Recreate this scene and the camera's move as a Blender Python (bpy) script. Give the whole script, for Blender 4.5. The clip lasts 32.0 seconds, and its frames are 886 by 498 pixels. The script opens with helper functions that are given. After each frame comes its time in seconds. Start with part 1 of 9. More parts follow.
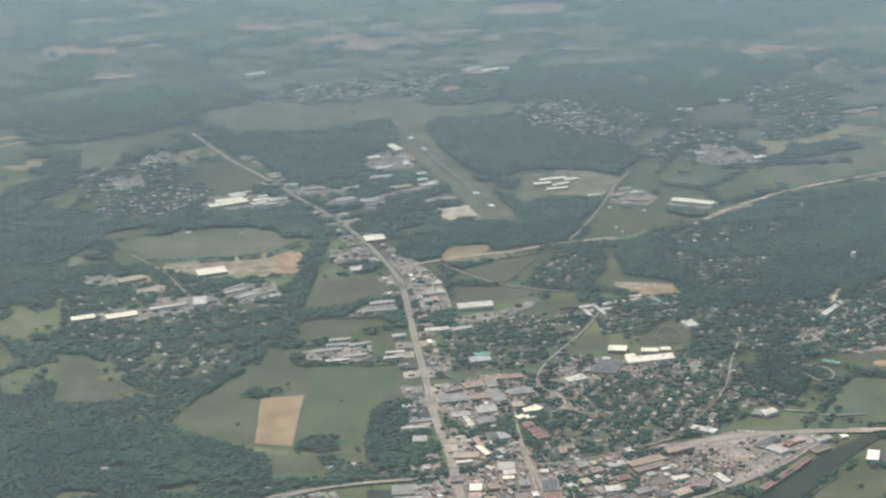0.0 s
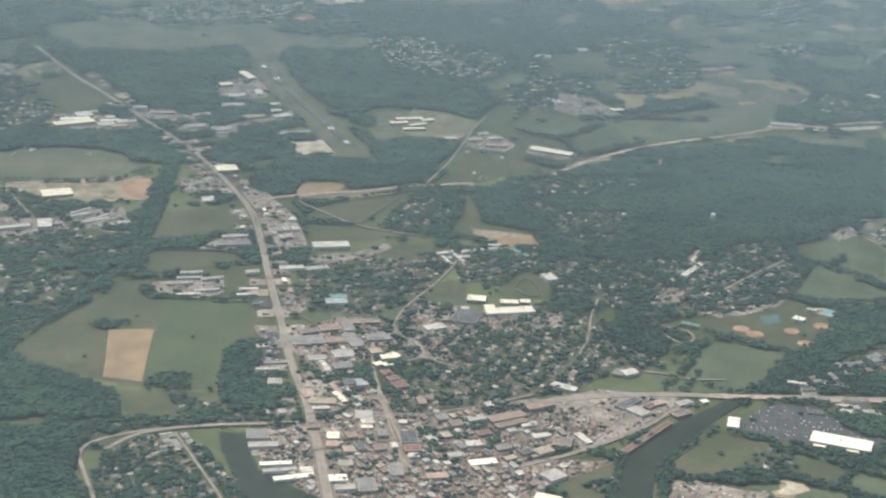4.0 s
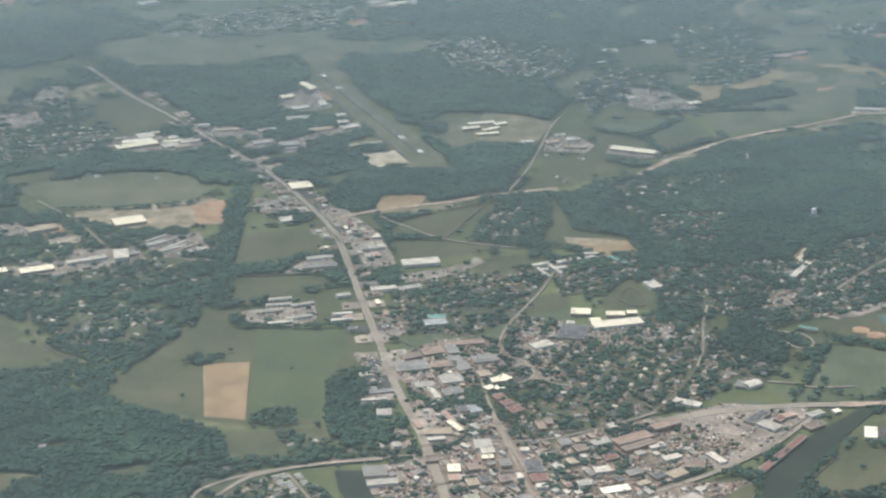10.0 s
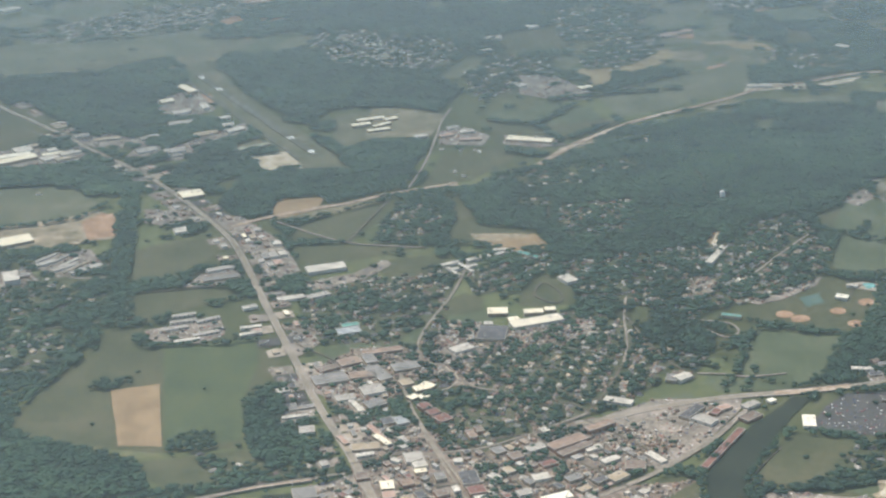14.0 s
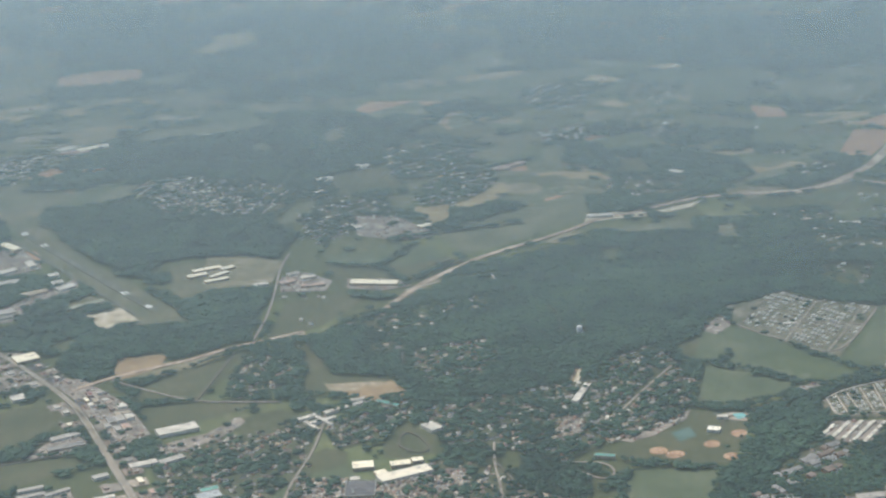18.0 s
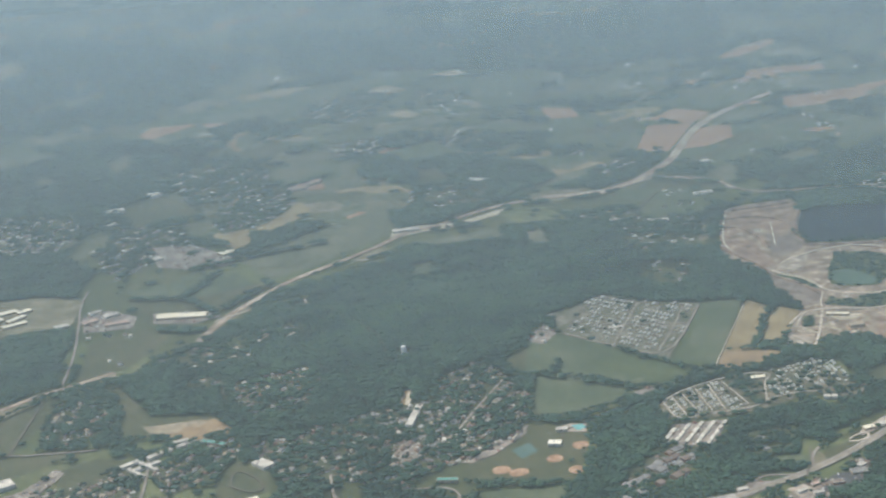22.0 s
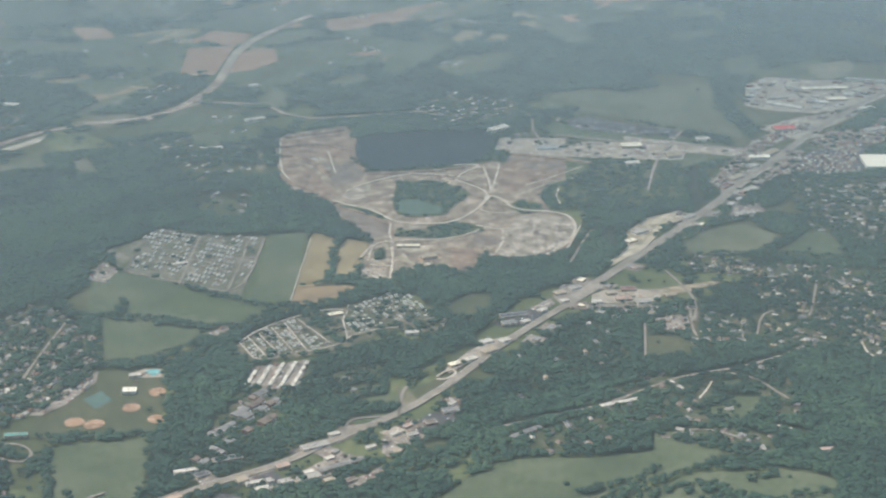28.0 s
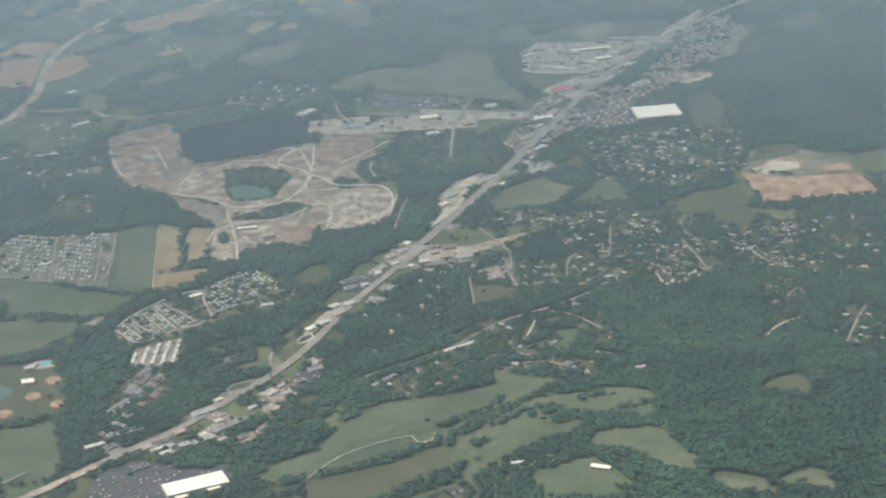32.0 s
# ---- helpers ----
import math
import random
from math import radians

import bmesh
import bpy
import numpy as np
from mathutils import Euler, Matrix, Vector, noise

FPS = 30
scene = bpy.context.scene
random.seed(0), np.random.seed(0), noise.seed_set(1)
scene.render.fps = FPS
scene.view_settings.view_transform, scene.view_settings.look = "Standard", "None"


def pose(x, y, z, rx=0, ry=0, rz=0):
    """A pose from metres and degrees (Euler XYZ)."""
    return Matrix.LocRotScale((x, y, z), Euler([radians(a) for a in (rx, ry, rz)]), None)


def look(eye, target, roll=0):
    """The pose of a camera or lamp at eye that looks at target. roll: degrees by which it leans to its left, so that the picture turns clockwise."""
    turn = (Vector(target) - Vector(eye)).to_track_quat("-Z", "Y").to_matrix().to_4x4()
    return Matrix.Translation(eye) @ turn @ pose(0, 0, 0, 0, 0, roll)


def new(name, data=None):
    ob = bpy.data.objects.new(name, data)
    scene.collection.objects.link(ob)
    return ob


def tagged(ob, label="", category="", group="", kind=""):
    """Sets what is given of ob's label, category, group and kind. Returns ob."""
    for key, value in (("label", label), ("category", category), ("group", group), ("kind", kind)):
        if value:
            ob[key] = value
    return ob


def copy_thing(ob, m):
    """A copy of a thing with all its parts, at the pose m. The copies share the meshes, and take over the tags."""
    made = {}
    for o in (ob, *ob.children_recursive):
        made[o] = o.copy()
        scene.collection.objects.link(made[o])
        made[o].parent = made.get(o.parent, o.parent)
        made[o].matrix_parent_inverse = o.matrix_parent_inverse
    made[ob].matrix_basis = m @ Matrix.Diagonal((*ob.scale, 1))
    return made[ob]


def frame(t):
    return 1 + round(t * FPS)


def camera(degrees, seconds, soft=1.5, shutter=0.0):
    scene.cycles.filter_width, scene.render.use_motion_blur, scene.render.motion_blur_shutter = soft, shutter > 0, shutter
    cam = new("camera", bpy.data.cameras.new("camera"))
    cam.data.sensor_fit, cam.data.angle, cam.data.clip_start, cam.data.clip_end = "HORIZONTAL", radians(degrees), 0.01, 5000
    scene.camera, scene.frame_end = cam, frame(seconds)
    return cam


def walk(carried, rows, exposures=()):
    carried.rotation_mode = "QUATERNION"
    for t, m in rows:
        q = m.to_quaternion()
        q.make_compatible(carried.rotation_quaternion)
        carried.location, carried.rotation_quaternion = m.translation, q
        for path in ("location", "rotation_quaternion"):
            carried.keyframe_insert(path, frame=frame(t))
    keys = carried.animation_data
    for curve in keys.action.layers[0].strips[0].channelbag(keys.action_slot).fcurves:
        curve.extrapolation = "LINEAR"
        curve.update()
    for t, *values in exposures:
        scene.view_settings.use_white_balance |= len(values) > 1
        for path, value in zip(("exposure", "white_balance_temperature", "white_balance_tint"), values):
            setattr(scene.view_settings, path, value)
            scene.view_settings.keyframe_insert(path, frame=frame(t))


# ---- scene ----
# A valley town seen from a small aircraft, laid out at one tenth of its size, so that all the land
# out to the haze, over twelve kilometres off, lies within the camera's reach. Plan numbers are in true metres.
S = 0.1
cam = camera(24.98, 32.0, soft=2.25)
walk(cam, [
    (0.0, pose(58.04, -68.26, 206.55, 71.386, 2.681, 3.628)),
    (0.5, pose(56.16, -66.78, 206.45, 71.185, 2.436, 3.048)),
    (1.0, pose(54.27, -65.24, 206.35, 70.563, 1.569, 2.309)),
    (1.5, pose(52.37, -63.65, 206.24, 69.984, 1.587, 2.523)),
    (2.0, pose(50.47, -62.01, 206.12, 69.545, 0.984, 2.247)),
    (2.5, pose(48.56, -60.33, 205.99, 69.437, -0.056, 1.099)),
    (4.5, pose(40.87, -53.12, 205.40, 69.327, -2.725, -0.315)),
    (5.0, pose(38.95, -51.20, 205.23, 69.469, -2.523, 0.863)),
    (5.5, pose(37.03, -49.25, 205.06, 69.705, -2.756, 1.102)),
    (6.0, pose(35.12, -47.25, 204.88, 69.960, -2.296, 0.869)),
    (6.5, pose(33.21, -45.21, 204.69, 69.937, -1.959, 1.007)),
    (7.0, pose(31.31, -43.13, 204.49, 69.889, -1.975, 1.253)),
    (7.5, pose(29.42, -41.02, 204.29, 69.996, -1.324, 0.910)),
    (8.0, pose(27.54, -38.86, 204.08, 69.987, -0.513, 0.126)),
    (8.5, pose(25.67, -36.67, 203.87, 69.699, -0.244, -0.246)),
    (9.0, pose(23.81, -34.44, 203.65, 69.358, 0.228, 0.095)),
    (9.5, pose(21.97, -32.18, 203.42, 69.151, 0.672, -0.163)),
    (10.0, pose(20.14, -29.88, 203.19, 69.032, 0.350, -1.104)),
    (10.5, pose(18.33, -27.55, 202.95, 68.933, 0.268, -1.889)),
    (11.0, pose(16.54, -25.19, 202.71, 68.908, 0.267, -2.568)),
    (11.5, pose(14.77, -22.79, 202.46, 68.883, 0.588, -3.316)),
    (12.0, pose(13.02, -20.37, 202.21, 68.784, 0.903, -4.063)),
    (12.5, pose(11.30, -17.92, 201.95, 68.689, 1.252, -4.781)),
    (13.0, pose(9.60, -15.43, 201.68, 68.604, 1.518, -5.467)),
    (13.5, pose(7.92, -12.92, 201.41, 68.530, 1.502, -5.852)),
    (15.5, pose(1.52, -2.63, 200.28, 68.497, 2.887, -8.012)),
    (16.0, pose(0.00, -0.00, 199.99, 69.923, 3.297, -9.002)),
    (16.5, pose(-1.48, 2.65, 199.69, 70.561, 3.372, -9.998)),
    (17.0, pose(-2.93, 5.33, 199.39, 71.025, 2.814, -10.752)),
    (17.5, pose(-4.34, 8.02, 199.09, 71.558, 2.782, -11.759)),
    (18.0, pose(-5.71, 10.73, 198.78, 72.072, 2.570, -12.654)),
    (18.5, pose(-7.04, 13.46, 198.47, 72.407, 2.714, -13.616)),
    (19.0, pose(-8.33, 16.21, 198.15, 72.394, 3.067, -14.603)),
    (19.5, pose(-9.57, 18.98, 197.83, 72.423, 3.436, -15.515)),
    (20.0, pose(-10.77, 21.75, 197.51, 72.528, 3.399, -16.255)),
    (20.5, pose(-11.92, 24.55, 197.18, 72.573, 3.667, -17.221)),
    (21.0, pose(-13.02, 27.35, 196.86, 72.326, 3.961, -18.351)),
    (21.5, pose(-14.08, 30.17, 196.52, 72.134, 4.131, -19.448)),
    (22.0, pose(-15.08, 33.00, 196.19, 71.951, 4.250, -20.417)),
    (22.5, pose(-16.03, 35.84, 195.85, 70.924, 4.397, -21.324)),
    (23.0, pose(-16.92, 38.69, 195.52, 69.600, 3.908, -21.910)),
    (23.5, pose(-17.76, 41.54, 195.18, 66.884, 4.356, -23.270)),
    (24.0, pose(-18.54, 44.41, 194.83, 65.429, 5.276, -25.073)),
    (24.5, pose(-19.26, 47.28, 194.49, 64.702, 5.921, -26.612)),
    (25.0, pose(-19.93, 50.15, 194.14, 65.257, 4.773, -27.404)),
    (25.5, pose(-20.53, 53.03, 193.79, 66.155, 3.029, -28.449)),
    (26.0, pose(-21.07, 55.92, 193.44, 67.378, 2.610, -30.360)),
    (26.5, pose(-21.54, 58.80, 193.09, 68.112, 0.021, -31.331)),
    (28.5, pose(-23.05, 70.12, 191.43, 69.077, 0.717, -35.835)),
    (29.0, pose(-22.89, 73.24, 191.32, 68.539, 1.062, -37.025)),
    (29.5, pose(-25.33, 74.69, 192.09, 68.352, -0.121, -37.724)),
    (30.0, pose(-33.86, 67.80, 196.55, 68.408, 0.267, -38.924)),
    (30.5, pose(-44.19, 59.45, 202.00, 68.526, 0.723, -39.395)),
    (31.0, pose(-55.04, 50.66, 207.74, 68.471, 1.741, -40.332)),
    (31.5, pose(-65.89, 41.87, 213.47, 67.991, 2.846, -41.499)),
    (32.0, pose(-76.74, 33.09, 219.22, 67.754, 2.460, -43.130)),
], exposures=[(0.0, 0.07), (10.0, 0.07), (17.0, 0.06), (20.0, 0.02), (23.0, 0.1), (25.0, 0.15), (26.5, 0.16), (29.0, 0.05), (32.0, 0.02)])

# ---- light ----
SUN_UP, SUN_ROUND = 56.0, -35.0
world = bpy.data.worlds.new("summer_sky")
scene.world = world
world.use_nodes = True
sky = world.node_tree.nodes.new("ShaderNodeTexSky")
sky.sky_type, sky.sun_disc = "NISHITA", False
sky.sun_elevation, sky.sun_rotation = radians(SUN_UP), radians(SUN_ROUND)
sky.air_density, sky.dust_density = 1.2, 2.5
back = world.node_tree.nodes["Background"]
world.node_tree.links.new(sky.outputs[0], back.inputs[0])
back.inputs[1].default_value = 0.14
sun = new("sun", bpy.data.lights.new("sun", "SUN"))
sun.data.energy, sun.data.angle, sun.data.color = 5.2, radians(0.8), (1.0, 0.885, 0.72)
toward = Vector((math.sin(radians(SUN_ROUND)) * math.cos(radians(SUN_UP)), math.cos(radians(SUN_ROUND)) * math.cos(radians(SUN_UP)), math.sin(radians(SUN_UP))))
sun.matrix_world = look(toward * 900, (0, 0, 0))


# ---- materials ----
def surface(name, tones, fine=8.0, broad=80.0, rough=0.9, bump=0.0, metal=0.0, islands=0.0, objects=0.0, spec=0.3, spread=0.26):
    """Tones mixed by noise at two sizes, given in true metres; islands and objects vary the value of each piece."""
    m = bpy.data.materials.new(name)
    m.use_nodes = True
    t, b = m.node_tree, m.node_tree.nodes["Principled BSDF"]
    b.inputs["Roughness"].default_value, b.inputs["Metallic"].default_value = rough, metal
    b.inputs["Specular IOR Level"].default_value = spec
    geo = t.nodes.new("ShaderNodeNewGeometry")
    ramp = t.nodes.new("ShaderNodeValToRGB")
    while len(ramp.color_ramp.elements) < len(tones):
        ramp.color_ramp.elements.new(0.5)
    for n, (e, c) in enumerate(zip(ramp.color_ramp.elements, tones)):
        e.position, e.color = 0.5 - spread / 2 + spread * n / max(1, len(tones) - 1), (*c, 1)
    parts = []
    for size in (fine, broad):
        no = t.nodes.new("ShaderNodeTexNoise")
        no.inputs["Scale"].default_value, no.inputs["Detail"].default_value = 1 / (size * S), 4
        t.links.new(geo.outputs["Position"], no.inputs["Vector"])
        parts.append(no)
    mix = t.nodes.new("ShaderNodeMix")
    mix.inputs[0].default_value = 0.55
    t.links.new(parts[0].outputs[0], mix.inputs[2]), t.links.new(parts[1].outputs[0], mix.inputs[3])
    t.links.new(mix.outputs[0], ramp.inputs[0])
    colour = ramp.outputs[0]
    if islands or objects:
        chance = geo.outputs["Random Per Island"] if islands else t.nodes.new("ShaderNodeObjectInfo").outputs["Random"]
        hsv = t.nodes.new("ShaderNodeHueSaturation")
        span = t.nodes.new("ShaderNodeMapRange")
        span.inputs[3].default_value, span.inputs[4].default_value = 1 - (islands or objects), 1 + (islands or objects)
        t.links.new(chance, span.inputs[0]), t.links.new(span.outputs[0], hsv.inputs["Value"]), t.links.new(colour, hsv.inputs["Color"])
        colour = hsv.outputs[0]
    t.links.new(colour, b.inputs["Base Color"])
    if bump:
        bu = t.nodes.new("ShaderNodeBump")
        bu.inputs["Distance"].default_value, bu.inputs["Strength"].default_value = bump * S, 0.7
        t.links.new(parts[0].outputs[0], bu.inputs["Height"]), t.links.new(bu.outputs[0], b.inputs["Normal"])
    return m


GROUND = {
    "pasture": surface("pasture_grass", [(0.05, 0.062, 0.0305), (0.075, 0.083, 0.0415), (0.108, 0.104, 0.061)], 14, 190, bump=0.5),
    "lawn": surface("mown_grass", [(0.055, 0.078, 0.0415), (0.082, 0.107, 0.0586), (0.118, 0.132, 0.0817)], 12, 150, bump=0.4),
    "meadow": surface("dark_meadow", [(0.0479, 0.062, 0.0317), (0.0741, 0.083, 0.0415), (0.1026, 0.104, 0.061)], 8, 90, bump=0.5),
    "darkgrass": surface("rich_crop", [(0.0479, 0.072, 0.0342), (0.0684, 0.094, 0.0415), (0.0912, 0.112, 0.0537)], 10, 110, bump=0.4),
    "hay": surface("hay_meadow", [(0.078, 0.092, 0.055), (0.112, 0.124, 0.075), (0.155, 0.154, 0.102)], 10, 130, bump=0.4),
    "dry": surface("airfield_grass", [(0.08, 0.092, 0.054), (0.112, 0.118, 0.072), (0.158, 0.15, 0.102)], 12, 160, bump=0.3),
    "tan": surface("ripe_grain", [(0.2, 0.16, 0.085), (0.27, 0.215, 0.12), (0.33, 0.27, 0.16)], 7, 90, bump=0.3),
    "ploughed": surface("ploughed_soil", [(0.2, 0.15, 0.085), (0.28, 0.2, 0.12), (0.33, 0.25, 0.15)], 6, 60, bump=0.3),
    "red": surface("bare_red_soil", [(0.3, 0.17, 0.1), (0.37, 0.22, 0.14), (0.42, 0.27, 0.17)], 9, 120, bump=0.3),
    "clay": surface("orange_clay", [(0.22, 0.14, 0.09), (0.35, 0.22, 0.14), (0.5, 0.36, 0.25)], 8, 45, bump=0.5),
    "dirt": surface("graded_earth", [(0.16, 0.145, 0.095), (0.28, 0.235, 0.165), (0.45, 0.38, 0.28)], 14, 50, bump=0.4),
    "drydirt": surface("worn_grass", [(0.11, 0.115, 0.065), (0.18, 0.165, 0.105), (0.27, 0.235, 0.17)], 9, 70, bump=0.3),
    "lightdirt": surface("pale_gravel", [(0.3, 0.26, 0.19), (0.45, 0.4, 0.3), (0.6, 0.55, 0.45)], 8, 40, bump=0.4),
    "quarrydirt": surface("yard_gravel", [(0.16, 0.15, 0.1), (0.33, 0.28, 0.2), (0.5, 0.45, 0.36)], 10, 40, bump=0.5),
    "quarry": surface("quarry_stone", [(0.1, 0.085, 0.06), (0.2, 0.158, 0.118), (0.33, 0.262, 0.2), (0.52, 0.43, 0.34)], 9, 48, bump=3.0, spread=0.28),
    "quarrypink": surface("pink_stone_face", [(0.13, 0.095, 0.072), (0.24, 0.168, 0.125), (0.42, 0.31, 0.235)], 8, 45, bump=3.0, spread=0.26),
    "tailing": surface("grey_tailings", [(0.12, 0.1, 0.085), (0.19, 0.155, 0.13), (0.28, 0.235, 0.2)], 10, 45, bump=1.0),
    "camplot": surface("camp_ground", [(0.045, 0.06, 0.028), (0.1, 0.1, 0.065), (0.24, 0.21, 0.165)], 12, 40),
    "parkgrass": surface("trailer_park_grass", [(0.07, 0.08, 0.045), (0.125, 0.125, 0.085), (0.22, 0.205, 0.165)], 12, 50),
    "gardens": surface("gardens", [(0.038, 0.054, 0.026), (0.066, 0.077, 0.04), (0.135, 0.122, 0.092)], 9, 40, spread=0.36),
    "lake": surface("deep_quarry_lake", [(0.006, 0.012, 0.02), (0.01, 0.018, 0.028)], 40, 120, rough=0.3, spec=0.04),
    "court": surface("tennis_court", [(0.07, 0.13, 0.115), (0.1, 0.16, 0.14)], 4, 20),
    "pool": surface("pool_water", [(0.15, 0.42, 0.42), (0.24, 0.5, 0.48)], 6, 20, rough=0.1),
    "quarrypale": surface("crushed_limestone", [(0.16, 0.135, 0.105), (0.32, 0.275, 0.22), (0.6, 0.53, 0.45)], 8, 38, bump=2.5, spread=0.28),
    "scrub": surface("scrub", [(0.04, 0.07, 0.03), (0.08, 0.1, 0.05), (0.14, 0.14, 0.08)], 7, 40, bump=0.6),
    "pond": surface("still_pond", [(0.05, 0.095, 0.062), (0.075, 0.125, 0.08)], 30, 90, rough=0.4, spec=0.2),
    "asphaltlot": surface("dark_asphalt", [(0.05, 0.05, 0.053), (0.075, 0.075, 0.078), (0.11, 0.108, 0.105)], 6, 35, rough=0.85, spread=0.5),
    "greylot": surface("worn_lot", [(0.1, 0.092, 0.07), (0.2, 0.176, 0.15), (0.29, 0.255, 0.222), (0.42, 0.37, 0.32)], 11, 45, rough=0.9, spread=0.34),
    "palelot": surface("pale_concrete", [(0.24, 0.205, 0.16), (0.36, 0.315, 0.26), (0.48, 0.43, 0.37)], 8, 40),
    "townlot": surface("town_ground", [(0.09, 0.078, 0.055), (0.19, 0.153, 0.125), (0.34, 0.28, 0.235)], 14, 45, spread=0.36),
    # floor tone darkened to hold the shade seen between the crowns
    "floor": surface("shaded_forest_floor", [(0.02, 0.03, 0.014), (0.035, 0.045, 0.02)], 8, 60),
}
ROAD = {
    "main": surface("highway_asphalt", [(0.19, 0.17, 0.147), (0.26, 0.232, 0.202), (0.35, 0.312, 0.272)], 7, 90, rough=0.85),
    "side": surface("street_asphalt", [(0.17, 0.15, 0.125), (0.255, 0.225, 0.19), (0.34, 0.3, 0.255)], 6, 60, rough=0.85),
    "track": surface("gravel_track", [(0.36, 0.305, 0.24), (0.5, 0.44, 0.36), (0.64, 0.58, 0.49)], 5, 40),
    "concrete": surface("new_roadbed", [(0.2, 0.155, 0.115), (0.35, 0.275, 0.21), (0.54, 0.445, 0.365)], 14, 110),
    "camp": surface("camp_gravel", [(0.28, 0.25, 0.21), (0.4, 0.36, 0.31), (0.54, 0.49, 0.43)], 6, 50),
    "lane": surface("lane_asphalt", [(0.08, 0.073, 0.055), (0.115, 0.103, 0.08), (0.17, 0.15, 0.12)], 6, 60, rough=0.85),
    "runway": surface("runway_asphalt", [(0.085, 0.095, 0.07), (0.108, 0.114, 0.09), (0.14, 0.14, 0.115)], 9, 90),
}
PAINT = surface("road_paint", [(0.6, 0.6, 0.57), (0.78, 0.78, 0.75)], 3, 20)
YELLOW = surface("yellow_paint", [(0.36, 0.3, 0.14), (0.46, 0.37, 0.16)], 3, 20)
RIVER = surface("river_water", [(0.02, 0.028, 0.018), (0.034, 0.042, 0.028)], 12, 90, rough=0.4, bump=0.3, spec=0.06)
LEAF = surface("woodland_leaves", [(0.009, 0.028, 0.021), (0.016, 0.043, 0.03), (0.025, 0.06, 0.038), (0.039, 0.08, 0.045)], 45, 300, spread=0.3, islands=0.1, bump=0.0)
TREELEAF = surface("tree_leaves", [(0.017, 0.047, 0.025), (0.031, 0.072, 0.033), (0.054, 0.1, 0.045)], 2, 30, objects=0.25, bump=0.6)
BARK = surface("bark", [(0.09, 0.07, 0.05), (0.15, 0.12, 0.09)], 0.6, 4)
ROOF = {
    "white": [(0.38, 0.36, 0.32), (0.56, 0.53, 0.47), (0.74, 0.7, 0.63)], "bright": [(0.88, 0.83, 0.69), (0.9, 0.86, 0.73), (0.92, 0.89, 0.78)],
    "cream": [(0.8, 0.72, 0.54), (0.87, 0.8, 0.63), (0.9, 0.85, 0.7)], "rib": [(0.8, 0.73, 0.57), (0.87, 0.8, 0.65), (0.9, 0.85, 0.72)],
    "grey": [(0.28, 0.265, 0.24), (0.38, 0.36, 0.33), (0.48, 0.46, 0.42)], "greyroof": [(0.15, 0.15, 0.15), (0.22, 0.215, 0.21), (0.3, 0.29, 0.28)],
    "dark": [(0.06, 0.062, 0.07), (0.09, 0.09, 0.1), (0.13, 0.13, 0.14)], "bluegrey": [(0.25, 0.275, 0.29), (0.35, 0.38, 0.4), (0.46, 0.49, 0.5)],
    "tanroof": [(0.28, 0.23, 0.16), (0.4, 0.33, 0.24), (0.48, 0.41, 0.32)], "redroof": [(0.14, 0.07, 0.06), (0.2, 0.095, 0.08), (0.27, 0.14, 0.12)],
    "redbright": [(0.45, 0.06, 0.06), (0.58, 0.1, 0.1), (0.62, 0.16, 0.15)], "brick": [(0.2, 0.14, 0.11), (0.28, 0.2, 0.16), (0.36, 0.28, 0.22)],
    "brownroof": [(0.12, 0.09, 0.075), (0.19, 0.145, 0.12), (0.25, 0.2, 0.17)], "pinkroof": [(0.32, 0.2, 0.16), (0.42, 0.28, 0.23), (0.5, 0.37, 0.31)],
    "tealroof": [(0.07, 0.24, 0.2), (0.1, 0.32, 0.27), (0.16, 0.38, 0.33)], "greenroof": [(0.22, 0.24, 0.17), (0.3, 0.31, 0.23), (0.36, 0.36, 0.28)],
}
ROOF = {k: surface(k + "_roofing", v, 4, 25, rough=0.7) for k, v in ROOF.items()}
WALL = {
    "brick": surface("brick_wall", [(0.2, 0.1, 0.07), (0.28, 0.15, 0.1), (0.33, 0.2, 0.14)], 1.5, 14),
    "pale": surface("pale_wall", [(0.42, 0.4, 0.36), (0.55, 0.53, 0.48), (0.64, 0.62, 0.57)], 2, 16),
    "tan": surface("tan_wall", [(0.26, 0.2, 0.14), (0.36, 0.28, 0.2), (0.42, 0.34, 0.26)], 2, 16),
    "white": surface("white_siding", [(0.58, 0.58, 0.55), (0.7, 0.7, 0.67), (0.78, 0.78, 0.75)], 2, 12),
}
GLASS = surface("shop_glass", [(0.03, 0.035, 0.04), (0.05, 0.055, 0.06)], 4, 20, rough=0.1, spec=0.5)
METAL = surface("roof_unit_metal", [(0.3, 0.3, 0.3), (0.45, 0.45, 0.44)], 1, 6, rough=0.5, metal=0.4)
TRIM = surface("parapet_trim", [(0.4, 0.39, 0.36), (0.55, 0.54, 0.5)], 2, 14)
TANKPAINT = surface("tank_paint", [(0.78, 0.79, 0.78), (0.86, 0.86, 0.85)], 2, 12, rough=0.4)

# ---- land ----
HILLS = [(1366, 5107, 45, 330), (2637, 2906, 45, 380), (4690, 4208, 70, 450), (-1163, 7145, 60, 500), (812, 7379, 60, 600), (-695, 3697, 30, 260)]


def land(x, y):
    return sum(a * np.exp(-((x - hx) ** 2 + (y - hy) ** 2) / (2 * w * w)) for hx, hy, a, w in HILLS)


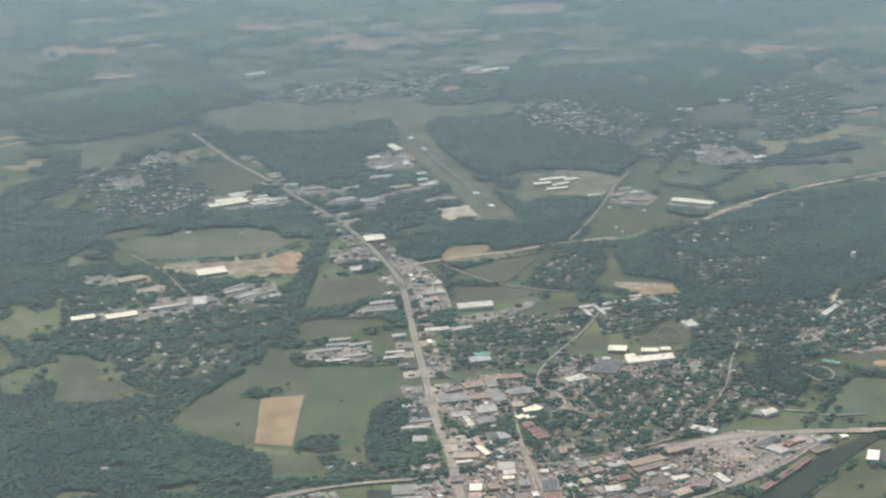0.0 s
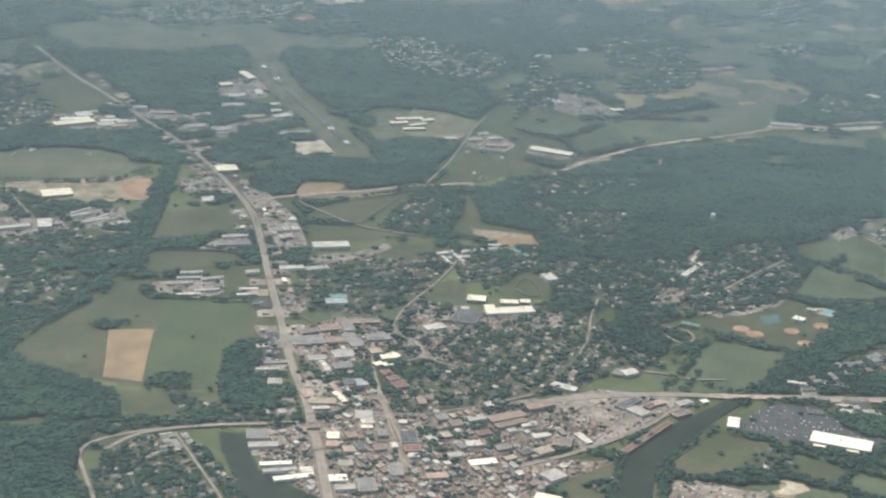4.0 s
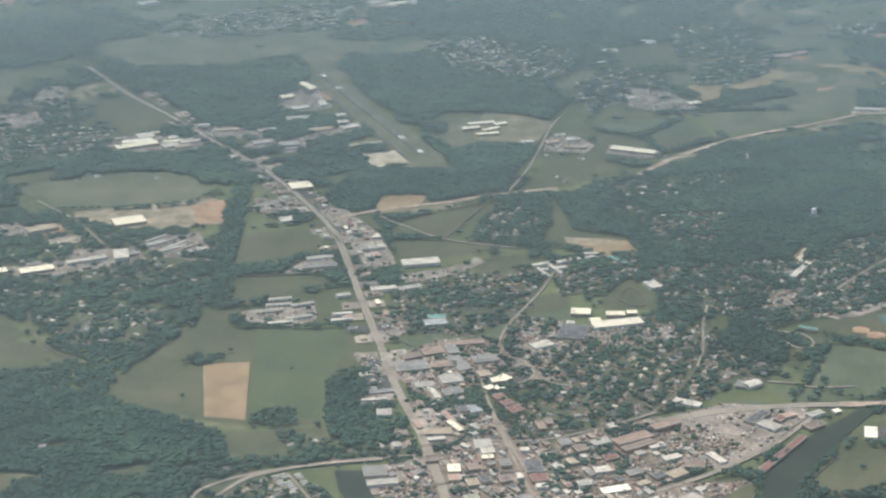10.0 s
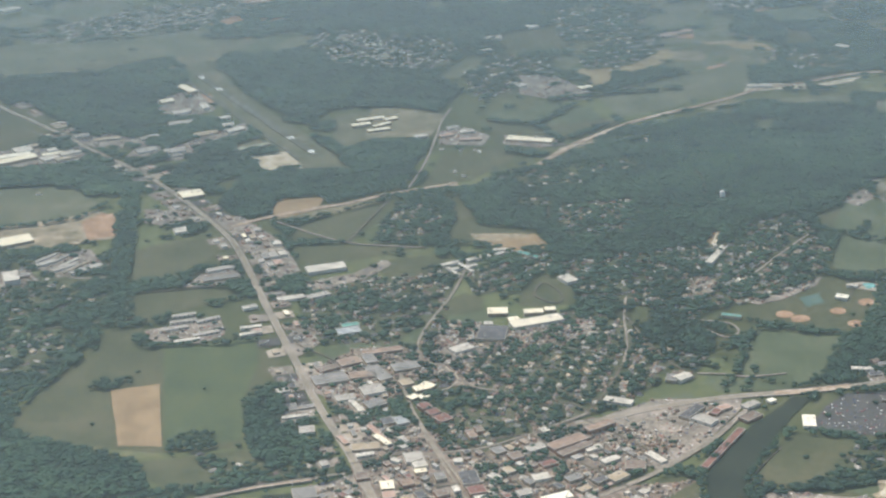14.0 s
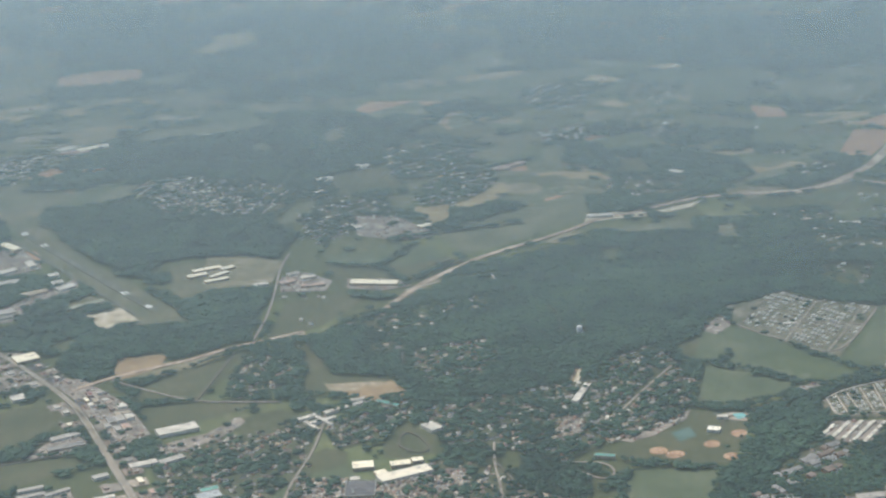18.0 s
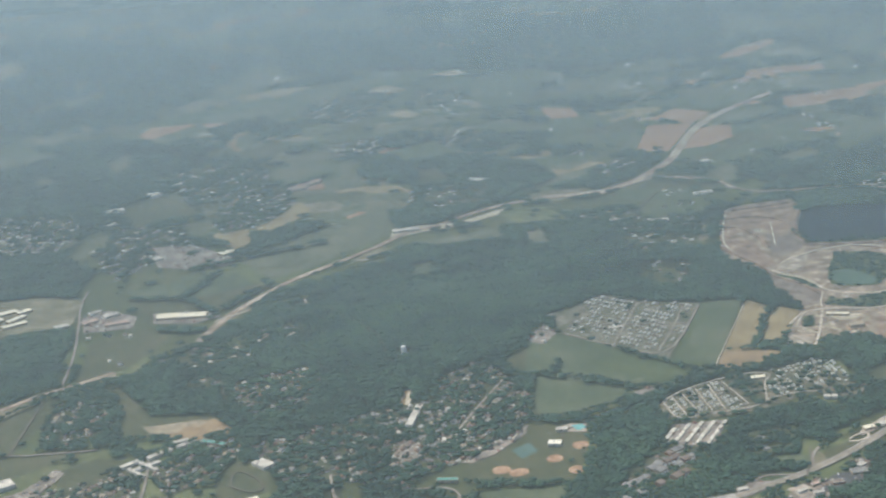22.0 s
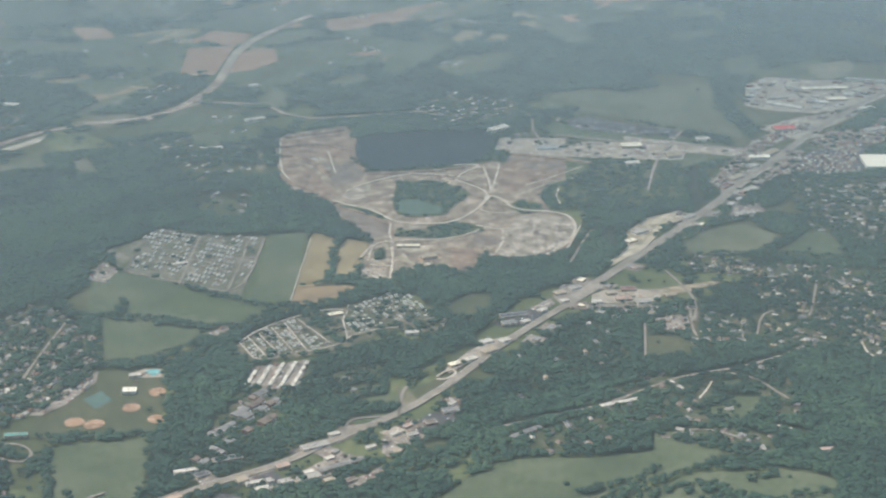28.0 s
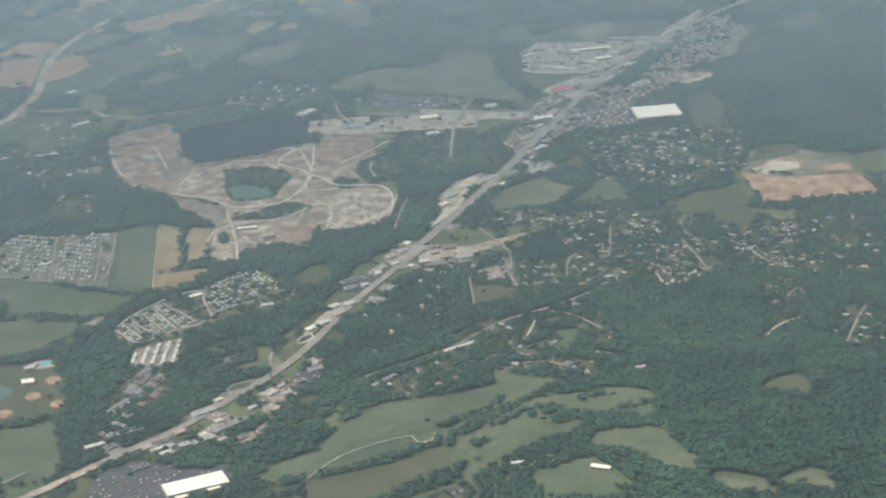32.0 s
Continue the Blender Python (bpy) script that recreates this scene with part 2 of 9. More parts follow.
def link(name, verts, faces, material, parent=None, label="", smooth=False):
    """One mesh object from points in true metres."""
    me = bpy.data.meshes.new(name)
    me.from_pydata([tuple(float(c) * S for c in v) for v in verts], [], faces)
    me.materials.append(material)
    if smooth:
        me.shade_smooth()
    ob = new(name, me)
    if parent:
        ob.parent = parent
    return tagged(ob, label)


def big(name, verts, tris, material, smooth=False):
    """One mesh object from arrays of points, in true metres, and triangles."""
    me = bpy.data.meshes.new(name)
    me.vertices.add(len(verts)), me.loops.add(tris.size), me.polygons.add(len(tris))
    me.vertices.foreach_set("co", (np.asarray(verts, np.float32) * S).ravel())
    me.loops.foreach_set("vertex_index", tris.astype(np.int32).ravel())
    me.polygons.foreach_set("loop_start", np.arange(0, tris.size, 3, dtype=np.int32))
    me.update(calc_edges=True)
    me.validate()
    me.materials.append(material)
    if smooth:
        me.shade_smooth()
    return new(name, me)


def base_land():
    xs = [-26000, -16000, -10000, -7000, -5000, -4000, *range(-3000, 7001, 50), 8000, 9500, 12000, 16000, 26000]
    ys = [-26000, -12000, -5000, -1000, 1000, 2000, *range(2500, 9001, 50), *range(9200, 13001, 200), 15000, 19000, 24000, 30000]
    gx, gy = np.meshgrid(xs, ys)
    v = np.stack([gx, gy, land(gx, gy)], -1).reshape(-1, 3)
    n, k = len(xs), np.arange(len(xs) * (len(ys) - 1)).reshape(-1, len(xs))[:, :-1].ravel()
    tris = np.concatenate([np.stack([k, k + 1, k + n + 1], 1), np.stack([k, k + n + 1, k + n], 1)])
    m = surface("farmland", [(0.045, 0.065, 0.028), (0.072, 0.092, 0.038), (0.1, 0.115, 0.052), (0.16, 0.15, 0.08)], 25, 420, bump=0.5, spread=0.4)
    t, b = m.node_tree, m.node_tree.nodes["Principled BSDF"]
    geo = next(x for x in t.nodes if x.type == "NEW_GEOMETRY")
    cells = t.nodes.new("ShaderNodeTexVoronoi")
    cells.inputs["Scale"].default_value = 1 / (330 * S)
    warp = t.nodes.new("ShaderNodeVectorMath")
    warp.operation = "MULTIPLY"
    warp.inputs[1].default_value = (1.0, 0.55, 1.0)
    t.links.new(geo.outputs["Position"], warp.inputs[0]), t.links.new(warp.outputs[0], cells.inputs["Vector"])
    tone = t.nodes.new("ShaderNodeHueSaturation")
    sep = t.nodes.new("ShaderNodeSeparateColor")
    t.links.new(cells.outputs["Color"], sep.inputs[0])
    span = t.nodes.new("ShaderNodeMapRange")
    span.inputs[3].default_value, span.inputs[4].default_value = 0.7, 1.35
    t.links.new(sep.outputs[0], span.inputs[0]), t.links.new(span.outputs[0], tone.inputs["Value"])
    old = b.inputs["Base Color"].links[0].from_socket
    t.links.new(old, tone.inputs["Color"]), t.links.new(tone.outputs[0], b.inputs["Base Color"])
    tagged(big("ground", v, tris, m), "wide green valley floor of pasture and farmland", "ground", kind="structure")


base_land()

# ---- plan rasters: what covers the land, at eight metres a cell ----
CELL, X0, Y0, NX, NY = 8.0, -3000.0, 2500.0, 1200, 1200


def blotch(size, seed, stretch=1.0):
    """Smooth chance over the plan, with features of about that many metres."""
    rng = np.random.default_rng(seed)
    g = rng.random((int(NY * CELL / size) + 3, int(NX * CELL / size / stretch) + 3))
    y, x = np.arange(NY) * CELL / size, np.arange(NX) * CELL / size / stretch
    i, j = y.astype(int), x.astype(int)
    u, w = y - i, x - j
    u, w = (u * u * (3 - 2 * u))[:, None], (w * w * (3 - 2 * w))[None]
    return (g[i][:, j] * (1 - u) + g[i + 1][:, j] * u) * (1 - w) + (g[i][:, j + 1] * (1 - u) + g[i + 1][:, j + 1] * u) * w


copse = 0.5 * blotch(330, 1, 1.7) + 0.28 * blotch(120, 2, 1.4) + 0.22 * blotch(45, 3)
cx, cy = np.meshgrid(X0 + CELL * (np.arange(NX) + 0.5), Y0 + CELL * (np.arange(NY) + 0.5))
CLUMP = 0.6 * blotch(75, 4) + 0.4 * blotch(32, 5)
limit = 0.485 - 0.06 * ((cx > 1400) & (cy < 5600)) + 0.02 * (cy > 6600)
COVER = np.where(copse > limit, 0.88, np.where(copse > limit - 0.025, 0.3, 0.012))
TAKEN, PAVED = np.zeros((NY, NX), bool), np.zeros((NY, NX), bool)
spinney = 0.5 * blotch(75, 31, 2.2) + 0.5 * blotch(170, 32, 1.8)
COVER = np.where((cy > 6300) & (COVER < 0.5), np.where(spinney > 0.57, 0.75, 0.05), COVER)


def inside(pts):
    """The cells whose middle lies within the outline, as a slice and a mask."""
    p = np.array(pts, float)
    a0, a1 = [int(np.clip((q - X0) / CELL, 0, NX)) for q in (p[:, 0].min(), p[:, 0].max() + CELL)]
    b0, b1 = [int(np.clip((q - Y0) / CELL, 0, NY)) for q in (p[:, 1].min(), p[:, 1].max() + CELL)]
    x, y = cx[b0:b1, a0:a1], cy[b0:b1, a0:a1]
    m = np.zeros(x.shape, bool)
    for (ax, ay), (bx, by) in zip(p, np.roll(p, -1, 0)):
        if ay != by:
            m ^= ((ay > y) != (by > y)) & (x < (bx - ax) * (y - ay) / (by - ay) + ax)
    return (slice(b0, b1), slice(a0, a1)), m


def steps(pts, step):
    """Points along a line, about step apart."""
    out = []
    for (ax, ay), (bx, by) in zip(pts, pts[1:]):
        n = max(1, int(math.hypot(bx - ax, by - ay) / step))
        out += [(ax + (bx - ax) * k / n, ay + (by - ay) * k / n) for k in range(n)]
    return out + [tuple(pts[-1])]


def smoothed(pts, rounds=2):
    """A line with its corners rounded."""
    for _ in range(rounds):
        mid = [q for (ax, ay), (bx, by) in zip(pts, pts[1:]) for q in ((0.75 * ax + 0.25 * bx, 0.75 * ay + 0.25 * by), (0.25 * ax + 0.75 * bx, 0.25 * ay + 0.75 * by))]
        pts = [pts[0], *mid[1:-1], pts[-1]]
    return pts


def ragged(pts, step=22.0, wobble=2.5):
    line = steps([*pts, pts[0]], step)[:-1]
    return [(x + random.uniform(-wobble, wobble), y + random.uniform(-wobble, wobble)) for x, y in line]


def hilly(pts):
    return any((np.hypot(x - hx, y - hy) < 2.2 * w + 200) for x, y in pts for hx, hy, a, w in HILLS)


def drape(name, pts, material, layer, wobble=1.4, step=22.0, rough=0.0):
    """A sheet of ground cover with an uneven edge, laid on the land."""
    from mathutils.geometry import delaunay_2d_cdt
    ring = ragged(pts, step, wobble)
    rim, extra = [Vector(p) for p in ring], []
    if hilly(pts):
        where, m = inside(pts)
        xs, ys = cx[where][m], cy[where][m]
        pick = (np.floor(xs / CELL).astype(int) % 5 == 0) & (np.floor(ys / CELL).astype(int) % 5 == 0)
        extra = [Vector(p) for p in zip(xs[pick], ys[pick])]
    if name == "field" and rough:
        where, m = inside(pts)
        xs, ys = cx[where][m], cy[where][m]
        pick = (np.floor(xs / CELL).astype(int) % 2 == 0) & (np.floor(ys / CELL).astype(int) % 2 == 0)
        extra = [Vector((x + random.uniform(-6, 6), y + random.uniform(-6, 6))) for x, y in zip(xs[pick], ys[pick])]
    n = len(rim)
    v, _, f, *_ = delaunay_2d_cdt(rim + extra, [(k, (k + 1) % n) for k in range(n)], [], 1, 1e-3)
    lift = [rough * max(0.0, 0.35 + noise.noise((p.x / 38, p.y / 38, 0)) + 0.5 * noise.noise((p.x / 15, p.y / 15, 7))) if k >= n else 0.0 for k, p in enumerate(v)]
    return link(name, [(p.x, p.y, float(land(p.x, p.y)) + layer + h) for p, h in zip(v, lift)], [tuple(q) for q in f], material)


FIELD_WORDS = {
    "pasture": ("green pasture with uneven grass", "field"), "lawn": ("bright green mown grass field", "field"), "meadow": ("dark green rough meadow", "meadow"),
    "darkgrass": ("deep green crop field", "field"), "hay": ("olive hay meadow, part mown", "meadow"), "dry": ("dry pale grass round the runway", "airfield"),
    "tan": ("tan field of ripe grain", "field"), "ploughed": ("bare brown ploughed field", "field"), "red": ("bare reddish soil field", "field"),
    "clay": ("freshly graded orange clay ground", "bare ground"), "dirt": ("pale graded earth building site", "bare ground"),
    "drydirt": ("worn dry grass with bare earth", "bare ground"), "lightdirt": ("pale gravel ground", "gravel"),
    "quarrydirt": ("gravel works yard", "yard"), "quarry": ("grey stone floor of the quarry", "quarry"), "quarrypale": ("pale crushed limestone heap ground", "quarry"),
    "scrub": ("dark green scrub in the quarry", "scrub"), "pond": ("green quarry pond", "pond"), "quarrypink": ("pinkish broken stone quarry face", "quarry"), "tailing": ("dark grey tailings heap ground", "quarry"), "camplot": ("shaded gravel and grass camp ground", "camp site"), "parkgrass": ("worn grass of the trailer park", "trailer park"), "gardens": ("mown gardens and drives between houses", "gardens"), "lake": ("dark deep lake in the quarry pit", "lake"), "court": ("blue-green tennis courts in the park", "tennis court"), "pool": ("turquoise swimming pool with pale deck", "swimming pool"),
    "asphaltlot": ("dark asphalt car park", "car park"), "greylot": ("worn grey paved lot", "paved lot"), "palelot": ("pale concrete yard", "paved lot"),
    "townlot": ("grey paved ground of the town centre", "paved lot"),
}
HIGH = {"lake": 2.6, "court": 1.2, "pool": 3.6, "pond": 3.0, "scrub": 2.5, "clay": 0.9, "quarrypale": 0.8, "quarrypink": 0.7, "tailing": 0.75, "ploughed": 0.7, "dirt": 0.7, "lightdirt": 1.1}

ROUGH = {"quarry": 1.0, "quarrypink": 1.1, "quarrypale": 1.2, "tailing": 1.0, "quarrydirt": 0.8}

BARE = ("quarry", "quarrypink", "quarrypale", "tailing", "lake", "pond", "clay", "dirt", "tan", "ploughed", "red", "court", "pool", "lightdirt")


def rise():
    """Each sheet of ground lies a little above the one before it."""
    LAID.append(0)
    return 0.0035 * len(LAID)


LAID = []


def field(kind, pts):
    where, m = inside(pts)
    COVER[where][m] = 0.4 if kind == "scrub" else 0.0 if kind in BARE else 0.0012
    tagged(drape("field", pts, GROUND[kind], HIGH.get(kind, 0.3) + rise(), rough=ROUGH.get(kind, 0.0)), *FIELD_WORDS[kind], kind="structure")


LOTS = []


def lot(kind, pts):
    LOTS.append((kind, pts))
    where, m = inside(pts)
    PAVED[where][m] = kind != "townlot"
    COVER[where][m] = {"camplot": 0.3, "parkgrass": 0.03, "townlot": 0.13, "asphaltlot": 0.008}.get(kind, 0.02)
    tagged(drape("paved_lot", pts, GROUND[kind], 2.3 + 0.4 * rise(), 1.5), *FIELD_WORDS[kind], kind="structure")


def wood(cover, pts):
    where, m = inside(pts)
    x, y = cx[where], cy[where]
    # the edge of a wood is uneven
    COVER[where][m] = np.maximum(COVER[where][m], cover)
    # this sheet's dark colour paints shade into the gaps of the canopy
    tagged(drape("shaded_forest_floor", pts, GROUND["floor"], 0.1 + 0.3 * rise(), 12.0, 40.0), "forest floor under the trees, with shade between crowns in its colour", "forest floor", kind="structure")


def hedge(pts):
    for x, y in steps(pts, 6):
        i, j = int((y - Y0) / CELL), int((x - X0) / CELL)
        COVER[i:i + 2, j:j + 2] = np.maximum(COVER[i:i + 2, j:j + 2], 0.85)


def band(name, line, width, material, layer, parent=None, ends=0.0):
    """A strip of even width along a line, with a thickness that shows at its edge."""
    v, f = [], []
    for k, (x, y) in enumerate(line):
        ax, ay = line[max(0, k - 1)]
        bx, by = line[min(len(line) - 1, k + 1)]
        d = math.hypot(bx - ax, by - ay) or 1
        nx, ny = -(by - ay) / d * width / 2, (bx - ax) / d * width / 2
        z = float(land(x, y)) + layer
        v += [(x + nx, y + ny, z - 1.2), (x + nx, y + ny, z), (x - nx, y - ny, z), (x - nx, y - ny, z - 1.2)]
        if k:
            a = 4 * (k - 1)
            f += [(a + i, a + 4 + i, a + 5 + i, a + 1 + i) for i in range(3)]
    return link(name, v, f, material, parent)


def claim(line, width, cover=0.0):
    for x, y in steps(line, 5):
        i0, i1 = int((y - width - Y0) / CELL), int((y + width - Y0) / CELL)
        j0, j1 = int((x - width - X0) / CELL), int((x + width - X0) / CELL)
        COVER[max(0, i0):i1 + 1, max(0, j0):j1 + 1] = cover
        TAKEN[max(0, i0):i1 + 1, max(0, j0):j1 + 1] = True


ROAD_WORDS = {"main": "five-lane asphalt highway with pale shoulders", "side": "narrow grey asphalt street", "track": "pale gravel track", "concrete": "unfinished pale concrete and gravel highway", "camp": "pale gravel lane of the camp site"}


def road(width, kind, pts):
    line = steps(smoothed(pts), 25)
    width *= 0.82 if kind == "concrete" else 0.93
    minor = kind == "side" and width < 6
    claim(line, 1 if minor else width / 2 + (5 if kind == "track" else 1 if width < 15 else 3))
    ob = band("road", line, width, ROAD["lane" if minor else kind], 3.2 + (0.5 if kind == "main" else 0.3 if kind == "concrete" else 0.002 * len(LAID) + (0.5 if kind == "track" else -0.3))); LAID.append(0)
    tagged(ob, ROAD_WORDS[kind], "road", kind="structure")
    if kind == "main":
        for off, w, m in ((-1.8, 0.3, YELLOW), (1.8, 0.3, YELLOW), (-width / 2 + 2.0, 0.25, PAINT), (width / 2 - 2.0, 0.25, PAINT)):
            side = []
            for k, (x, y) in enumerate(line):
                ax, ay = line[max(0, k - 1)]
                bx, by = line[min(len(line) - 1, k + 1)]
                d = math.hypot(bx - ax, by - ay) or 1
                side.append((x - (by - ay) / d * off, y + (bx - ax) / d * off))
            band("lane_line", side, w, m, 3.95, ob)


def water(pts):
    where, m = inside(pts)
    COVER[where][m], TAKEN[where][m] = 0, True
    tagged(drape("river", pts, RIVER, 2.9, 2.0), "slow grey-green river between grassy banks", "river", kind="structure")


def airstrip(pts):
    (ax, ay), (bx, by) = pts
    d = math.hypot(bx - ax, by - ay)
    ux, uy = (bx - ax) / d, (by - ay) / d
    line = steps([(ax - 40 * ux, ay - 40 * uy), (bx + 40 * ux, by + 40 * uy)], 40)
    claim(line, 40)
    ob = tagged(band("runway", line, 26, ROAD["runway"], 3.2), "grey asphalt runway with white threshold bars", "runway", kind="structure")
    for s in (0, 160, d - 160, d):
        for off in (-8, -4.8, -1.6, 1.6, 4.8, 8) if s in (0, d) else (-6.5, 6.5):
            wide = 2.2 if s in (0, d) else 5.5
            c = (ax + ux * s - uy * off, ay + uy * s + ux * off)
            band("bar", [(c[0] - 16 * ux, c[1] - 16 * uy), (c[0] + 16 * ux, c[1] + 16 * uy)], wide, PAINT, 3.5, ob)
    for s in range(220, int(d) - 200, 60):
        band("bar", [(ax + ux * s, ay + uy * s), (ax + ux * (s + 30), ay + uy * (s + 30))], 0.9, PAINT, 3.5, ob)
    side = [(x + uy * 60, y - ux * 60) for x, y in line]
    tagged(band("taxiway", [(x - uy * 120, y + ux * 120) for x, y in side], 11, ROAD["runway"], 3.1), "narrow asphalt taxiway beside the runway", "taxiway", kind="structure")


def far_fields():
    """Small fields that cannot be told one from the next, out toward the ranges."""
    rng, sheets = random.Random(77), {}
    for k in range(1500):
        far = k % 9 == 0
        y = rng.uniform(11900, 14500) if far else 6500 + 5400 * rng.random() ** 1.25
        x = rng.uniform(-3800, 4200) if far else rng.uniform(-970 - 0.28 * (y - 3500), 5600 - 0.38 * (y - 5000))
        a, w, d = rng.uniform(-0.5, 0.5), rng.uniform(35, 170), rng.uniform(20, 85)
        w, d = (w * 2.4, d * 1.8) if far else (w, d)
        if any(np.hypot(x - hx, y - hy) < 1.2 * hw for hx, hy, rise_by, hw in HILLS):
            continue
        c, s = math.cos(a), math.sin(a)
        kind = rng.choice(("hay", "lawn", "lawn", "dry", "hay", "pasture", "lawn", "drydirt", "hay", "tan", "dry", "red"))
        ring = [(x + i * w * rng.uniform(0.75, 1.2) * c - j * d * s, y + i * w * s + j * d * rng.uniform(0.75, 1.2) * c) for i, j in ((-1, -1), (0, -1.15), (1, -1), (1.1, 0.1), (1, 1), (-0.1, 1.1), (-1, 1), (-1.1, 0))]
        where, m = inside(ring)
        COVER[where][m] = 0.0 if kind in BARE else 0.002
        v, f = sheets.setdefault(kind, ([], []))
        n, z = len(v), 0.05 + 0.004 * (k % 60)
        v += [(x, y, float(land(x, y)) + z)] + [(px, py, float(land(px, py)) + z) for px, py in ragged(ring, 60, 4.0)]
        f += [(n, n + 1 + q, n + 1 + (q + 1) % (len(v) - n - 1)) for q in range(len(v) - n - 1)]
    for kind, (v, f) in sheets.items():
        tagged(link("fields", v, f, GROUND[kind]), "many small far patches: " + FIELD_WORDS[kind][0], "fields", kind="stuff")


far_fields()

# ---- plan: fields, lots, water, woods, roads ----
wood(1, [(-1502, 7197), (-1307, 7582), (-974, 7345), (-777, 7193), (-978, 6927), (-1208, 6791), (-1421, 6810)])
wood(1, [(-944, 6812), (-886, 6870), (-730, 6799), (-483, 6840), (-219, 6997), (-154, 6758), (-226, 6405), (-295, 6246), (-521, 6182), (-639, 6363), (-756, 6508)])
wood(1, [(-65, 6875), (-26, 6988), (231, 6971), (462, 6871), (662, 6677), (764, 6369), (633, 6144), (387, 6302), (172, 6249), (50, 6495)])
wood(.9, [(-65, 5463), (32, 5706), (177, 5676), (338, 5674), (492, 5945), (621, 5914), (535, 5659), (425, 5563), (213, 5513), (77, 5333), (-8, 5334)])
wood(1, [(-57, 7260), (117, 7500), (484, 7616), (1092, 7959), (1451, 7782), (1414, 7514), (1030, 7304), (686, 7105), (361, 7148)])
wood(.95, [(643, 5386), (776, 5550), (922, 5595), (1182, 5811), (1348, 5821), (1704, 6058), (1467, 4914), (1313, 4838), (1240, 4771), (868, 4773), (834, 4817), (866, 5024), (685, 5142)])
wood(1, [(-952, 3973), (-714, 4067), (-531, 4033), (-365, 3899), (-239, 3825), (-211, 3660), (-271, 3518), (-274, 3330), (-800, 3320)])
wood(.8, [(-1007, 4810), (-841, 4758), (-384, 4848), (-329, 4935), (-469, 4641), (-655, 4563), (-939, 4488)])
wood(.9, [(-22, 4059), (22, 4151), (92, 4151), (136, 3994), (114, 3781), (51, 3752), (2, 3840)])
wood(.7, [(-125, 5969), (-35, 6058), (46, 5878), (-7, 5792), (-95, 5736)])
wood(.8, [(-154, 3913), (-131, 3961), (-84, 3955), (-86, 3884), (-151, 3867)])
wood(.8, [(-371, 4244), (-341, 4298), (-291, 4291), (-291, 4226), (-354, 4219)])
wood(.8, [(-267, 4262), (-225, 4280), (-208, 4244), (-249, 4227)])
wood(.7, [(-43, 5792), (106, 5650), (140, 5721), (49, 5762)])
wood(.6, [(850, 4897), (1036, 4869), (1056, 4679), (958, 4394), (846, 4433)])
wood(.8, [(79, 5259), (146, 5333), (248, 5281), (231, 5184), (131, 5171)])
wood(.9, [(784, 4255), (973, 4393), (1035, 4321), (991, 4218), (945, 4185), (921, 4219)])
wood(1, [(1287, 5590), (1678, 6028), (2107, 5839), (2520, 5517), (2481, 5125), (2457, 4907), (2325, 5175), (2157, 5337), (1993, 5370), (1829, 5249), (1605, 4979), (1511, 4610), (1462, 4944), (1278, 4804), (1303, 4976), (1158, 5216)])
wood(.95, [(1316, 3972), (1424, 4161), (1583, 4331), (1674, 4537), (1835, 4543), (1745, 4323), (1629, 4220), (1449, 4070)])
wood(.9, [(1689, 4566), (2022, 4646), (2357, 4638), (2646, 4595), (3005, 4610), (2901, 4476), (2542, 4399), (2381, 4465), (2391, 4583), (2168, 4609), (1987, 4613), (1835, 4543)])
wood(.85, [(2087, 4003), (2652, 4156), (2318, 3728), (2126, 3815), (1887, 3792), (1945, 3926)])
wood(.8, [(1026, 4469), (1196, 4338), (1087, 4149), (1017, 4171), (986, 4295)])
wood(.9, [(1509, 3870), (1570, 3906), (1681, 3853), (1743, 3769), (1847, 3754), (1864, 3672), (1739, 3609), (1662, 3685), (1614, 3788)])
wood(.8, [(1032, 3497), (1166, 3475), (1182, 3437), (1059, 3478)])
wood(.6, [(1701, 3257), (1909, 3201), (1641, 2857), (1526, 2942)])
wood(.9, [(1944, 4371), (2195, 4385), (2232, 4218), (2028, 4174), (1954, 4034), (1830, 4077), (1722, 4070), (1558, 3984), (1473, 3983), (1545, 4065), (1737, 4095), (1871, 4221)])
wood(1, [(2050, 2794), (2181, 2888), (2465, 3142), (2599, 3380), (2751, 3649), (2911, 3693), (3217, 3456), (3590, 3186), (2389, 2424)])
wood(1, [(4572, 4694), (5247, 4860), (5955, 4887), (4310, 3796), (4185, 3856), (4137, 4227)])
wood(.95, [(2946, 6257), (3831, 6439), (4452, 6363), (5160, 5434), (4964, 5269), (4532, 5430), (4533, 5817), (3899, 5736), (3608, 5864), (3248, 6028)])
wood(.95, [(2712, 4674), (3017, 4682), (3258, 4812), (3719, 5076), (3560, 4775), (3185, 4576), (2909, 4459), (2725, 4404), (2571, 4581), (2360, 4630), (2516, 4644)])
wood(1, [(2983, 5785), (3029, 5807), (3362, 5602), (3273, 5467), (2945, 5679)])
wood(.9, [(3237, 4376), (3904, 4385), (3949, 4157), (3765, 3997), (3558, 4066), (3430, 4067), (3280, 4186)])
wood(.6, [(3023, 4188), (3280, 4186), (3527, 3793), (3386, 3671), (2895, 3703), (2756, 3899)])
wood(.9, [(2197, 4969), (2113, 5236), (2154, 5372), (2419, 5462), (2534, 5226), (2516, 5043), (2475, 4966), (2348, 5074)])
wood(.9, [(2060, 5798), (2494, 5589), (2457, 5432), (2201, 5394), (1991, 5321), (1827, 5318)])
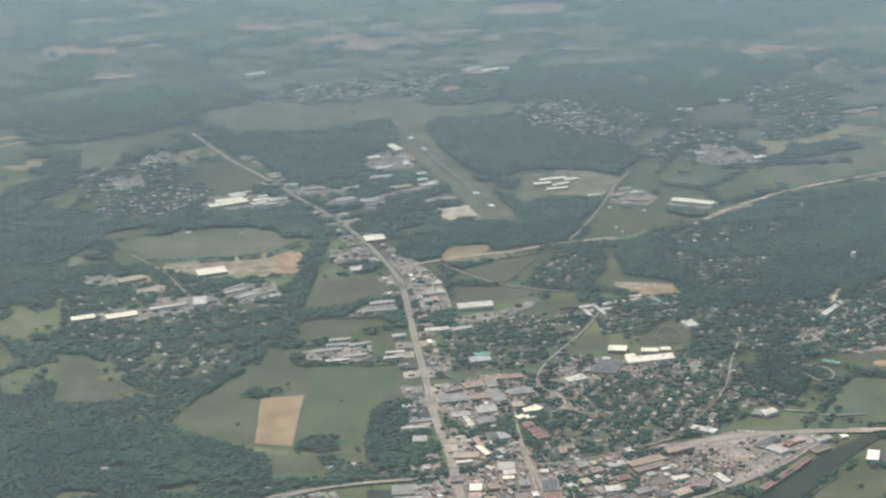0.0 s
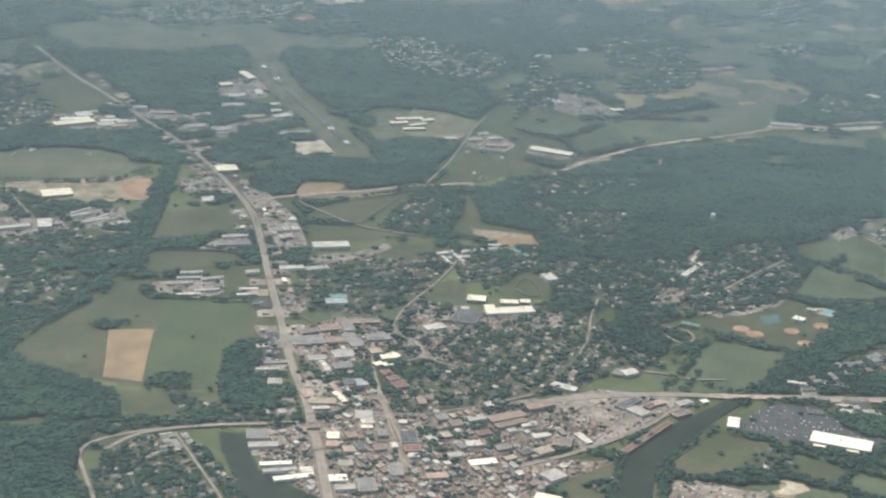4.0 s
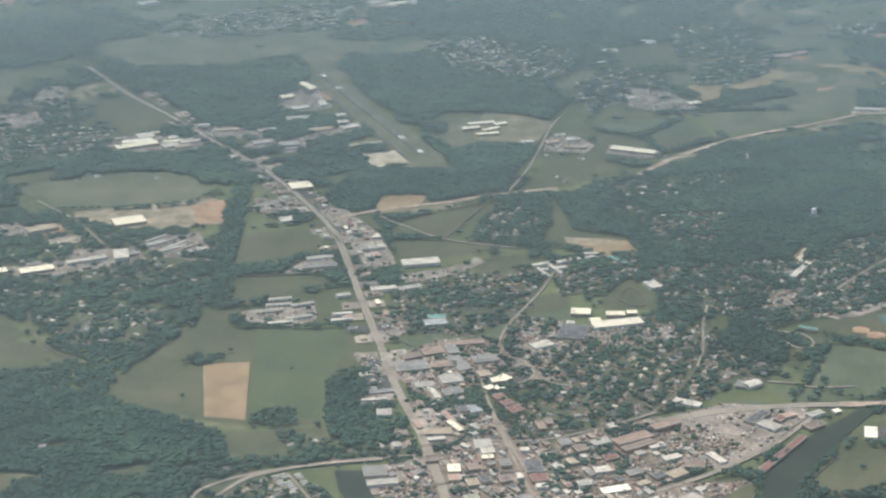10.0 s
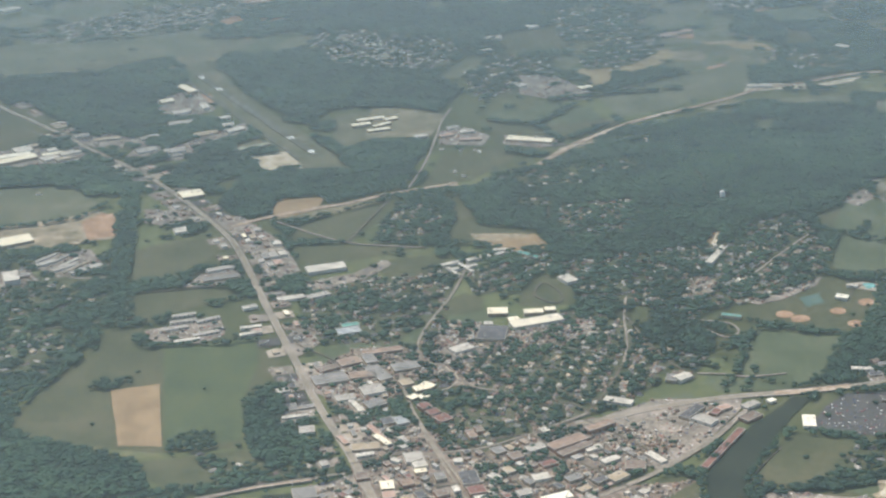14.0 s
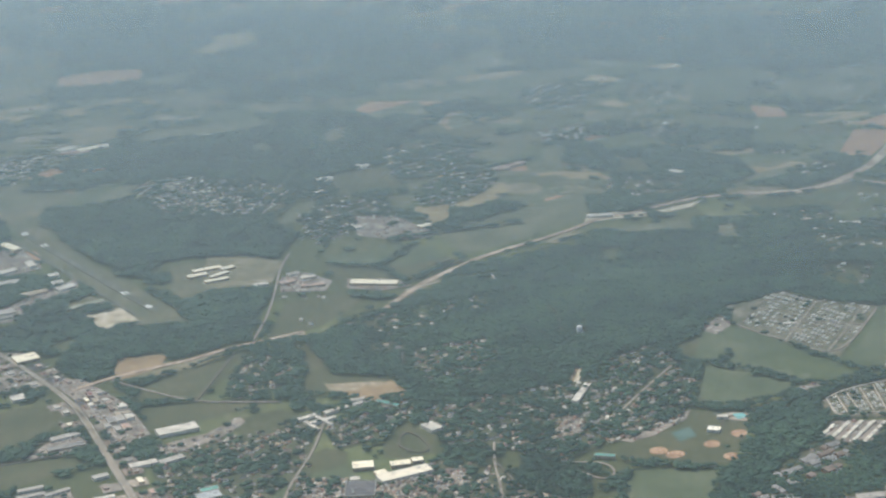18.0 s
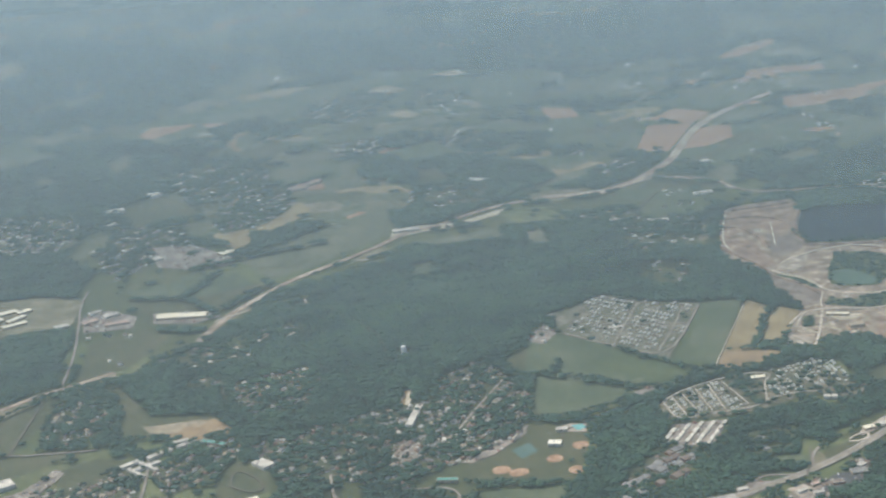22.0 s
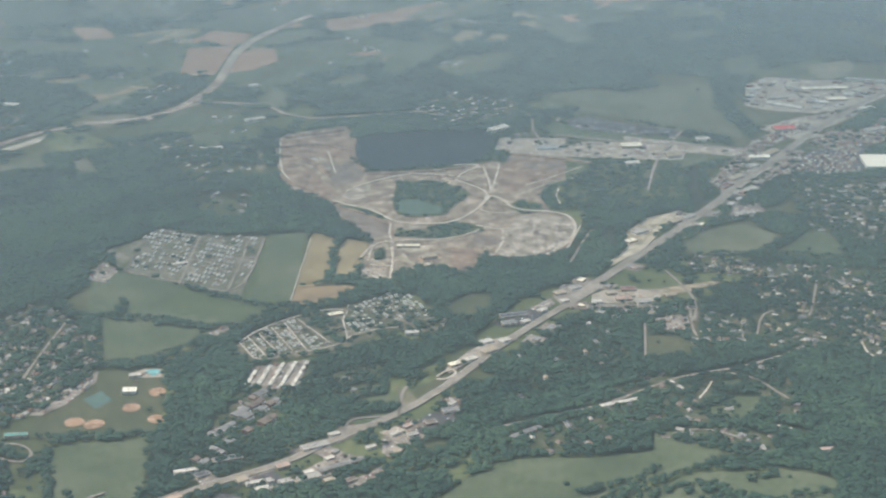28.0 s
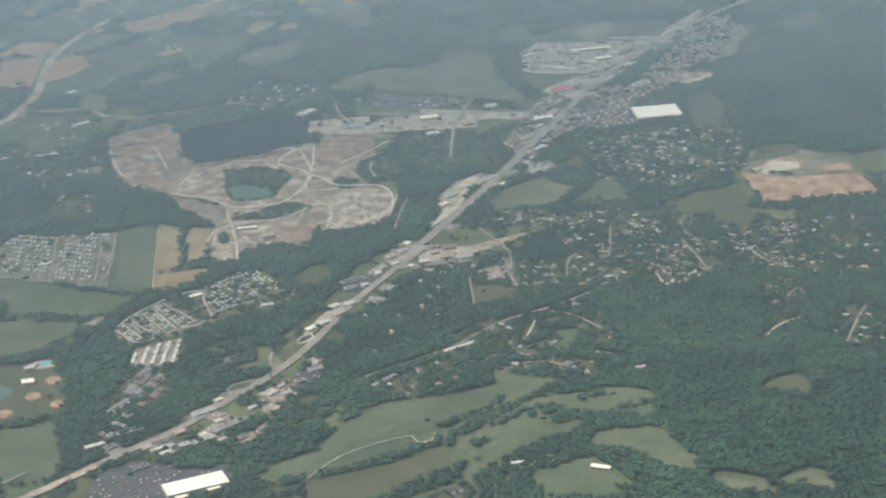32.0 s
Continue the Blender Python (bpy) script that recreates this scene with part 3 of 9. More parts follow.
wood(1, [(1733, 7086), (2124, 7208), (2325, 6945), (2430, 6812), (2441, 6561), (2312, 6503), (2144, 6389), (2167, 6684), (1987, 6918)])
wood(.8, [(22, 7519), (449, 7580), (898, 7404), (1253, 7677), (1529, 7495), (1263, 7287), (812, 7124), (195, 7031)])
wood(.8, [(190, 10065), (1303, 10372), (2137, 9148), (1365, 8253), (973, 8194), (322, 8834)])
wood(.9, [(2271, 9664), (4272, 8839), (3787, 7866), (3173, 8070), (2550, 8525), (2092, 8768)])
wood(.8, [(1690, 6104), (2089, 6131), (2518, 6007), (2824, 5936), (2689, 5664), (2009, 5713), (1685, 5851)])
wood(.7, [(894, 7970), (1274, 7786), (1761, 8072), (1856, 7699), (1508, 7405), (1045, 7265)])
wood(.7, [(1802, 7417), (2205, 7458), (2673, 7145), (2515, 6859), (2124, 7208)])
wood(.8, [(164, 10687), (735, 10529), (971, 9234), (555, 8704), (70, 8626)])
wood(.92, [(3221, 4964), (3518, 5021), (3593, 4929), (3355, 4618), (3023, 4542), (2825, 4489), (2660, 4469), (2547, 4556), (2628, 4617), (2878, 4602), (3022, 4707)])
wood(.85, [(2388, 4679), (2512, 4656), (2638, 4486), (2525, 4386), (2502, 4496), (2372, 4459), (2369, 4552)])
wood(1, [(1899, 7152), (2214, 7141), (2278, 6744), (2116, 6448), (1953, 6785), (1827, 6938)])
wood(.95, [(2932, 6259), (3046, 6334), (3199, 6367), (3108, 6197), (2992, 6172)])
wood(.85, [(2221, 4323), (2331, 4464), (2532, 4504), (2671, 4498), (2523, 4367), (2382, 4291), (2237, 4225)])
wood(.8, [(3038, 4348), (3098, 4328), (2954, 4139), (2981, 4215)])
field('pasture', [(-529, 4041), (-520, 4151), (-465, 4261), (-391, 4419), (-261, 4445), (-107, 4451), (11, 4443), (86, 4350), (111, 4226), (22, 4158), (-17, 4091), (-13, 3870), (-217, 3873), (-368, 3922), (-481, 3972)])
field('ploughed', [(-286, 3915), (-316, 4219), (-202, 4237), (-189, 3902)])
field('meadow', [(-239, 3831), (-6, 3864), (51, 3752), (-62, 3708), (-162, 3685), (-211, 3736)])
field('pasture', [(-303, 4913), (-313, 5118), (-169, 5188), (-51, 5163), (-48, 5083), (-137, 4933), (-230, 4899)])
field('pasture', [(-300, 4796), (-162, 4825), (-35, 4802), (-1, 4739), (-123, 4699), (-253, 4611), (-305, 4680)])
field('pasture', [(-354, 4560), (-252, 4591), (-283, 4445), (-362, 4419)])
field('hay', [(-945, 5524), (-830, 5686), (-602, 5729), (-467, 5656), (-409, 5520), (-476, 5405), (-677, 5366), (-832, 5367)])
field('quarrydirt', [(-779, 5306), (-609, 5365), (-414, 5477), (-359, 5414), (-345, 5287), (-423, 5224), (-670, 5197)])
field('clay', [(-459, 5405), (-367, 5440), (-343, 5302), (-431, 5224)])
field('hay', [(-1073, 5688), (-913, 5754), (-960, 5605), (-1046, 5590)])
field('hay', [(-1145, 5474), (-1052, 5395), (-1119, 5345)])
field('hay', [(-1270, 6672), (-1203, 6760), (-1195, 6436), (-1334, 6383), (-1408, 6745)])
field('hay', [(-1328, 6353), (-1214, 6379), (-1189, 6349), (-1316, 6295)])
field('dry', [(-1005, 7032), (-772, 7151), (-532, 7142), (-251, 7170), (-55, 7218), (122, 7137), (-47, 6968), (-58, 6803), (92, 6365), (212, 6094), (304, 5856), (342, 5696), (195, 5687), (59, 6117), (-71, 6500), (-171, 6900), (-230, 7005), (-484, 6847), (-731, 6806), (-911, 6901)])
field('lightdirt', [(37, 5860), (129, 5900), (198, 5738), (79, 5717)])
field('drydirt', [(-13, 5979), (60, 6056), (115, 5977), (-1, 5902)])
field('dry', [(310, 6008), (328, 6231), (562, 6265), (657, 6161), (626, 6013), (436, 5946), (342, 5878)])
field('pasture', [(556, 5533), (634, 5770), (817, 5823), (861, 5705), (704, 5527), (535, 5470)])
field('pasture', [(617, 5235), (607, 5419), (643, 5386), (676, 5133), (839, 5028), (759, 4951), (571, 5025)])
field('pasture', [(180, 5233), (299, 5316), (454, 5394), (520, 5325), (381, 5206), (296, 5065), (132, 5137)])
field('pasture', [(133, 5067), (329, 5064), (506, 5005), (247, 4921), (159, 4953)])
field('meadow', [(702, 4549), (718, 4645), (788, 4748), (851, 4638), (828, 4537), (767, 4528)])
field('pasture', [(810, 6081), (1116, 6176), (1239, 5958), (1120, 5898), (958, 5771), (818, 5834)])
field('tan', [(1191, 6546), (1324, 6630), (1306, 6426), (1216, 6348)])
field('tan', [(1325, 6490), (1378, 6621), (1559, 6750), (1569, 6662), (1415, 6488)])
field('hay', [(1207, 6280), (1526, 6435), (1811, 6582), (1752, 6293), (1390, 6080), (1250, 6037)])
field('hay', [(909, 6673), (1259, 6677), (1162, 6557), (950, 6459)])
field('pasture', [(342, 4906), (503, 4947), (563, 4879), (402, 4777)])
field('pasture', [(-964, 6555), (-729, 6299), (-616, 6163), (-893, 6088), (-866, 6294)])
field('lawn', [(187, 4368), (333, 4403), (390, 4348), (330, 4259), (217, 4260)])
field('lawn', [(523, 4553), (619, 4532), (627, 4437), (535, 4365), (500, 4402)])
field('meadow', [(-923, 4412), (-756, 4372), (-607, 4260), (-736, 4187), (-877, 4190)])
field('meadow', [(-960, 4585), (-865, 4564), (-792, 4410), (-916, 4374)])
field('lawn', [(-347, 3642), (-176, 3704), (-258, 3634)])
field('pasture', [(1263, 4427), (1353, 4496), (1506, 4569), (1637, 4524), (1558, 4351), (1477, 4238), (1359, 4261), (1244, 4350)])
field('lawn', [(1238, 4305), (1446, 4219), (1338, 4021), (1273, 3966), (1147, 4064)])
field('lawn', [(1060, 4022), (1088, 4083), (1229, 3987), (1272, 3960), (1142, 3972), (1089, 3969)])
field('pasture', [(1600, 4968), (1694, 5031), (1803, 5068), (1898, 4940), (1782, 4840), (1659, 4820), (1594, 4886)])
field('darkgrass', [(1895, 4927), (2024, 4693), (1886, 4636), (1757, 4760), (1778, 4834)])
field('pasture', [(1621, 4825), (1752, 4750), (1802, 4631), (1716, 4587), (1587, 4578), (1529, 4617)])
field('darkgrass', [(2007, 4798), (2282, 5164), (2373, 5100), (2091, 4712), (2043, 4711)])
field('tan', [(2131, 4780), (2370, 5073), (2403, 5008), (2230, 4769)])
field('tan', [(2237, 4764), (2410, 4990), (2457, 4936), (2339, 4787)])
field('ploughed', [(2114, 4753), (2173, 4760), (2275, 4684), (2134, 4666), (2081, 4690)])
field('lawn', [(1130, 3229), (1221, 3247), (1329, 3206), (1294, 3111)])
field('meadow', [(2382, 4440), (2532, 4458), (2490, 4410), (2371, 4400)])
field('lawn', [(1845, 4065), (1924, 4047), (1935, 4003), (1847, 4006)])
field('lawn', [(2026, 4086), (2089, 4123), (2144, 4099), (2078, 4059)])
field('lawn', [(829, 3447), (888, 3516), (940, 3527), (927, 3375)])
field('lawn', [(948, 3972), (1016, 3981), (1059, 3903), (954, 3894)])
field('pasture', [(3100, 4403), (3265, 4518), (3450, 4513), (3432, 4357), (3294, 4305), (3153, 4373)])
field('pasture', [(3323, 4282), (3548, 4347), (3521, 4257), (3469, 4134)])
field('pasture', [(3499, 4012), (3628, 4050), (3750, 3984), (3556, 3818), (3432, 3931)])
field('pasture', [(3633, 5552), (3834, 5740), (3982, 5688), (4018, 5543), (4028, 5173), (3911, 5109), (3792, 5383)])
field('lawn', [(3476, 5364), (3684, 5263), (3815, 5149), (3870, 5013), (3804, 4905), (3661, 4959), (3427, 4896), (3375, 5029), (3371, 5240)])
field('pasture', [(3911, 5109), (4229, 5420), (4548, 5638), (4813, 5591), (5064, 5374), (4675, 5118), (3937, 4839), (3769, 4857)])
field('meadow', [(3821, 4778), (4083, 4900), (4291, 4883), (4335, 4743), (4200, 4725), (4124, 4732), (3971, 4794)])
field('meadow', [(4161, 4531), (4290, 4629), (4349, 4581), (4264, 4439), (4061, 4294), (4058, 4384)])
field('lawn', [(3786, 4497), (3919, 4451), (3895, 4359), (3767, 4362)])
field('scrub', [(3895, 4359), (4022, 4308), (3925, 4095), (3809, 4129)])
field('hay', [(3822, 5716), (4293, 5650), (4025, 5169), (3911, 5124), (3789, 5445)])
field('lawn', [(2253, 3184), (2363, 3073), (2318, 2939), (2246, 2924), (2254, 3078), (2204, 3146)])
field('lawn', [(2035, 3173), (2176, 3104), (2134, 2941), (1990, 3113)])
field('clay', [(3853, 4040), (3712, 3839), (3992, 3613), (4075, 3754), (3932, 3890)])
field('drydirt', [(3860, 4045), (4008, 4127), (4120, 3985), (4136, 3833), (4080, 3762), (3939, 3896)])
field('pasture', [(3524, 4019), (3641, 4060), (3765, 3964), (3581, 3774), (3470, 3898)])
field('pasture', [(3320, 4264), (3550, 4356), (3572, 4304), (3454, 4118)])
field('hay', [(3836, 5697), (4240, 5680), (4199, 5478), (3957, 5085), (3856, 5218), (3807, 5503)])
field('red', [(2821, 6713), (3017, 7024), (3169, 6948), (2919, 6649)])
field('red', [(2944, 6654), (3137, 6871), (3279, 6848), (3199, 6687), (3063, 6631)])
field('red', [(3049, 7094), (3212, 7189), (3307, 7062), (3169, 6948)])
field('tan', [(2090, 7536), (2158, 7681), (2339, 7578), (2258, 7464)])
field('tan', [(1271, 8012), (1342, 8135), (1505, 8001), (1459, 7769), (1281, 7820)])
field('pasture', [(950, 6970), (1256, 7055), (1429, 7072), (1438, 6936), (1175, 6869)])
field('hay', [(2751, 7400), (2868, 7392), (2952, 7250), (2787, 7137)])
field('hay', [(3053, 7781), (3322, 7698), (3342, 7467), (3133, 7498)])
field('hay', [(2448, 7978), (2745, 8175), (3044, 8139), (3092, 7875), (2720, 7896), (2522, 7829)])
field('hay', [(1699, 8220), (2146, 8486), (2409, 8411), (2212, 8270), (1876, 8138)])
field('tan', [(713, 9505), (811, 9658), (1076, 9800), (1083, 9652), (842, 9463)])
field('hay', [(402, 8611), (664, 8579), (602, 8453)])
field('hay', [(365, 7858), (611, 7880), (814, 7888), (741, 7669), (466, 7756)])
field('hay', [(1742, 6147), (2051, 6134), (2030, 6023), (1791, 6061)])
field('hay', [(2529, 6365), (2745, 6420), (2855, 6290), (2679, 6183)])
field('hay', [(1033, 7442), (1146, 7582), (1105, 7418), (1039, 7350)])
field('hay', [(3321, 7423), (3559, 7409), (3495, 7282), (3321, 7266)])
field('hay', [(1214, 6858), (1376, 6847), (1239, 6785)])
field('hay', [(2022, 7957), (2309, 7934), (2207, 7764)])
field('drydirt', [(2506, 5707), (2599, 5768), (2545, 5644)])
field('lightdirt', [(4330, 4824), (4457, 4822), (4511, 4706), (4401, 4702)])
field('lightdirt', [(3049, 4549), (3139, 4643), (3229, 4688), (3349, 4681), (3248, 4615), (3071, 4505), (2907, 4451)])
field('ploughed', [(659, 5005), (814, 5023), (844, 4919), (724, 4911)])
field('dirt', [(639, 5075), (783, 5037), (812, 4997), (650, 4997)])
field('lightdirt', [(1244, 4776), (1296, 4883), (1308, 4875), (1246, 4757)])
field('lawn', [(3583, 5566), (3800, 5185), (3797, 5077), (3615, 4978), (3448, 5043), (3376, 5248), (3358, 5422)])
field('court', [(1408, 4463), (1464, 4481), (1465, 4428), (1414, 4407)])
field('pool', [(1591, 4518), (1618, 4518), (1622, 4495), (1594, 4485)])
field('meadow', [(2372, 4459), (2491, 4505), (2542, 4466), (2417, 4380)])
field('scrub', [(961, 5527), (1056, 5648), (1074, 5578), (979, 5458)])
field('hay', [(-482, 3626), (-351, 3674), (-382, 3627), (-471, 3591)])
field('drydirt', [(-724, 3587), (-653, 3607), (-581, 3583), (-670, 3562)])
field('lawn', [(814, 3438), (915, 3582), (936, 3553), (894, 3330), (886, 3230), (853, 3356)])
field('lawn', [(-106, 3381), (-15, 3424), (31, 3356), (-77, 3301)])
field('lightdirt', [(-623, 5983), (-561, 6019), (-463, 5983), (-495, 5924), (-587, 5913)])
field('drydirt', [(100, 5422), (202, 5479), (197, 5357), (115, 5361)])
field('hay', [(3045, 3289), (3162, 3277), (3067, 3206), (2996, 3226)])
field('meadow', [(2642, 3001), (2726, 3034), (2788, 2999), (2733, 2943), (2680, 2936)])
field('lawn', [(2257, 2844), (2305, 2837), (2340, 2731), (2306, 2720), (2237, 2813)])
field('lawn', [(2344, 2720), (2427, 2709), (2469, 2653), (2427, 2637), (2340, 2688)])
field('lightdirt', [(4399, 4819), (4528, 4765), (4489, 4701), (4388, 4756)])
field('hay', [(1485, 6867), (1816, 7197), (1908, 7147), (1803, 6833), (1513, 6825)])
field('hay', [(1213, 6816), (1494, 6898), (1515, 6831), (1229, 6655)])
field('hay', [(2791, 6223), (3016, 6399), (3030, 6303), (2901, 6146), (2792, 6143)])
field('pasture', [(2557, 6266), (2790, 6389), (2901, 6227), (2854, 6139), (2622, 6182)])
field('meadow', [(2353, 6139), (2455, 6182), (2446, 6076), (2345, 6034)])
field('drydirt', [(2549, 5756), (2639, 5814), (2561, 5647), (2524, 5671)])
field('ploughed', [(1203, 4735), (1283, 4883), (1308, 4891), (1239, 4747)])
field('drydirt', [(4586, 4804), (4966, 5014), (5174, 5115), (5088, 5006), (4766, 4824)])
field('clay', [(4376, 4808), (4479, 4841), (4551, 4736), (4486, 4670), (4390, 4739)])
field('meadow', [(3518, 4531), (3656, 4569), (3714, 4503), (3611, 4429)])
field('pasture', [(4725, 5752), (4850, 5781), (5066, 5767), (5000, 5706), (4766, 5668)])
field('pasture', [(4457, 5763), (4605, 5821), (4692, 5751), (4560, 5650)])
field('drydirt', [(4604, 5481), (4750, 5562), (4879, 5518), (4750, 5413), (4648, 5406)])
field('lightdirt', [(3895, 4028), (3989, 4017), (4024, 3944), (3990, 3918), (3883, 3976)])
field('meadow', [(3941, 4075), (4043, 4125), (4134, 4045), (4081, 3987), (3968, 4043)])
field('pasture', [(3015, 3241), (3089, 3298), (3156, 3285), (3052, 3206)])
field('hay', [(-1389, 6651), (-1251, 6659), (-1205, 6436), (-1334, 6383)])
field('pasture', [(-895, 6294), (-831, 6473), (-700, 6543), (-528, 6244), (-653, 6150), (-731, 6018)])
field('clay', [(-899, 5171), (-904, 5243), (-829, 5248), (-809, 5179), (-846, 5151)])
field('hay', [(387, 7813), (522, 7895), (729, 7951), (937, 7801), (804, 7719), (590, 7686)])
field('hay', [(897, 8149), (1006, 8345), (1046, 8280), (975, 8040)])
field('tan', [(394, 8593), (491, 8686), (664, 8748), (590, 8536), (457, 8503)])
field('tan', [(724, 9499), (849, 9699), (1106, 9800), (1061, 9626), (805, 9491)])
field('hay', [(463, 8908), (586, 9054), (722, 9098), (590, 8831)])
field('dry', [(1067, 8839), (1323, 9007), (1293, 8844), (1104, 8740)])
field('drydirt', [(1010, 7392), (1119, 7623), (1168, 7635), (1097, 7421)])
field('hay', [(739, 7378), (792, 7436), (836, 7351), (774, 7317)])
field('drydirt', [(1268, 8001), (1330, 8150), (1515, 8017), (1535, 7760), (1341, 7804)])
field('ploughed', [(1517, 7614), (1597, 7815), (1691, 7809), (1603, 7523), (1517, 7483)])
field('lawn', [(1535, 7030), (1631, 7111), (1837, 7182), (1777, 6979), (1669, 6932)])
field('pasture', [(1223, 6857), (1249, 6971), (1443, 7006), (1376, 6904), (1251, 6801)])
field('pasture', [(955, 6905), (1037, 6966), (1199, 6938), (1131, 6758), (976, 6728)])
field('red', [(1558, 6895), (1598, 6934), (1700, 6936), (1682, 6874)])
field('lawn', [(1691, 8345), (1908, 8396), (2023, 8246), (2155, 8256), (2054, 7916), (1870, 7930), (1684, 8176)])
field('drydirt', [(276, 7075), (434, 7093), (484, 7044), (396, 6983)])
field('hay', [(2305, 7928), (2444, 8162), (2691, 8066), (2647, 7849), (2450, 7727)])
field('lawn', [(2582, 7654), (2721, 8002), (2976, 8153), (3027, 7989), (2845, 7735), (2686, 7595)])
field('drydirt', [(2096, 7554), (2148, 7673), (2331, 7579), (2275, 7466)])
field('hay', [(2362, 6997), (2430, 7052), (2519, 7042), (2430, 6935)])
field('drydirt', [(1894, 6600), (1950, 6680), (2057, 6654), (2030, 6537)])
field('lawn', [(2969, 7787), (3149, 7880), (3287, 7670), (3328, 7499), (3110, 7548)])
field('lawn', [(2714, 7331), (2887, 7345), (2930, 7141), (2760, 6976), (2609, 6993)])
field('pasture', [(2948, 6503), (3165, 6627), (3351, 6650), (3274, 6506), (3082, 6464), (2972, 6431)])
field('drydirt', [(2062, 5918), (2115, 6051), (2152, 6006), (2135, 5901)])
field('pasture', [(1968, 6347), (2147, 6390), (2140, 6320), (1976, 6258)])
field('drydirt', [(2356, 6375), (2394, 6432), (2489, 6382), (2470, 6338)])
field('scrub', [(3364, 5225), (3524, 5124), (3621, 4990), (3469, 4795), (3342, 4713), (3229, 4778), (3110, 4909)])
field('clay', [(3941, 4052), (4030, 4008), (4047, 3932), (3979, 3947)])
field('clay', [(4040, 3883), (4112, 3827), (4083, 3785), (4022, 3848)])
field('drydirt', [(438, 6131), (481, 6248), (538, 6215), (512, 6068)])
field('meadow', [(-681, 3689), (-649, 3732), (-558, 3753), (-586, 3694)])
field('meadow', [(-484, 3587), (-453, 3635), (-364, 3663), (-381, 3609)])
field('pasture', [(-724, 3532), (-700, 3600), (-654, 3601), (-661, 3545), (-685, 3480)])
field('darkgrass', [(-198, 4456), (-62, 4459), (37, 4465), (32, 4301), (-7, 4114), (-13, 3907), (-184, 3893)])
lot('palelot', [(2219, 4444), (2325, 4429), (2352, 4399), (2314, 4359), (2242, 4371), (2211, 4416)])
lot('greylot', [(1795, 4633), (1863, 4652), (1919, 4664), (1896, 4642), (1822, 4610)])
lot('greylot', [(-762, 5029), (-575, 5030), (-535, 4932), (-654, 4904), (-747, 4922)])
lot('townlot', [(163, 4149), (425, 4177), (431, 4278), (385, 4350), (271, 4356), (171, 4258)])
lot('greylot', [(217, 3763), (317, 3805), (297, 3953), (220, 3915)])
lot('greylot', [(207, 4044), (343, 4053), (340, 4133), (224, 4132)])
lot('greylot', [(467, 4335), (507, 4361), (565, 4260), (507, 4223), (481, 4251)])
lot('asphaltlot', [(443, 4095), (471, 4185), (497, 4124), (488, 4105)])
lot('greylot', [(70, 3959), (155, 3985), (156, 4063), (89, 4057)])
lot('palelot', [(3657, 5307), (3904, 4956), (3850, 4899), (3583, 5220)])
lot('townlot', [(3570, 4773), (3924, 4952), (4189, 5021), (4243, 5100), (3959, 5038), (3546, 4795)])
lot('townlot', [(3591, 4688), (3915, 4844), (4143, 4758), (3976, 4600), (3826, 4730), (3655, 4696)])
lot('asphaltlot', [(552, 4372), (654, 4430), (667, 4294), (571, 4257)])
lot('greylot', [(786, 4420), (868, 4436), (870, 4341), (738, 4292), (680, 4280), (676, 4331)])
lot('palelot', [(2174, 4132), (2251, 4158), (2333, 4174), (2426, 4204), (2424, 4228), (2362, 4236), (2272, 4204), (2182, 4158)])
lot('asphaltlot', [(2429, 4313), (2489, 4346), (2563, 4340), (2611, 4328), (2560, 4287), (2502, 4262), (2435, 4276)])
lot('greylot', [(2657, 4372), (2725, 4419), (2794, 4401), (2783, 4360), (2706, 4316), (2641, 4314)])
lot('greylot', [(2563, 4340), (2646, 4366), (2634, 4328), (2574, 4308)])
lot('palelot', [(2745, 4323), (2801, 4331), (2891, 4271), (2924, 4243), (2858, 4200), (2757, 4246), (2716, 4280)])
lot('greylot', [(2682, 4298), (2755, 4243), (2919, 4121), (2899, 4099), (2729, 4212), (2665, 4265)])
lot('greylot', [(2747, 4068), (2808, 4109), (2865, 4090), (2811, 4019), (2749, 4021)])
lot('asphaltlot', [(1928, 3937), (2015, 3980), (2064, 3963), (2047, 3918), (1978, 3903), (1924, 3910)])
lot('greylot', [(1866, 3940), (1930, 3922), (1953, 3889), (1885, 3876), (1826, 3844), (1826, 3877)])
lot('greylot', [(1631, 3899), (1711, 3918), (1768, 3908), (1774, 3880), (1701, 3858), (1623, 3843)])
lot('greylot', [(1654, 3802), (1725, 3810), (1793, 3825), (1782, 3796), (1703, 3778), (1660, 3775)])
lot('greylot', [(1666, 4001), (1717, 3993), (1783, 3997), (1778, 3977), (1703, 3971), (1660, 3979)])
lot('greylot', [(1757, 3994), (1816, 4036), (1865, 4017), (1835, 3985), (1772, 3968)])
lot('greylot', [(1513, 3938), (1563, 3954), (1599, 3957), (1600, 3937), (1543, 3920), (1512, 3914)])
lot('greylot', [(1513, 3882), (1580, 3883), (1618, 3878), (1612, 3858), (1549, 3854), (1512, 3859)])
lot('greylot', [(2041, 3974), (2095, 3974), (2092, 3954), (2054, 3949)])
lot('greylot', [(3532, 4727), (3643, 4803), (3758, 4839), (3808, 4836), (3783, 4801), (3656, 4757), (3567, 4710)])
lot('greylot', [(3426, 4567), (3506, 4621), (3573, 4588), (3524, 4518), (3432, 4532)])
lot('greylot', [(3256, 4616), (3325, 4635), (3386, 4644), (3353, 4612), (3267, 4583)])
lot('greylot', [(3630, 4706), (3702, 4721), (3691, 4698), (3612, 4670)])
lot('asphaltlot', [(1230, 3752), (1299, 3857), (1368, 3915), (1461, 3908), (1499, 3829), (1617, 3743), (1545, 3631), (1394, 3687), (1317, 3715)])
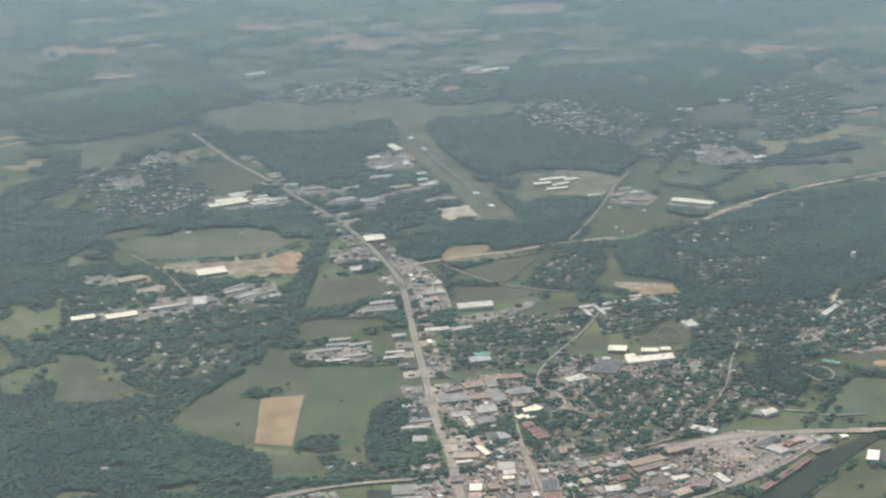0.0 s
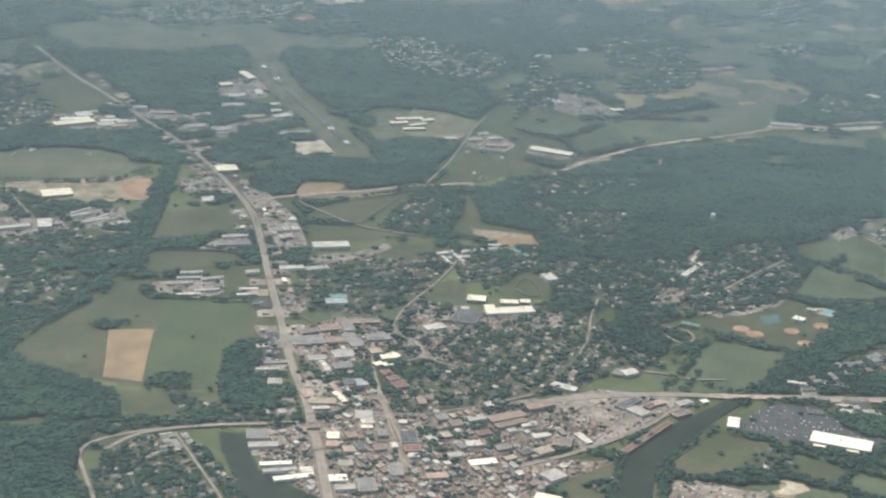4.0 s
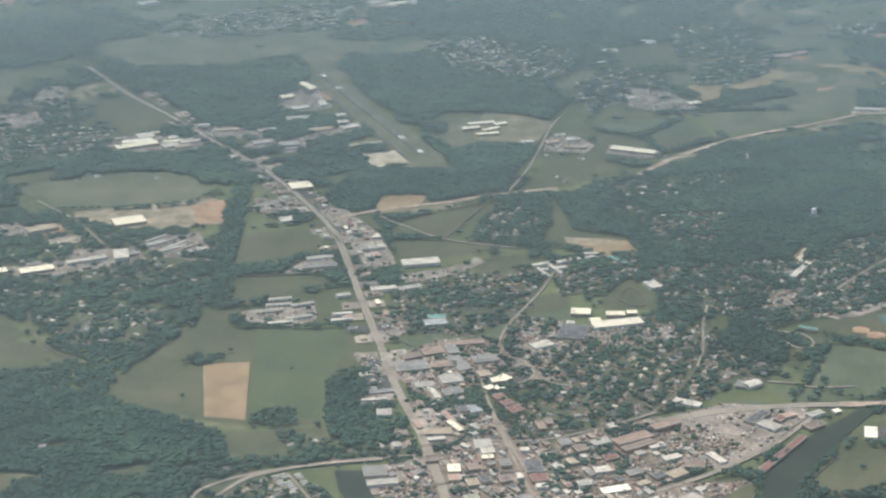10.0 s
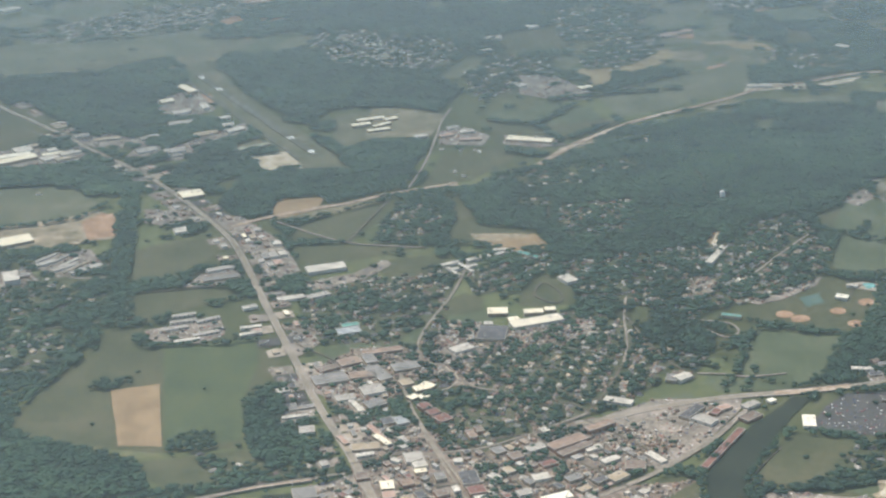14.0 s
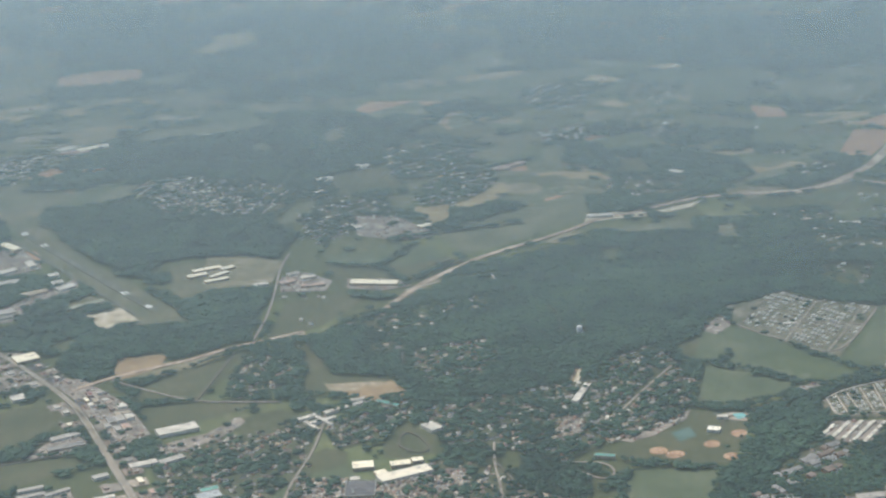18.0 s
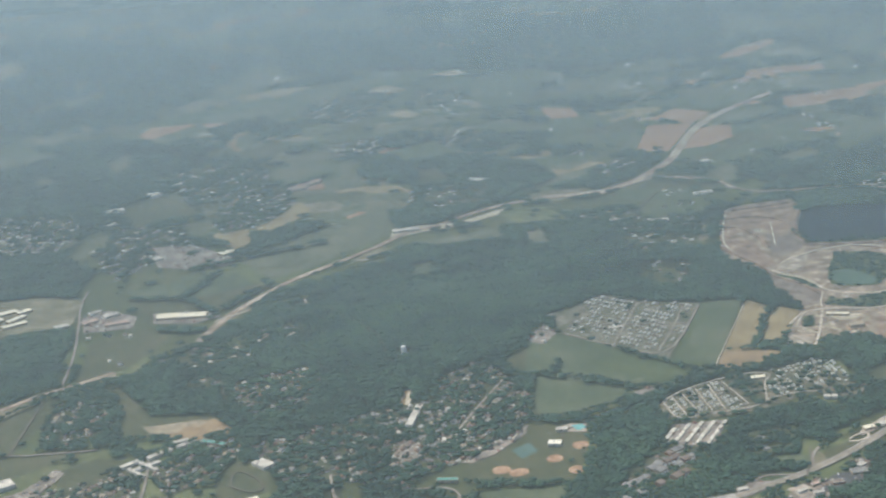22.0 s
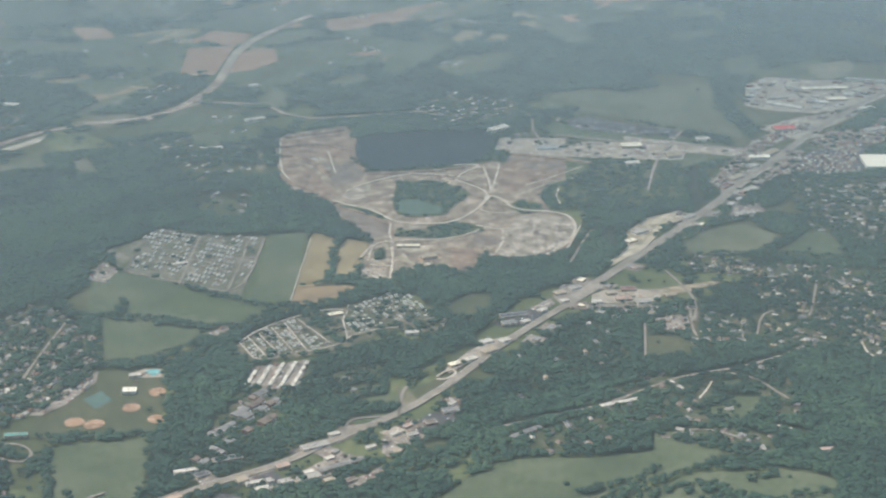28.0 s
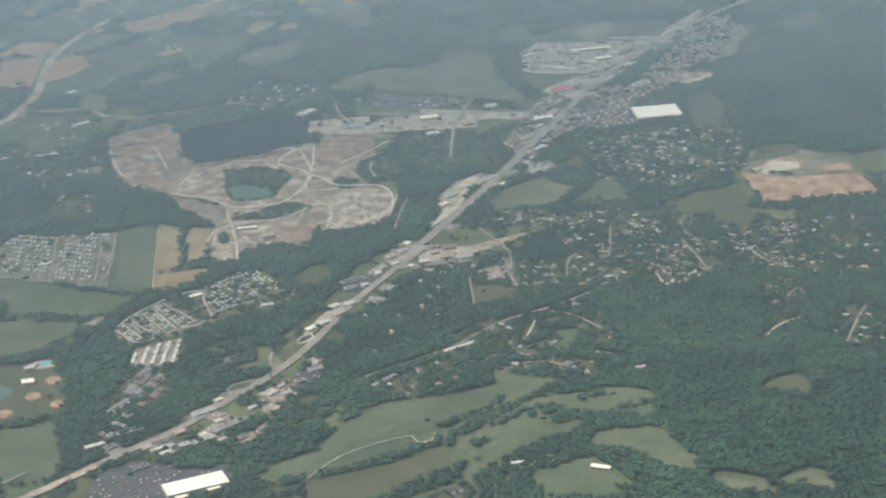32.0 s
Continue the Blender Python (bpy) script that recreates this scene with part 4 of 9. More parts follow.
lot('parkgrass', [(1846, 5267), (1984, 5315), (2059, 5359), (2119, 5264), (2271, 5150), (2003, 4806), (1919, 4916), (1813, 5088)])
lot('greylot', [(1700, 5078), (1798, 5181), (1816, 5113), (1736, 5031)])
lot('camplot', [(1840, 4539), (1983, 4607), (2132, 4605), (2325, 4615), (2338, 4502), (2335, 4383), (2258, 4331), (2200, 4419), (2052, 4392), (1972, 4392), (1830, 4420), (1819, 4470)])
lot('greylot', [(1749, 4331), (1811, 4414), (1947, 4377), (1837, 4248)])
lot('greylot', [(1139, 4557), (1194, 4638), (1222, 4599), (1210, 4538), (1166, 4501)])
lot('greylot', [(1275, 4454), (1383, 4499), (1503, 4579), (1471, 4527), (1365, 4458), (1297, 4437)])
lot('palelot', [(1553, 4525), (1596, 4534), (1632, 4515), (1611, 4473), (1561, 4494)])
lot('greylot', [(760, 3870), (929, 3957), (1026, 3944), (1134, 3953), (1112, 3878), (960, 3680), (863, 3621), (799, 3694), (760, 3776)])
lot('townlot', [(231, 3527), (218, 3752), (284, 3962), (377, 3915), (501, 3750), (636, 3837), (773, 3891), (890, 3777), (950, 3748), (805, 3609), (709, 3525)])
lot('townlot', [(154, 4191), (288, 4260), (387, 4259), (354, 4057), (244, 3993), (190, 4058)])
lot('greylot', [(-96, 5386), (9, 5334), (116, 5114), (159, 4887), (74, 4836), (9, 5115)])
lot('greylot', [(153, 4801), (294, 4842), (390, 4928), (405, 4892), (325, 4799), (184, 4737)])
lot('greylot', [(-162, 4825), (-89, 4933), (-10, 4955), (2, 4845), (-67, 4824)])
lot('greylot', [(-272, 5337), (-273, 5455), (-166, 5412), (-127, 5335), (-210, 5301)])
lot('greylot', [(-249, 4560), (-56, 4605), (-44, 4500), (-107, 4451), (-228, 4482)])
lot('greylot', [(636, 5867), (654, 6001), (740, 6023), (807, 5922), (772, 5835)])
lot('greylot', [(836, 5834), (853, 5921), (996, 5865), (1032, 5780), (940, 5772)])
lot('greylot', [(-802, 5925), (-774, 6059), (-645, 6090), (-465, 6001), (-494, 5913), (-676, 5884)])
lot('greylot', [(-222, 5881), (-202, 6006), (-57, 6138), (37, 6222), (50, 6098), (-90, 6016), (-176, 5881)])
lot('greylot', [(-347, 5941), (-317, 6031), (-242, 6042), (-235, 5940)])
lot('greylot', [(-264, 6373), (-262, 6503), (-138, 6635), (-66, 6371), (-142, 6308)])
lot('greylot', [(-917, 4831), (-929, 4896), (-578, 5005), (-553, 4937), (-775, 4830)])
lot('greylot', [(-537, 6152), (-425, 6183), (-264, 6091), (-297, 6019), (-452, 6061)])
lot('greylot', [(-1145, 6435), (-1090, 6580), (-1009, 6582), (-1008, 6448)])
lot('greylot', [(105, 3654), (231, 3709), (243, 3527), (108, 3528)])
lot('greylot', [(86, 4368), (99, 4442), (156, 4556), (187, 4404), (130, 4332)])
lot('asphaltlot', [(3594, 5535), (3682, 5544), (3847, 5238), (3810, 5192), (3704, 5291), (3580, 5447)])
lot('palelot', [(3504, 5189), (3611, 5262), (3679, 5208), (3585, 5126)])
lot('palelot', [(3611, 5050), (3704, 5117), (3719, 5090), (3648, 5020)])
lot('palelot', [(3328, 5354), (3421, 5446), (3490, 5392), (3403, 5282)])
lot('palelot', [(3430, 5261), (3507, 5328), (3562, 5285), (3484, 5205)])
lot('palelot', [(4197, 5337), (4369, 5519), (4495, 5553), (4626, 5411), (4814, 5194), (4557, 5109), (4316, 5131), (4215, 5263)])
lot('palelot', [(4058, 5125), (4239, 5131), (4365, 5102), (4356, 5018), (4066, 4957)])
lot('asphaltlot', [(3859, 4771), (4042, 4859), (4174, 4760), (3982, 4591), (3875, 4671)])
lot('townlot', [(494, 4478), (571, 4477), (637, 4393), (735, 4416), (818, 4425), (833, 4353), (734, 4292), (589, 4277), (520, 4299), (458, 4346)])
lot('greylot', [(451, 4320), (527, 4324), (579, 4285), (526, 4233), (461, 4222)])
lot('townlot', [(110, 3630), (242, 3670), (457, 3586), (718, 3558), (939, 3559), (776, 3430), (715, 3204), (290, 3201), (202, 3440), (134, 3497)])
lot('greylot', [(74, 4196), (158, 4282), (240, 4269), (258, 4105), (204, 4083)])
lot('townlot', [(4074, 4915), (4209, 4954), (4437, 4824), (4352, 4753), (4080, 4783)])
lot('palelot', [(3397, 5238), (3497, 5342), (3628, 5258), (3751, 5109), (3658, 5023), (3533, 5095)])
lot('greylot', [(-1186, 6176), (-1198, 6292), (-1068, 6332), (-1051, 6233), (-1115, 6158)])
lot('greylot', [(-1032, 5153), (-1038, 5240), (-966, 5259), (-906, 5209), (-909, 5133)])
lot('palelot', [(-858, 5076), (-826, 5132), (-755, 5150), (-739, 5103), (-782, 5066)])
lot('greylot', [(-570, 5064), (-528, 5129), (-416, 5157), (-370, 5026), (-491, 4954)])
lot('greylot', [(960, 6327), (987, 6521), (1121, 6467), (1210, 6285), (1183, 6230), (1058, 6244)])
lot('palelot', [(2379, 6014), (2449, 6027), (2443, 5981)])
lot('asphaltlot', [(588, 4418), (618, 4443), (655, 4393), (634, 4344), (597, 4347)])
lot('greylot', [(655, 4371), (677, 4401), (784, 4425), (794, 4394), (724, 4361), (674, 4325)])
lot('greylot', [(458, 4372), (482, 4418), (538, 4389), (545, 4296), (520, 4277), (472, 4331)])
lot('townlot', [(393, 4310), (457, 4320), (539, 4209), (580, 4137), (555, 4096), (485, 4102), (420, 4175), (373, 4178)])
lot('greylot', [(1055, 3479), (1116, 3482), (1227, 3438), (1273, 3432), (1242, 3353), (1150, 3291), (1036, 3366)])
lot('greylot', [(1281, 3346), (1306, 3380), (1521, 3302), (1495, 3257), (1322, 3300)])
lot('palelot', [(3227, 5413), (3325, 5514), (3405, 5446), (3479, 5286), (3426, 5208), (3328, 5291)])
lot('townlot', [(4312, 4889), (4542, 5001), (4851, 5134), (5164, 5274), (5242, 5212), (5097, 5066), (4735, 4876), (4489, 4824), (4307, 4793)])
lot('palelot', [(4687, 5129), (4962, 5229), (5211, 5327), (5237, 5378), (4979, 5301), (4736, 5200)])
airstrip([(234, 5880), (-111, 6736)])
field('hay', [(391, 8621), (507, 8710), (769, 8648), (823, 8490), (652, 8466), (511, 8489)])
field('tan', [(714, 9508), (837, 9647), (1049, 9702), (1044, 9563), (897, 9477), (757, 9417)])
field('tan', [(774, 9809), (945, 9860), (1077, 9906), (1063, 9781), (899, 9712)])
field('hay', [(454, 8945), (540, 9059), (608, 9060), (569, 8920), (485, 8868)])
field('hay', [(347, 7917), (483, 7943), (699, 7833), (678, 7694), (504, 7697)])
field('lawn', [(621, 7769), (712, 7975), (831, 8185), (847, 8016), (804, 7813), (701, 7701)])
field('hay', [(940, 8780), (1109, 8930), (1135, 8865), (978, 8695)])
field('red', [(1254, 7980), (1339, 8119), (1521, 8074), (1502, 7902), (1350, 7818), (1268, 7850)])
field('hay', [(1508, 8068), (1665, 8179), (1887, 8278), (1915, 8194), (1861, 8044), (1698, 8010)])
field('hay', [(1592, 7733), (1685, 7810), (1643, 7590), (1565, 7502), (1549, 7577)])
field('hay', [(1020, 7489), (1109, 7622), (1139, 7578), (1075, 7430)])
field('pasture', [(1234, 6951), (1418, 7026), (1452, 6972), (1336, 6854), (1207, 6823), (1197, 6893)])
field('pasture', [(988, 6954), (1212, 6963), (1168, 6776), (1074, 6767), (1004, 6821), (970, 6876)])
field('hay', [(3, 7099), (166, 7177), (307, 7129), (271, 6992), (151, 6952), (-2, 6998)])
field('hay', [(737, 7395), (790, 7468), (833, 7372), (777, 7305)])
field('hay', [(1988, 8373), (2263, 8440), (2332, 8368), (2210, 8262), (2017, 8203)])
field('lawn', [(2239, 7903), (2433, 8160), (2601, 8204), (2754, 8184), (2740, 8003), (2510, 7937), (2335, 7857)])
field('lawn', [(2725, 8045), (2915, 8209), (3044, 8117), (3012, 7978), (2820, 7892), (2693, 7890)])
field('hay', [(2082, 7542), (2224, 7664), (2359, 7551), (2287, 7493), (2119, 7477)])
field('hay', [(2907, 7791), (3098, 7886), (3286, 7730), (3309, 7540), (3138, 7508), (2953, 7657)])
field('red', [(2784, 7529), (2890, 7444), (2855, 7290), (2745, 7334)])
field('pasture', [(2768, 7091), (3037, 7170), (2986, 6994), (2815, 6930), (2717, 6923)])
field('hay', [(2370, 7006), (2501, 7053), (2508, 6995), (2405, 6920), (2350, 6919)])
field('lawn', [(2030, 7230), (2268, 7298), (2345, 7161), (2183, 7044), (2031, 7054)])
field('pasture', [(2036, 6934), (2137, 6910), (2099, 6715), (1991, 6743)])
field('hay', [(2008, 6591), (2109, 6640), (2153, 6574), (2105, 6438), (1996, 6433), (1954, 6502)])
field('lawn', [(1669, 5916), (1748, 5927), (1687, 5788), (1638, 5796)])
field('hay', [(2106, 6017), (2166, 6071), (2137, 5911), (2078, 5892)])
field('hay', [(195, 8332), (359, 8367), (374, 8262), (234, 8216)])
field('hay', [(965, 8143), (1098, 8240), (1134, 8168), (995, 8033)])
field('hay', [(1389, 8374), (1542, 8398), (1545, 8297), (1415, 8260)])
field('hay', [(1982, 7812), (2138, 7852), (2150, 7771), (2006, 7728)])
field('lawn', [(2391, 7733), (2549, 7764), (2575, 7665), (2405, 7632)])
field('hay', [(2884, 7256), (3010, 7272), (3018, 7209), (2879, 7160)])
field('pasture', [(1404, 7537), (1532, 7603), (1526, 7483), (1401, 7421)])
field('hay', [(2328, 7405), (2453, 7426), (2455, 7366), (2335, 7325)])
field('red', [(97, 9219), (253, 9285), (479, 9241), (466, 9024), (283, 8976), (88, 9009)])
field('hay', [(98, 8704), (242, 8717), (308, 8633), (161, 8556)])
field('hay', [(511, 8242), (652, 8249), (665, 8163), (535, 8126)])
field('drydirt', [(915, 5604), (999, 5698), (1186, 5881), (1194, 5931), (1036, 5790), (918, 5642)])
field('lightdirt', [(1715, 6259), (1832, 6305), (1939, 6266), (1925, 6224), (1809, 6233), (1713, 6220)])
field('lightdirt', [(1941, 6259), (2142, 6326), (2171, 6350), (2102, 6272), (1968, 6233)])
field('drydirt', [(96, 5318), (197, 5387), (387, 5409), (432, 5394), (250, 5299), (126, 5276)])
field('dirt', [(555, 5473), (655, 5507), (652, 5468), (567, 5444)])
field('drydirt', [(100, 5431), (130, 5469), (170, 5403), (172, 5353), (114, 5315)])
field('drydirt', [(2240, 6422), (2371, 6439), (2464, 6306), (2316, 6299)])
field('drydirt', [(1529, 6077), (1662, 6169), (1665, 6116), (1558, 6046)])
field('drydirt', [(1012, 5761), (1178, 5902), (1177, 5861), (1028, 5713)])
field('hay', [(-970, 7094), (-789, 7207), (-560, 7353), (-290, 7384), (-192, 7307), (-97, 7229), (-42, 7067), (-170, 7013), (-386, 6985), (-656, 6887), (-789, 6775), (-945, 6942)])
field('pasture', [(-936, 6300), (-864, 6468), (-673, 6412), (-602, 6200), (-708, 6119), (-822, 6101)])
field('hay', [(-1266, 6438), (-1234, 6626), (-1195, 6537), (-1194, 6385), (-1246, 6348)])
field('pasture', [(-1076, 5669), (-927, 5749), (-896, 5682), (-970, 5597), (-1058, 5585)])
field('hay', [(-1034, 5559), (-893, 5665), (-846, 5614), (-947, 5486)])
field('hay', [(345, 7847), (586, 7928), (779, 7894), (726, 7755), (488, 7730), (346, 7670)])
field('hay', [(1260, 7860), (1528, 8078), (1536, 7942), (1371, 7765), (1271, 7724)])
field('lawn', [(8, 6953), (128, 7195), (306, 7208), (177, 7074), (116, 6958)])
field('hay', [(-494, 8052), (-258, 8188), (-154, 8133), (-341, 7989)])
field('hay', [(-931, 7541), (-771, 7731), (-645, 7677), (-801, 7447)])
field('pasture', [(1026, 6958), (1204, 7003), (1302, 6889), (1160, 6753), (1036, 6793)])
field('hay', [(1529, 7143), (1771, 7264), (1774, 7142), (1622, 7018), (1513, 7023)])
field('pasture', [(1478, 7469), (1706, 7605), (1729, 7443), (1551, 7317)])
field('hay', [(3476, 6463), (3763, 6592), (3795, 6487), (3647, 6367), (3487, 6333)])
field('lawn', [(3583, 6213), (3803, 6353), (3962, 6339), (3940, 6242), (3763, 6163), (3602, 6133)])
field('hay', [(4490, 5795), (4657, 5711), (4626, 5557), (4476, 5563), (4395, 5666)])
field('lawn', [(4205, 6420), (4347, 6374), (4334, 6255), (4182, 6252)])
field('lawn', [(4600, 5655), (4784, 5679), (4883, 5618), (4766, 5569), (4566, 5545)])
field('dirt', [(4426, 4914), (4492, 4864), (4532, 4741), (4460, 4731), (4365, 4807)])
field('pasture', [(5261, 5040), (5504, 5007), (5403, 4850), (5171, 4860)])
field('hay', [(3194, 6360), (3346, 6394), (3353, 6295), (3194, 6252)])
field('lawn', [(3313, 7291), (3488, 7269), (3446, 7121), (3289, 7127)])
wood(1, [(2952, 5831), (3035, 5876), (3196, 5762), (3296, 5716), (3386, 5656), (3371, 5590), (3227, 5413), (3145, 5375), (2873, 5535), (2861, 5651)])
field('quarry', [(2731, 5891), (2788, 5917), (2887, 5909), (2984, 5896), (2982, 5821), (2824, 5597), (2798, 5468), (2906, 5404), (3033, 5352), (3123, 5345), (3175, 5329), (3184, 5294), (3280, 5397), (3348, 5288), (3422, 5162), (3319, 5090), (3207, 5083), (3088, 4990), (3036, 4867), (3064, 4814), (3018, 4733), (2930, 4648), (2824, 4600), (2754, 4632), (2695, 4691), (2704, 4727), (2596, 4632), (2552, 4633), (2541, 4693), (2421, 4751), (2375, 4698), (2316, 4746), (2369, 4819), (2445, 4915), (2494, 4967), (2508, 5028), (2514, 5166), (2552, 5254), (2553, 5345), (2529, 5428), (2531, 5509), (2556, 5566), (2603, 5660), (2663, 5783)])
field('quarrypink', [(2723, 5861), (2852, 5886), (2955, 5867), (2932, 5773), (2831, 5620), (2772, 5572), (2764, 5648), (2724, 5681), (2664, 5663), (2597, 5618), (2637, 5714)])
field('tailing', [(2741, 5612), (2766, 5557), (2812, 5566), (2781, 5443), (2726, 5404), (2663, 5398), (2668, 5472)])
field('quarrypink', [(2589, 5605), (2648, 5622), (2673, 5567), (2643, 5427), (2616, 5324), (2578, 5355), (2559, 5447), (2550, 5532)])
field('tailing', [(2559, 5236), (2614, 5190), (2612, 5073), (2568, 4972), (2501, 4977), (2515, 5039), (2520, 5161)])
field('quarrypink', [(3201, 5307), (3338, 5276), (3412, 5163), (3323, 5100), (3214, 5091), (3120, 5092), (3022, 5058), (3053, 5148), (3125, 5254)])
field('tailing', [(3214, 5268), (3315, 5246), (3363, 5170), (3265, 5156), (3160, 5157)])
field('quarrypale', [(2958, 4902), (3054, 4810), (3015, 4736), (2926, 4651), (2826, 4609), (2759, 4638), (2704, 4689), (2804, 4798), (2861, 4842)])
field('tailing', [(2929, 4808), (2988, 4782), (2928, 4695), (2852, 4685), (2853, 4740)])
field('tailing', [(2753, 4852), (2828, 4773), (2775, 4733), (2695, 4783)])
field('quarrypink', [(2643, 4804), (2706, 4752), (2603, 4641), (2550, 4665)])
field('quarrydirt', [(2487, 4951), (2583, 4882), (2646, 4808), (2562, 4696), (2430, 4764), (2393, 4825)])
field('quarrypale', [(2363, 4809), (2403, 4751), (2377, 4707), (2322, 4747)])
field('lightdirt', [(2526, 4874), (2571, 4864), (2613, 4840), (2573, 4814), (2531, 4828)])
field('clay', [(2531, 4806), (2598, 4772), (2558, 4742), (2512, 4753)])
field('scrub', [(2817, 5333), (2879, 5307), (2931, 5238), (2943, 5176), (2933, 5120), (2864, 5084), (2814, 5047), (2775, 5020), (2701, 5051), (2664, 5094), (2707, 5185), (2778, 5282)])
field('pond', [(2729, 5192), (2784, 5170), (2805, 5067), (2765, 5033), (2694, 5069), (2681, 5122)])
field('scrub', [(2601, 5007), (2635, 4956), (2728, 4953), (2779, 4945), (2808, 4887), (2790, 4850), (2736, 4860), (2666, 4868), (2605, 4913), (2564, 4953)])
field('scrub', [(2572, 5256), (2623, 5189), (2630, 5064), (2604, 5103), (2574, 5200)])
field('scrub', [(2999, 5002), (3048, 4961), (3029, 4885), (2966, 4907), (2947, 4947)])
field('scrub', [(2460, 4902), (2495, 4900), (2455, 4827), (2420, 4829)])
field('quarrypale', [(2622, 5318), (2678, 5360), (2736, 5375), (2759, 5376), (2713, 5318), (2655, 5272), (2616, 5280)])
field('quarrypale', [(2641, 5014), (2673, 5011), (2656, 4973), (2628, 4979)])
field('red', [(3176, 5300), (3210, 5272), (3129, 5183), (3077, 5141)])
field('lake', [(2928, 5754), (2984, 5751), (3088, 5731), (3241, 5639), (3329, 5595), (3274, 5483), (3208, 5400), (3129, 5354), (3046, 5369), (2918, 5422), (2846, 5435), (2808, 5474), (2830, 5606)])
road(8, 'track', [(2401, 4871), (2471, 4931), (2527, 4934), (2595, 4899), (2659, 4858), (2748, 4856), (2786, 4870)])
road(9, 'track', [(2971, 5250), (2985, 5172), (2986, 5108), (2935, 5050), (2835, 4981), (2750, 4958), (2677, 4990), (2622, 5047), (2630, 5171), (2587, 5249), (2580, 5304)])
road(8, 'track', [(2971, 5250), (3012, 5288), (3067, 5303), (3103, 5313), (3104, 5340), (3046, 5369)])
road(8, 'track', [(2757, 5377), (2851, 5383), (2933, 5355), (2988, 5282)])
road(8, 'track', [(3114, 5311), (3039, 5173), (2996, 5105)])
road(7, 'track', [(3164, 5296), (3083, 5202), (2996, 5105)])
road(9, 'track', [(2976, 5084), (2989, 5042), (2959, 4944), (3041, 4874), (3062, 4815), (3014, 4726), (2929, 4649), (2826, 4604), (2754, 4632), (2701, 4686)])
road(6, 'track', [(2610, 5046), (2564, 4986), (2542, 4938)])
road(8, 'track', [(2534, 4923), (2444, 4783), (2380, 4699)])
road(6, 'track', [(2402, 4839), (2468, 4922), (2506, 4935)])
road(6, 'track', [(2393, 4815), (2409, 4781), (2439, 4777)])
road(7, 'track', [(2979, 5082), (2863, 4994), (2922, 4927), (2957, 4933)])
road(6, 'track', [(2836, 4829), (2787, 4757), (2715, 4696)])
road(7, 'track', [(2796, 4902), (2833, 4836), (2899, 4805)])
road(6, 'track', [(2619, 5314), (2662, 5354), (2731, 5367), (2756, 5372)])
road(6, 'track', [(2617, 5310), (2622, 5269), (2670, 5272)])
road(4, 'track', [(2804, 5699), (2745, 5574), (2706, 5492)])
road(6, 'track', [(2725, 5853), (2634, 5702), (2566, 5558), (2567, 5428), (2577, 5294)])
road(5, 'track', [(3179, 5022), (3127, 4970), (3100, 4912)])
road(5, 'track', [(3038, 4740), (2933, 4646), (2877, 4605)])
road(5, 'track', [(3113, 5097), (3230, 5111), (3362, 5142)])
road(5, 'track', [(3047, 5037), (3179, 5074), (3290, 5067)])
wood(0.95, [(2374, 4141), (2572, 4240), (2681, 4242), (2790, 4176), (3110, 4129), (3327, 4023), (3540, 3893), (2481, 2964), (2383, 3060), (2465, 3152), (2491, 3254), (2447, 3339), (2366, 3422), (2265, 3484), (2204, 3593), (2132, 3691), (2017, 3737), (2114, 3885), (2247, 4040)])
wood(0.9, [(1490, 3852), (1586, 3876), (1658, 3853), (1687, 3763), (1772, 3763), (1896, 3733), (1860, 3659), (1753, 3646), (1668, 3665), (1642, 3734), (1559, 3734), (1496, 3814)])
wood(0.85, [(1125, 3505), (1220, 3500), (1240, 3446), (1208, 3431), (1146, 3452), (1088, 3469), (1104, 3503)])
wood(0.75, [(1412, 3256), (1527, 3298), (1518, 3227), (1502, 3165), (1422, 3081), (1343, 3088), (1324, 3152)])
wood(0.6, [(1703, 3217), (1824, 3203), (1892, 3175), (1755, 2998), (1673, 3037), (1667, 3115)])
wood(0.85, [(1901, 3342), (1996, 3307), (1946, 3244), (1876, 3273)])
field('lawn', [(1993, 3706), (2054, 3688), (2151, 3622), (2248, 3571), (2309, 3551), (2258, 3508), (2197, 3477), (2121, 3495), (2048, 3496), (1986, 3565), (1900, 3584)])
field('hay', [(1607, 3622), (1659, 3650), (1829, 3612), (1955, 3609), (2097, 3566), (2177, 3539), (2101, 3442), (2001, 3439), (1918, 3460), (1847, 3477), (1738, 3518), (1656, 3560), (1601, 3578)])
field('lawn', [(1657, 3514), (1839, 3446), (1954, 3414), (2067, 3398), (1997, 3309), (1915, 3324), (1810, 3367), (1699, 3400), (1623, 3421), (1592, 3411)])
field('pasture', [(1500, 3549), (1626, 3485), (1571, 3400), (1495, 3429), (1436, 3468), (1441, 3498)])
field('meadow', [(1347, 3713), (1403, 3647), (1503, 3594), (1646, 3544), (1636, 3507), (1534, 3556), (1431, 3605), (1332, 3660)])
field('lawn', [(1218, 3729), (1320, 3686), (1298, 3605), (1231, 3567), (1137, 3567)])
field('pasture', [(1357, 3635), (1432, 3607), (1484, 3556), (1436, 3502), (1346, 3547)])
field('lawn', [(1228, 3468), (1282, 3476), (1444, 3451), (1415, 3355), (1348, 3374), (1223, 3415)])
field('dirt', [(1302, 3498), (1321, 3505), (1335, 3500), (1344, 3472), (1350, 3446), (1334, 3436), (1324, 3412), (1302, 3413), (1283, 3417), (1278, 3442), (1295, 3450), (1302, 3471)])
field('lightdirt', [(1334, 3490), (1341, 3469), (1342, 3449), (1325, 3454), (1320, 3473)])
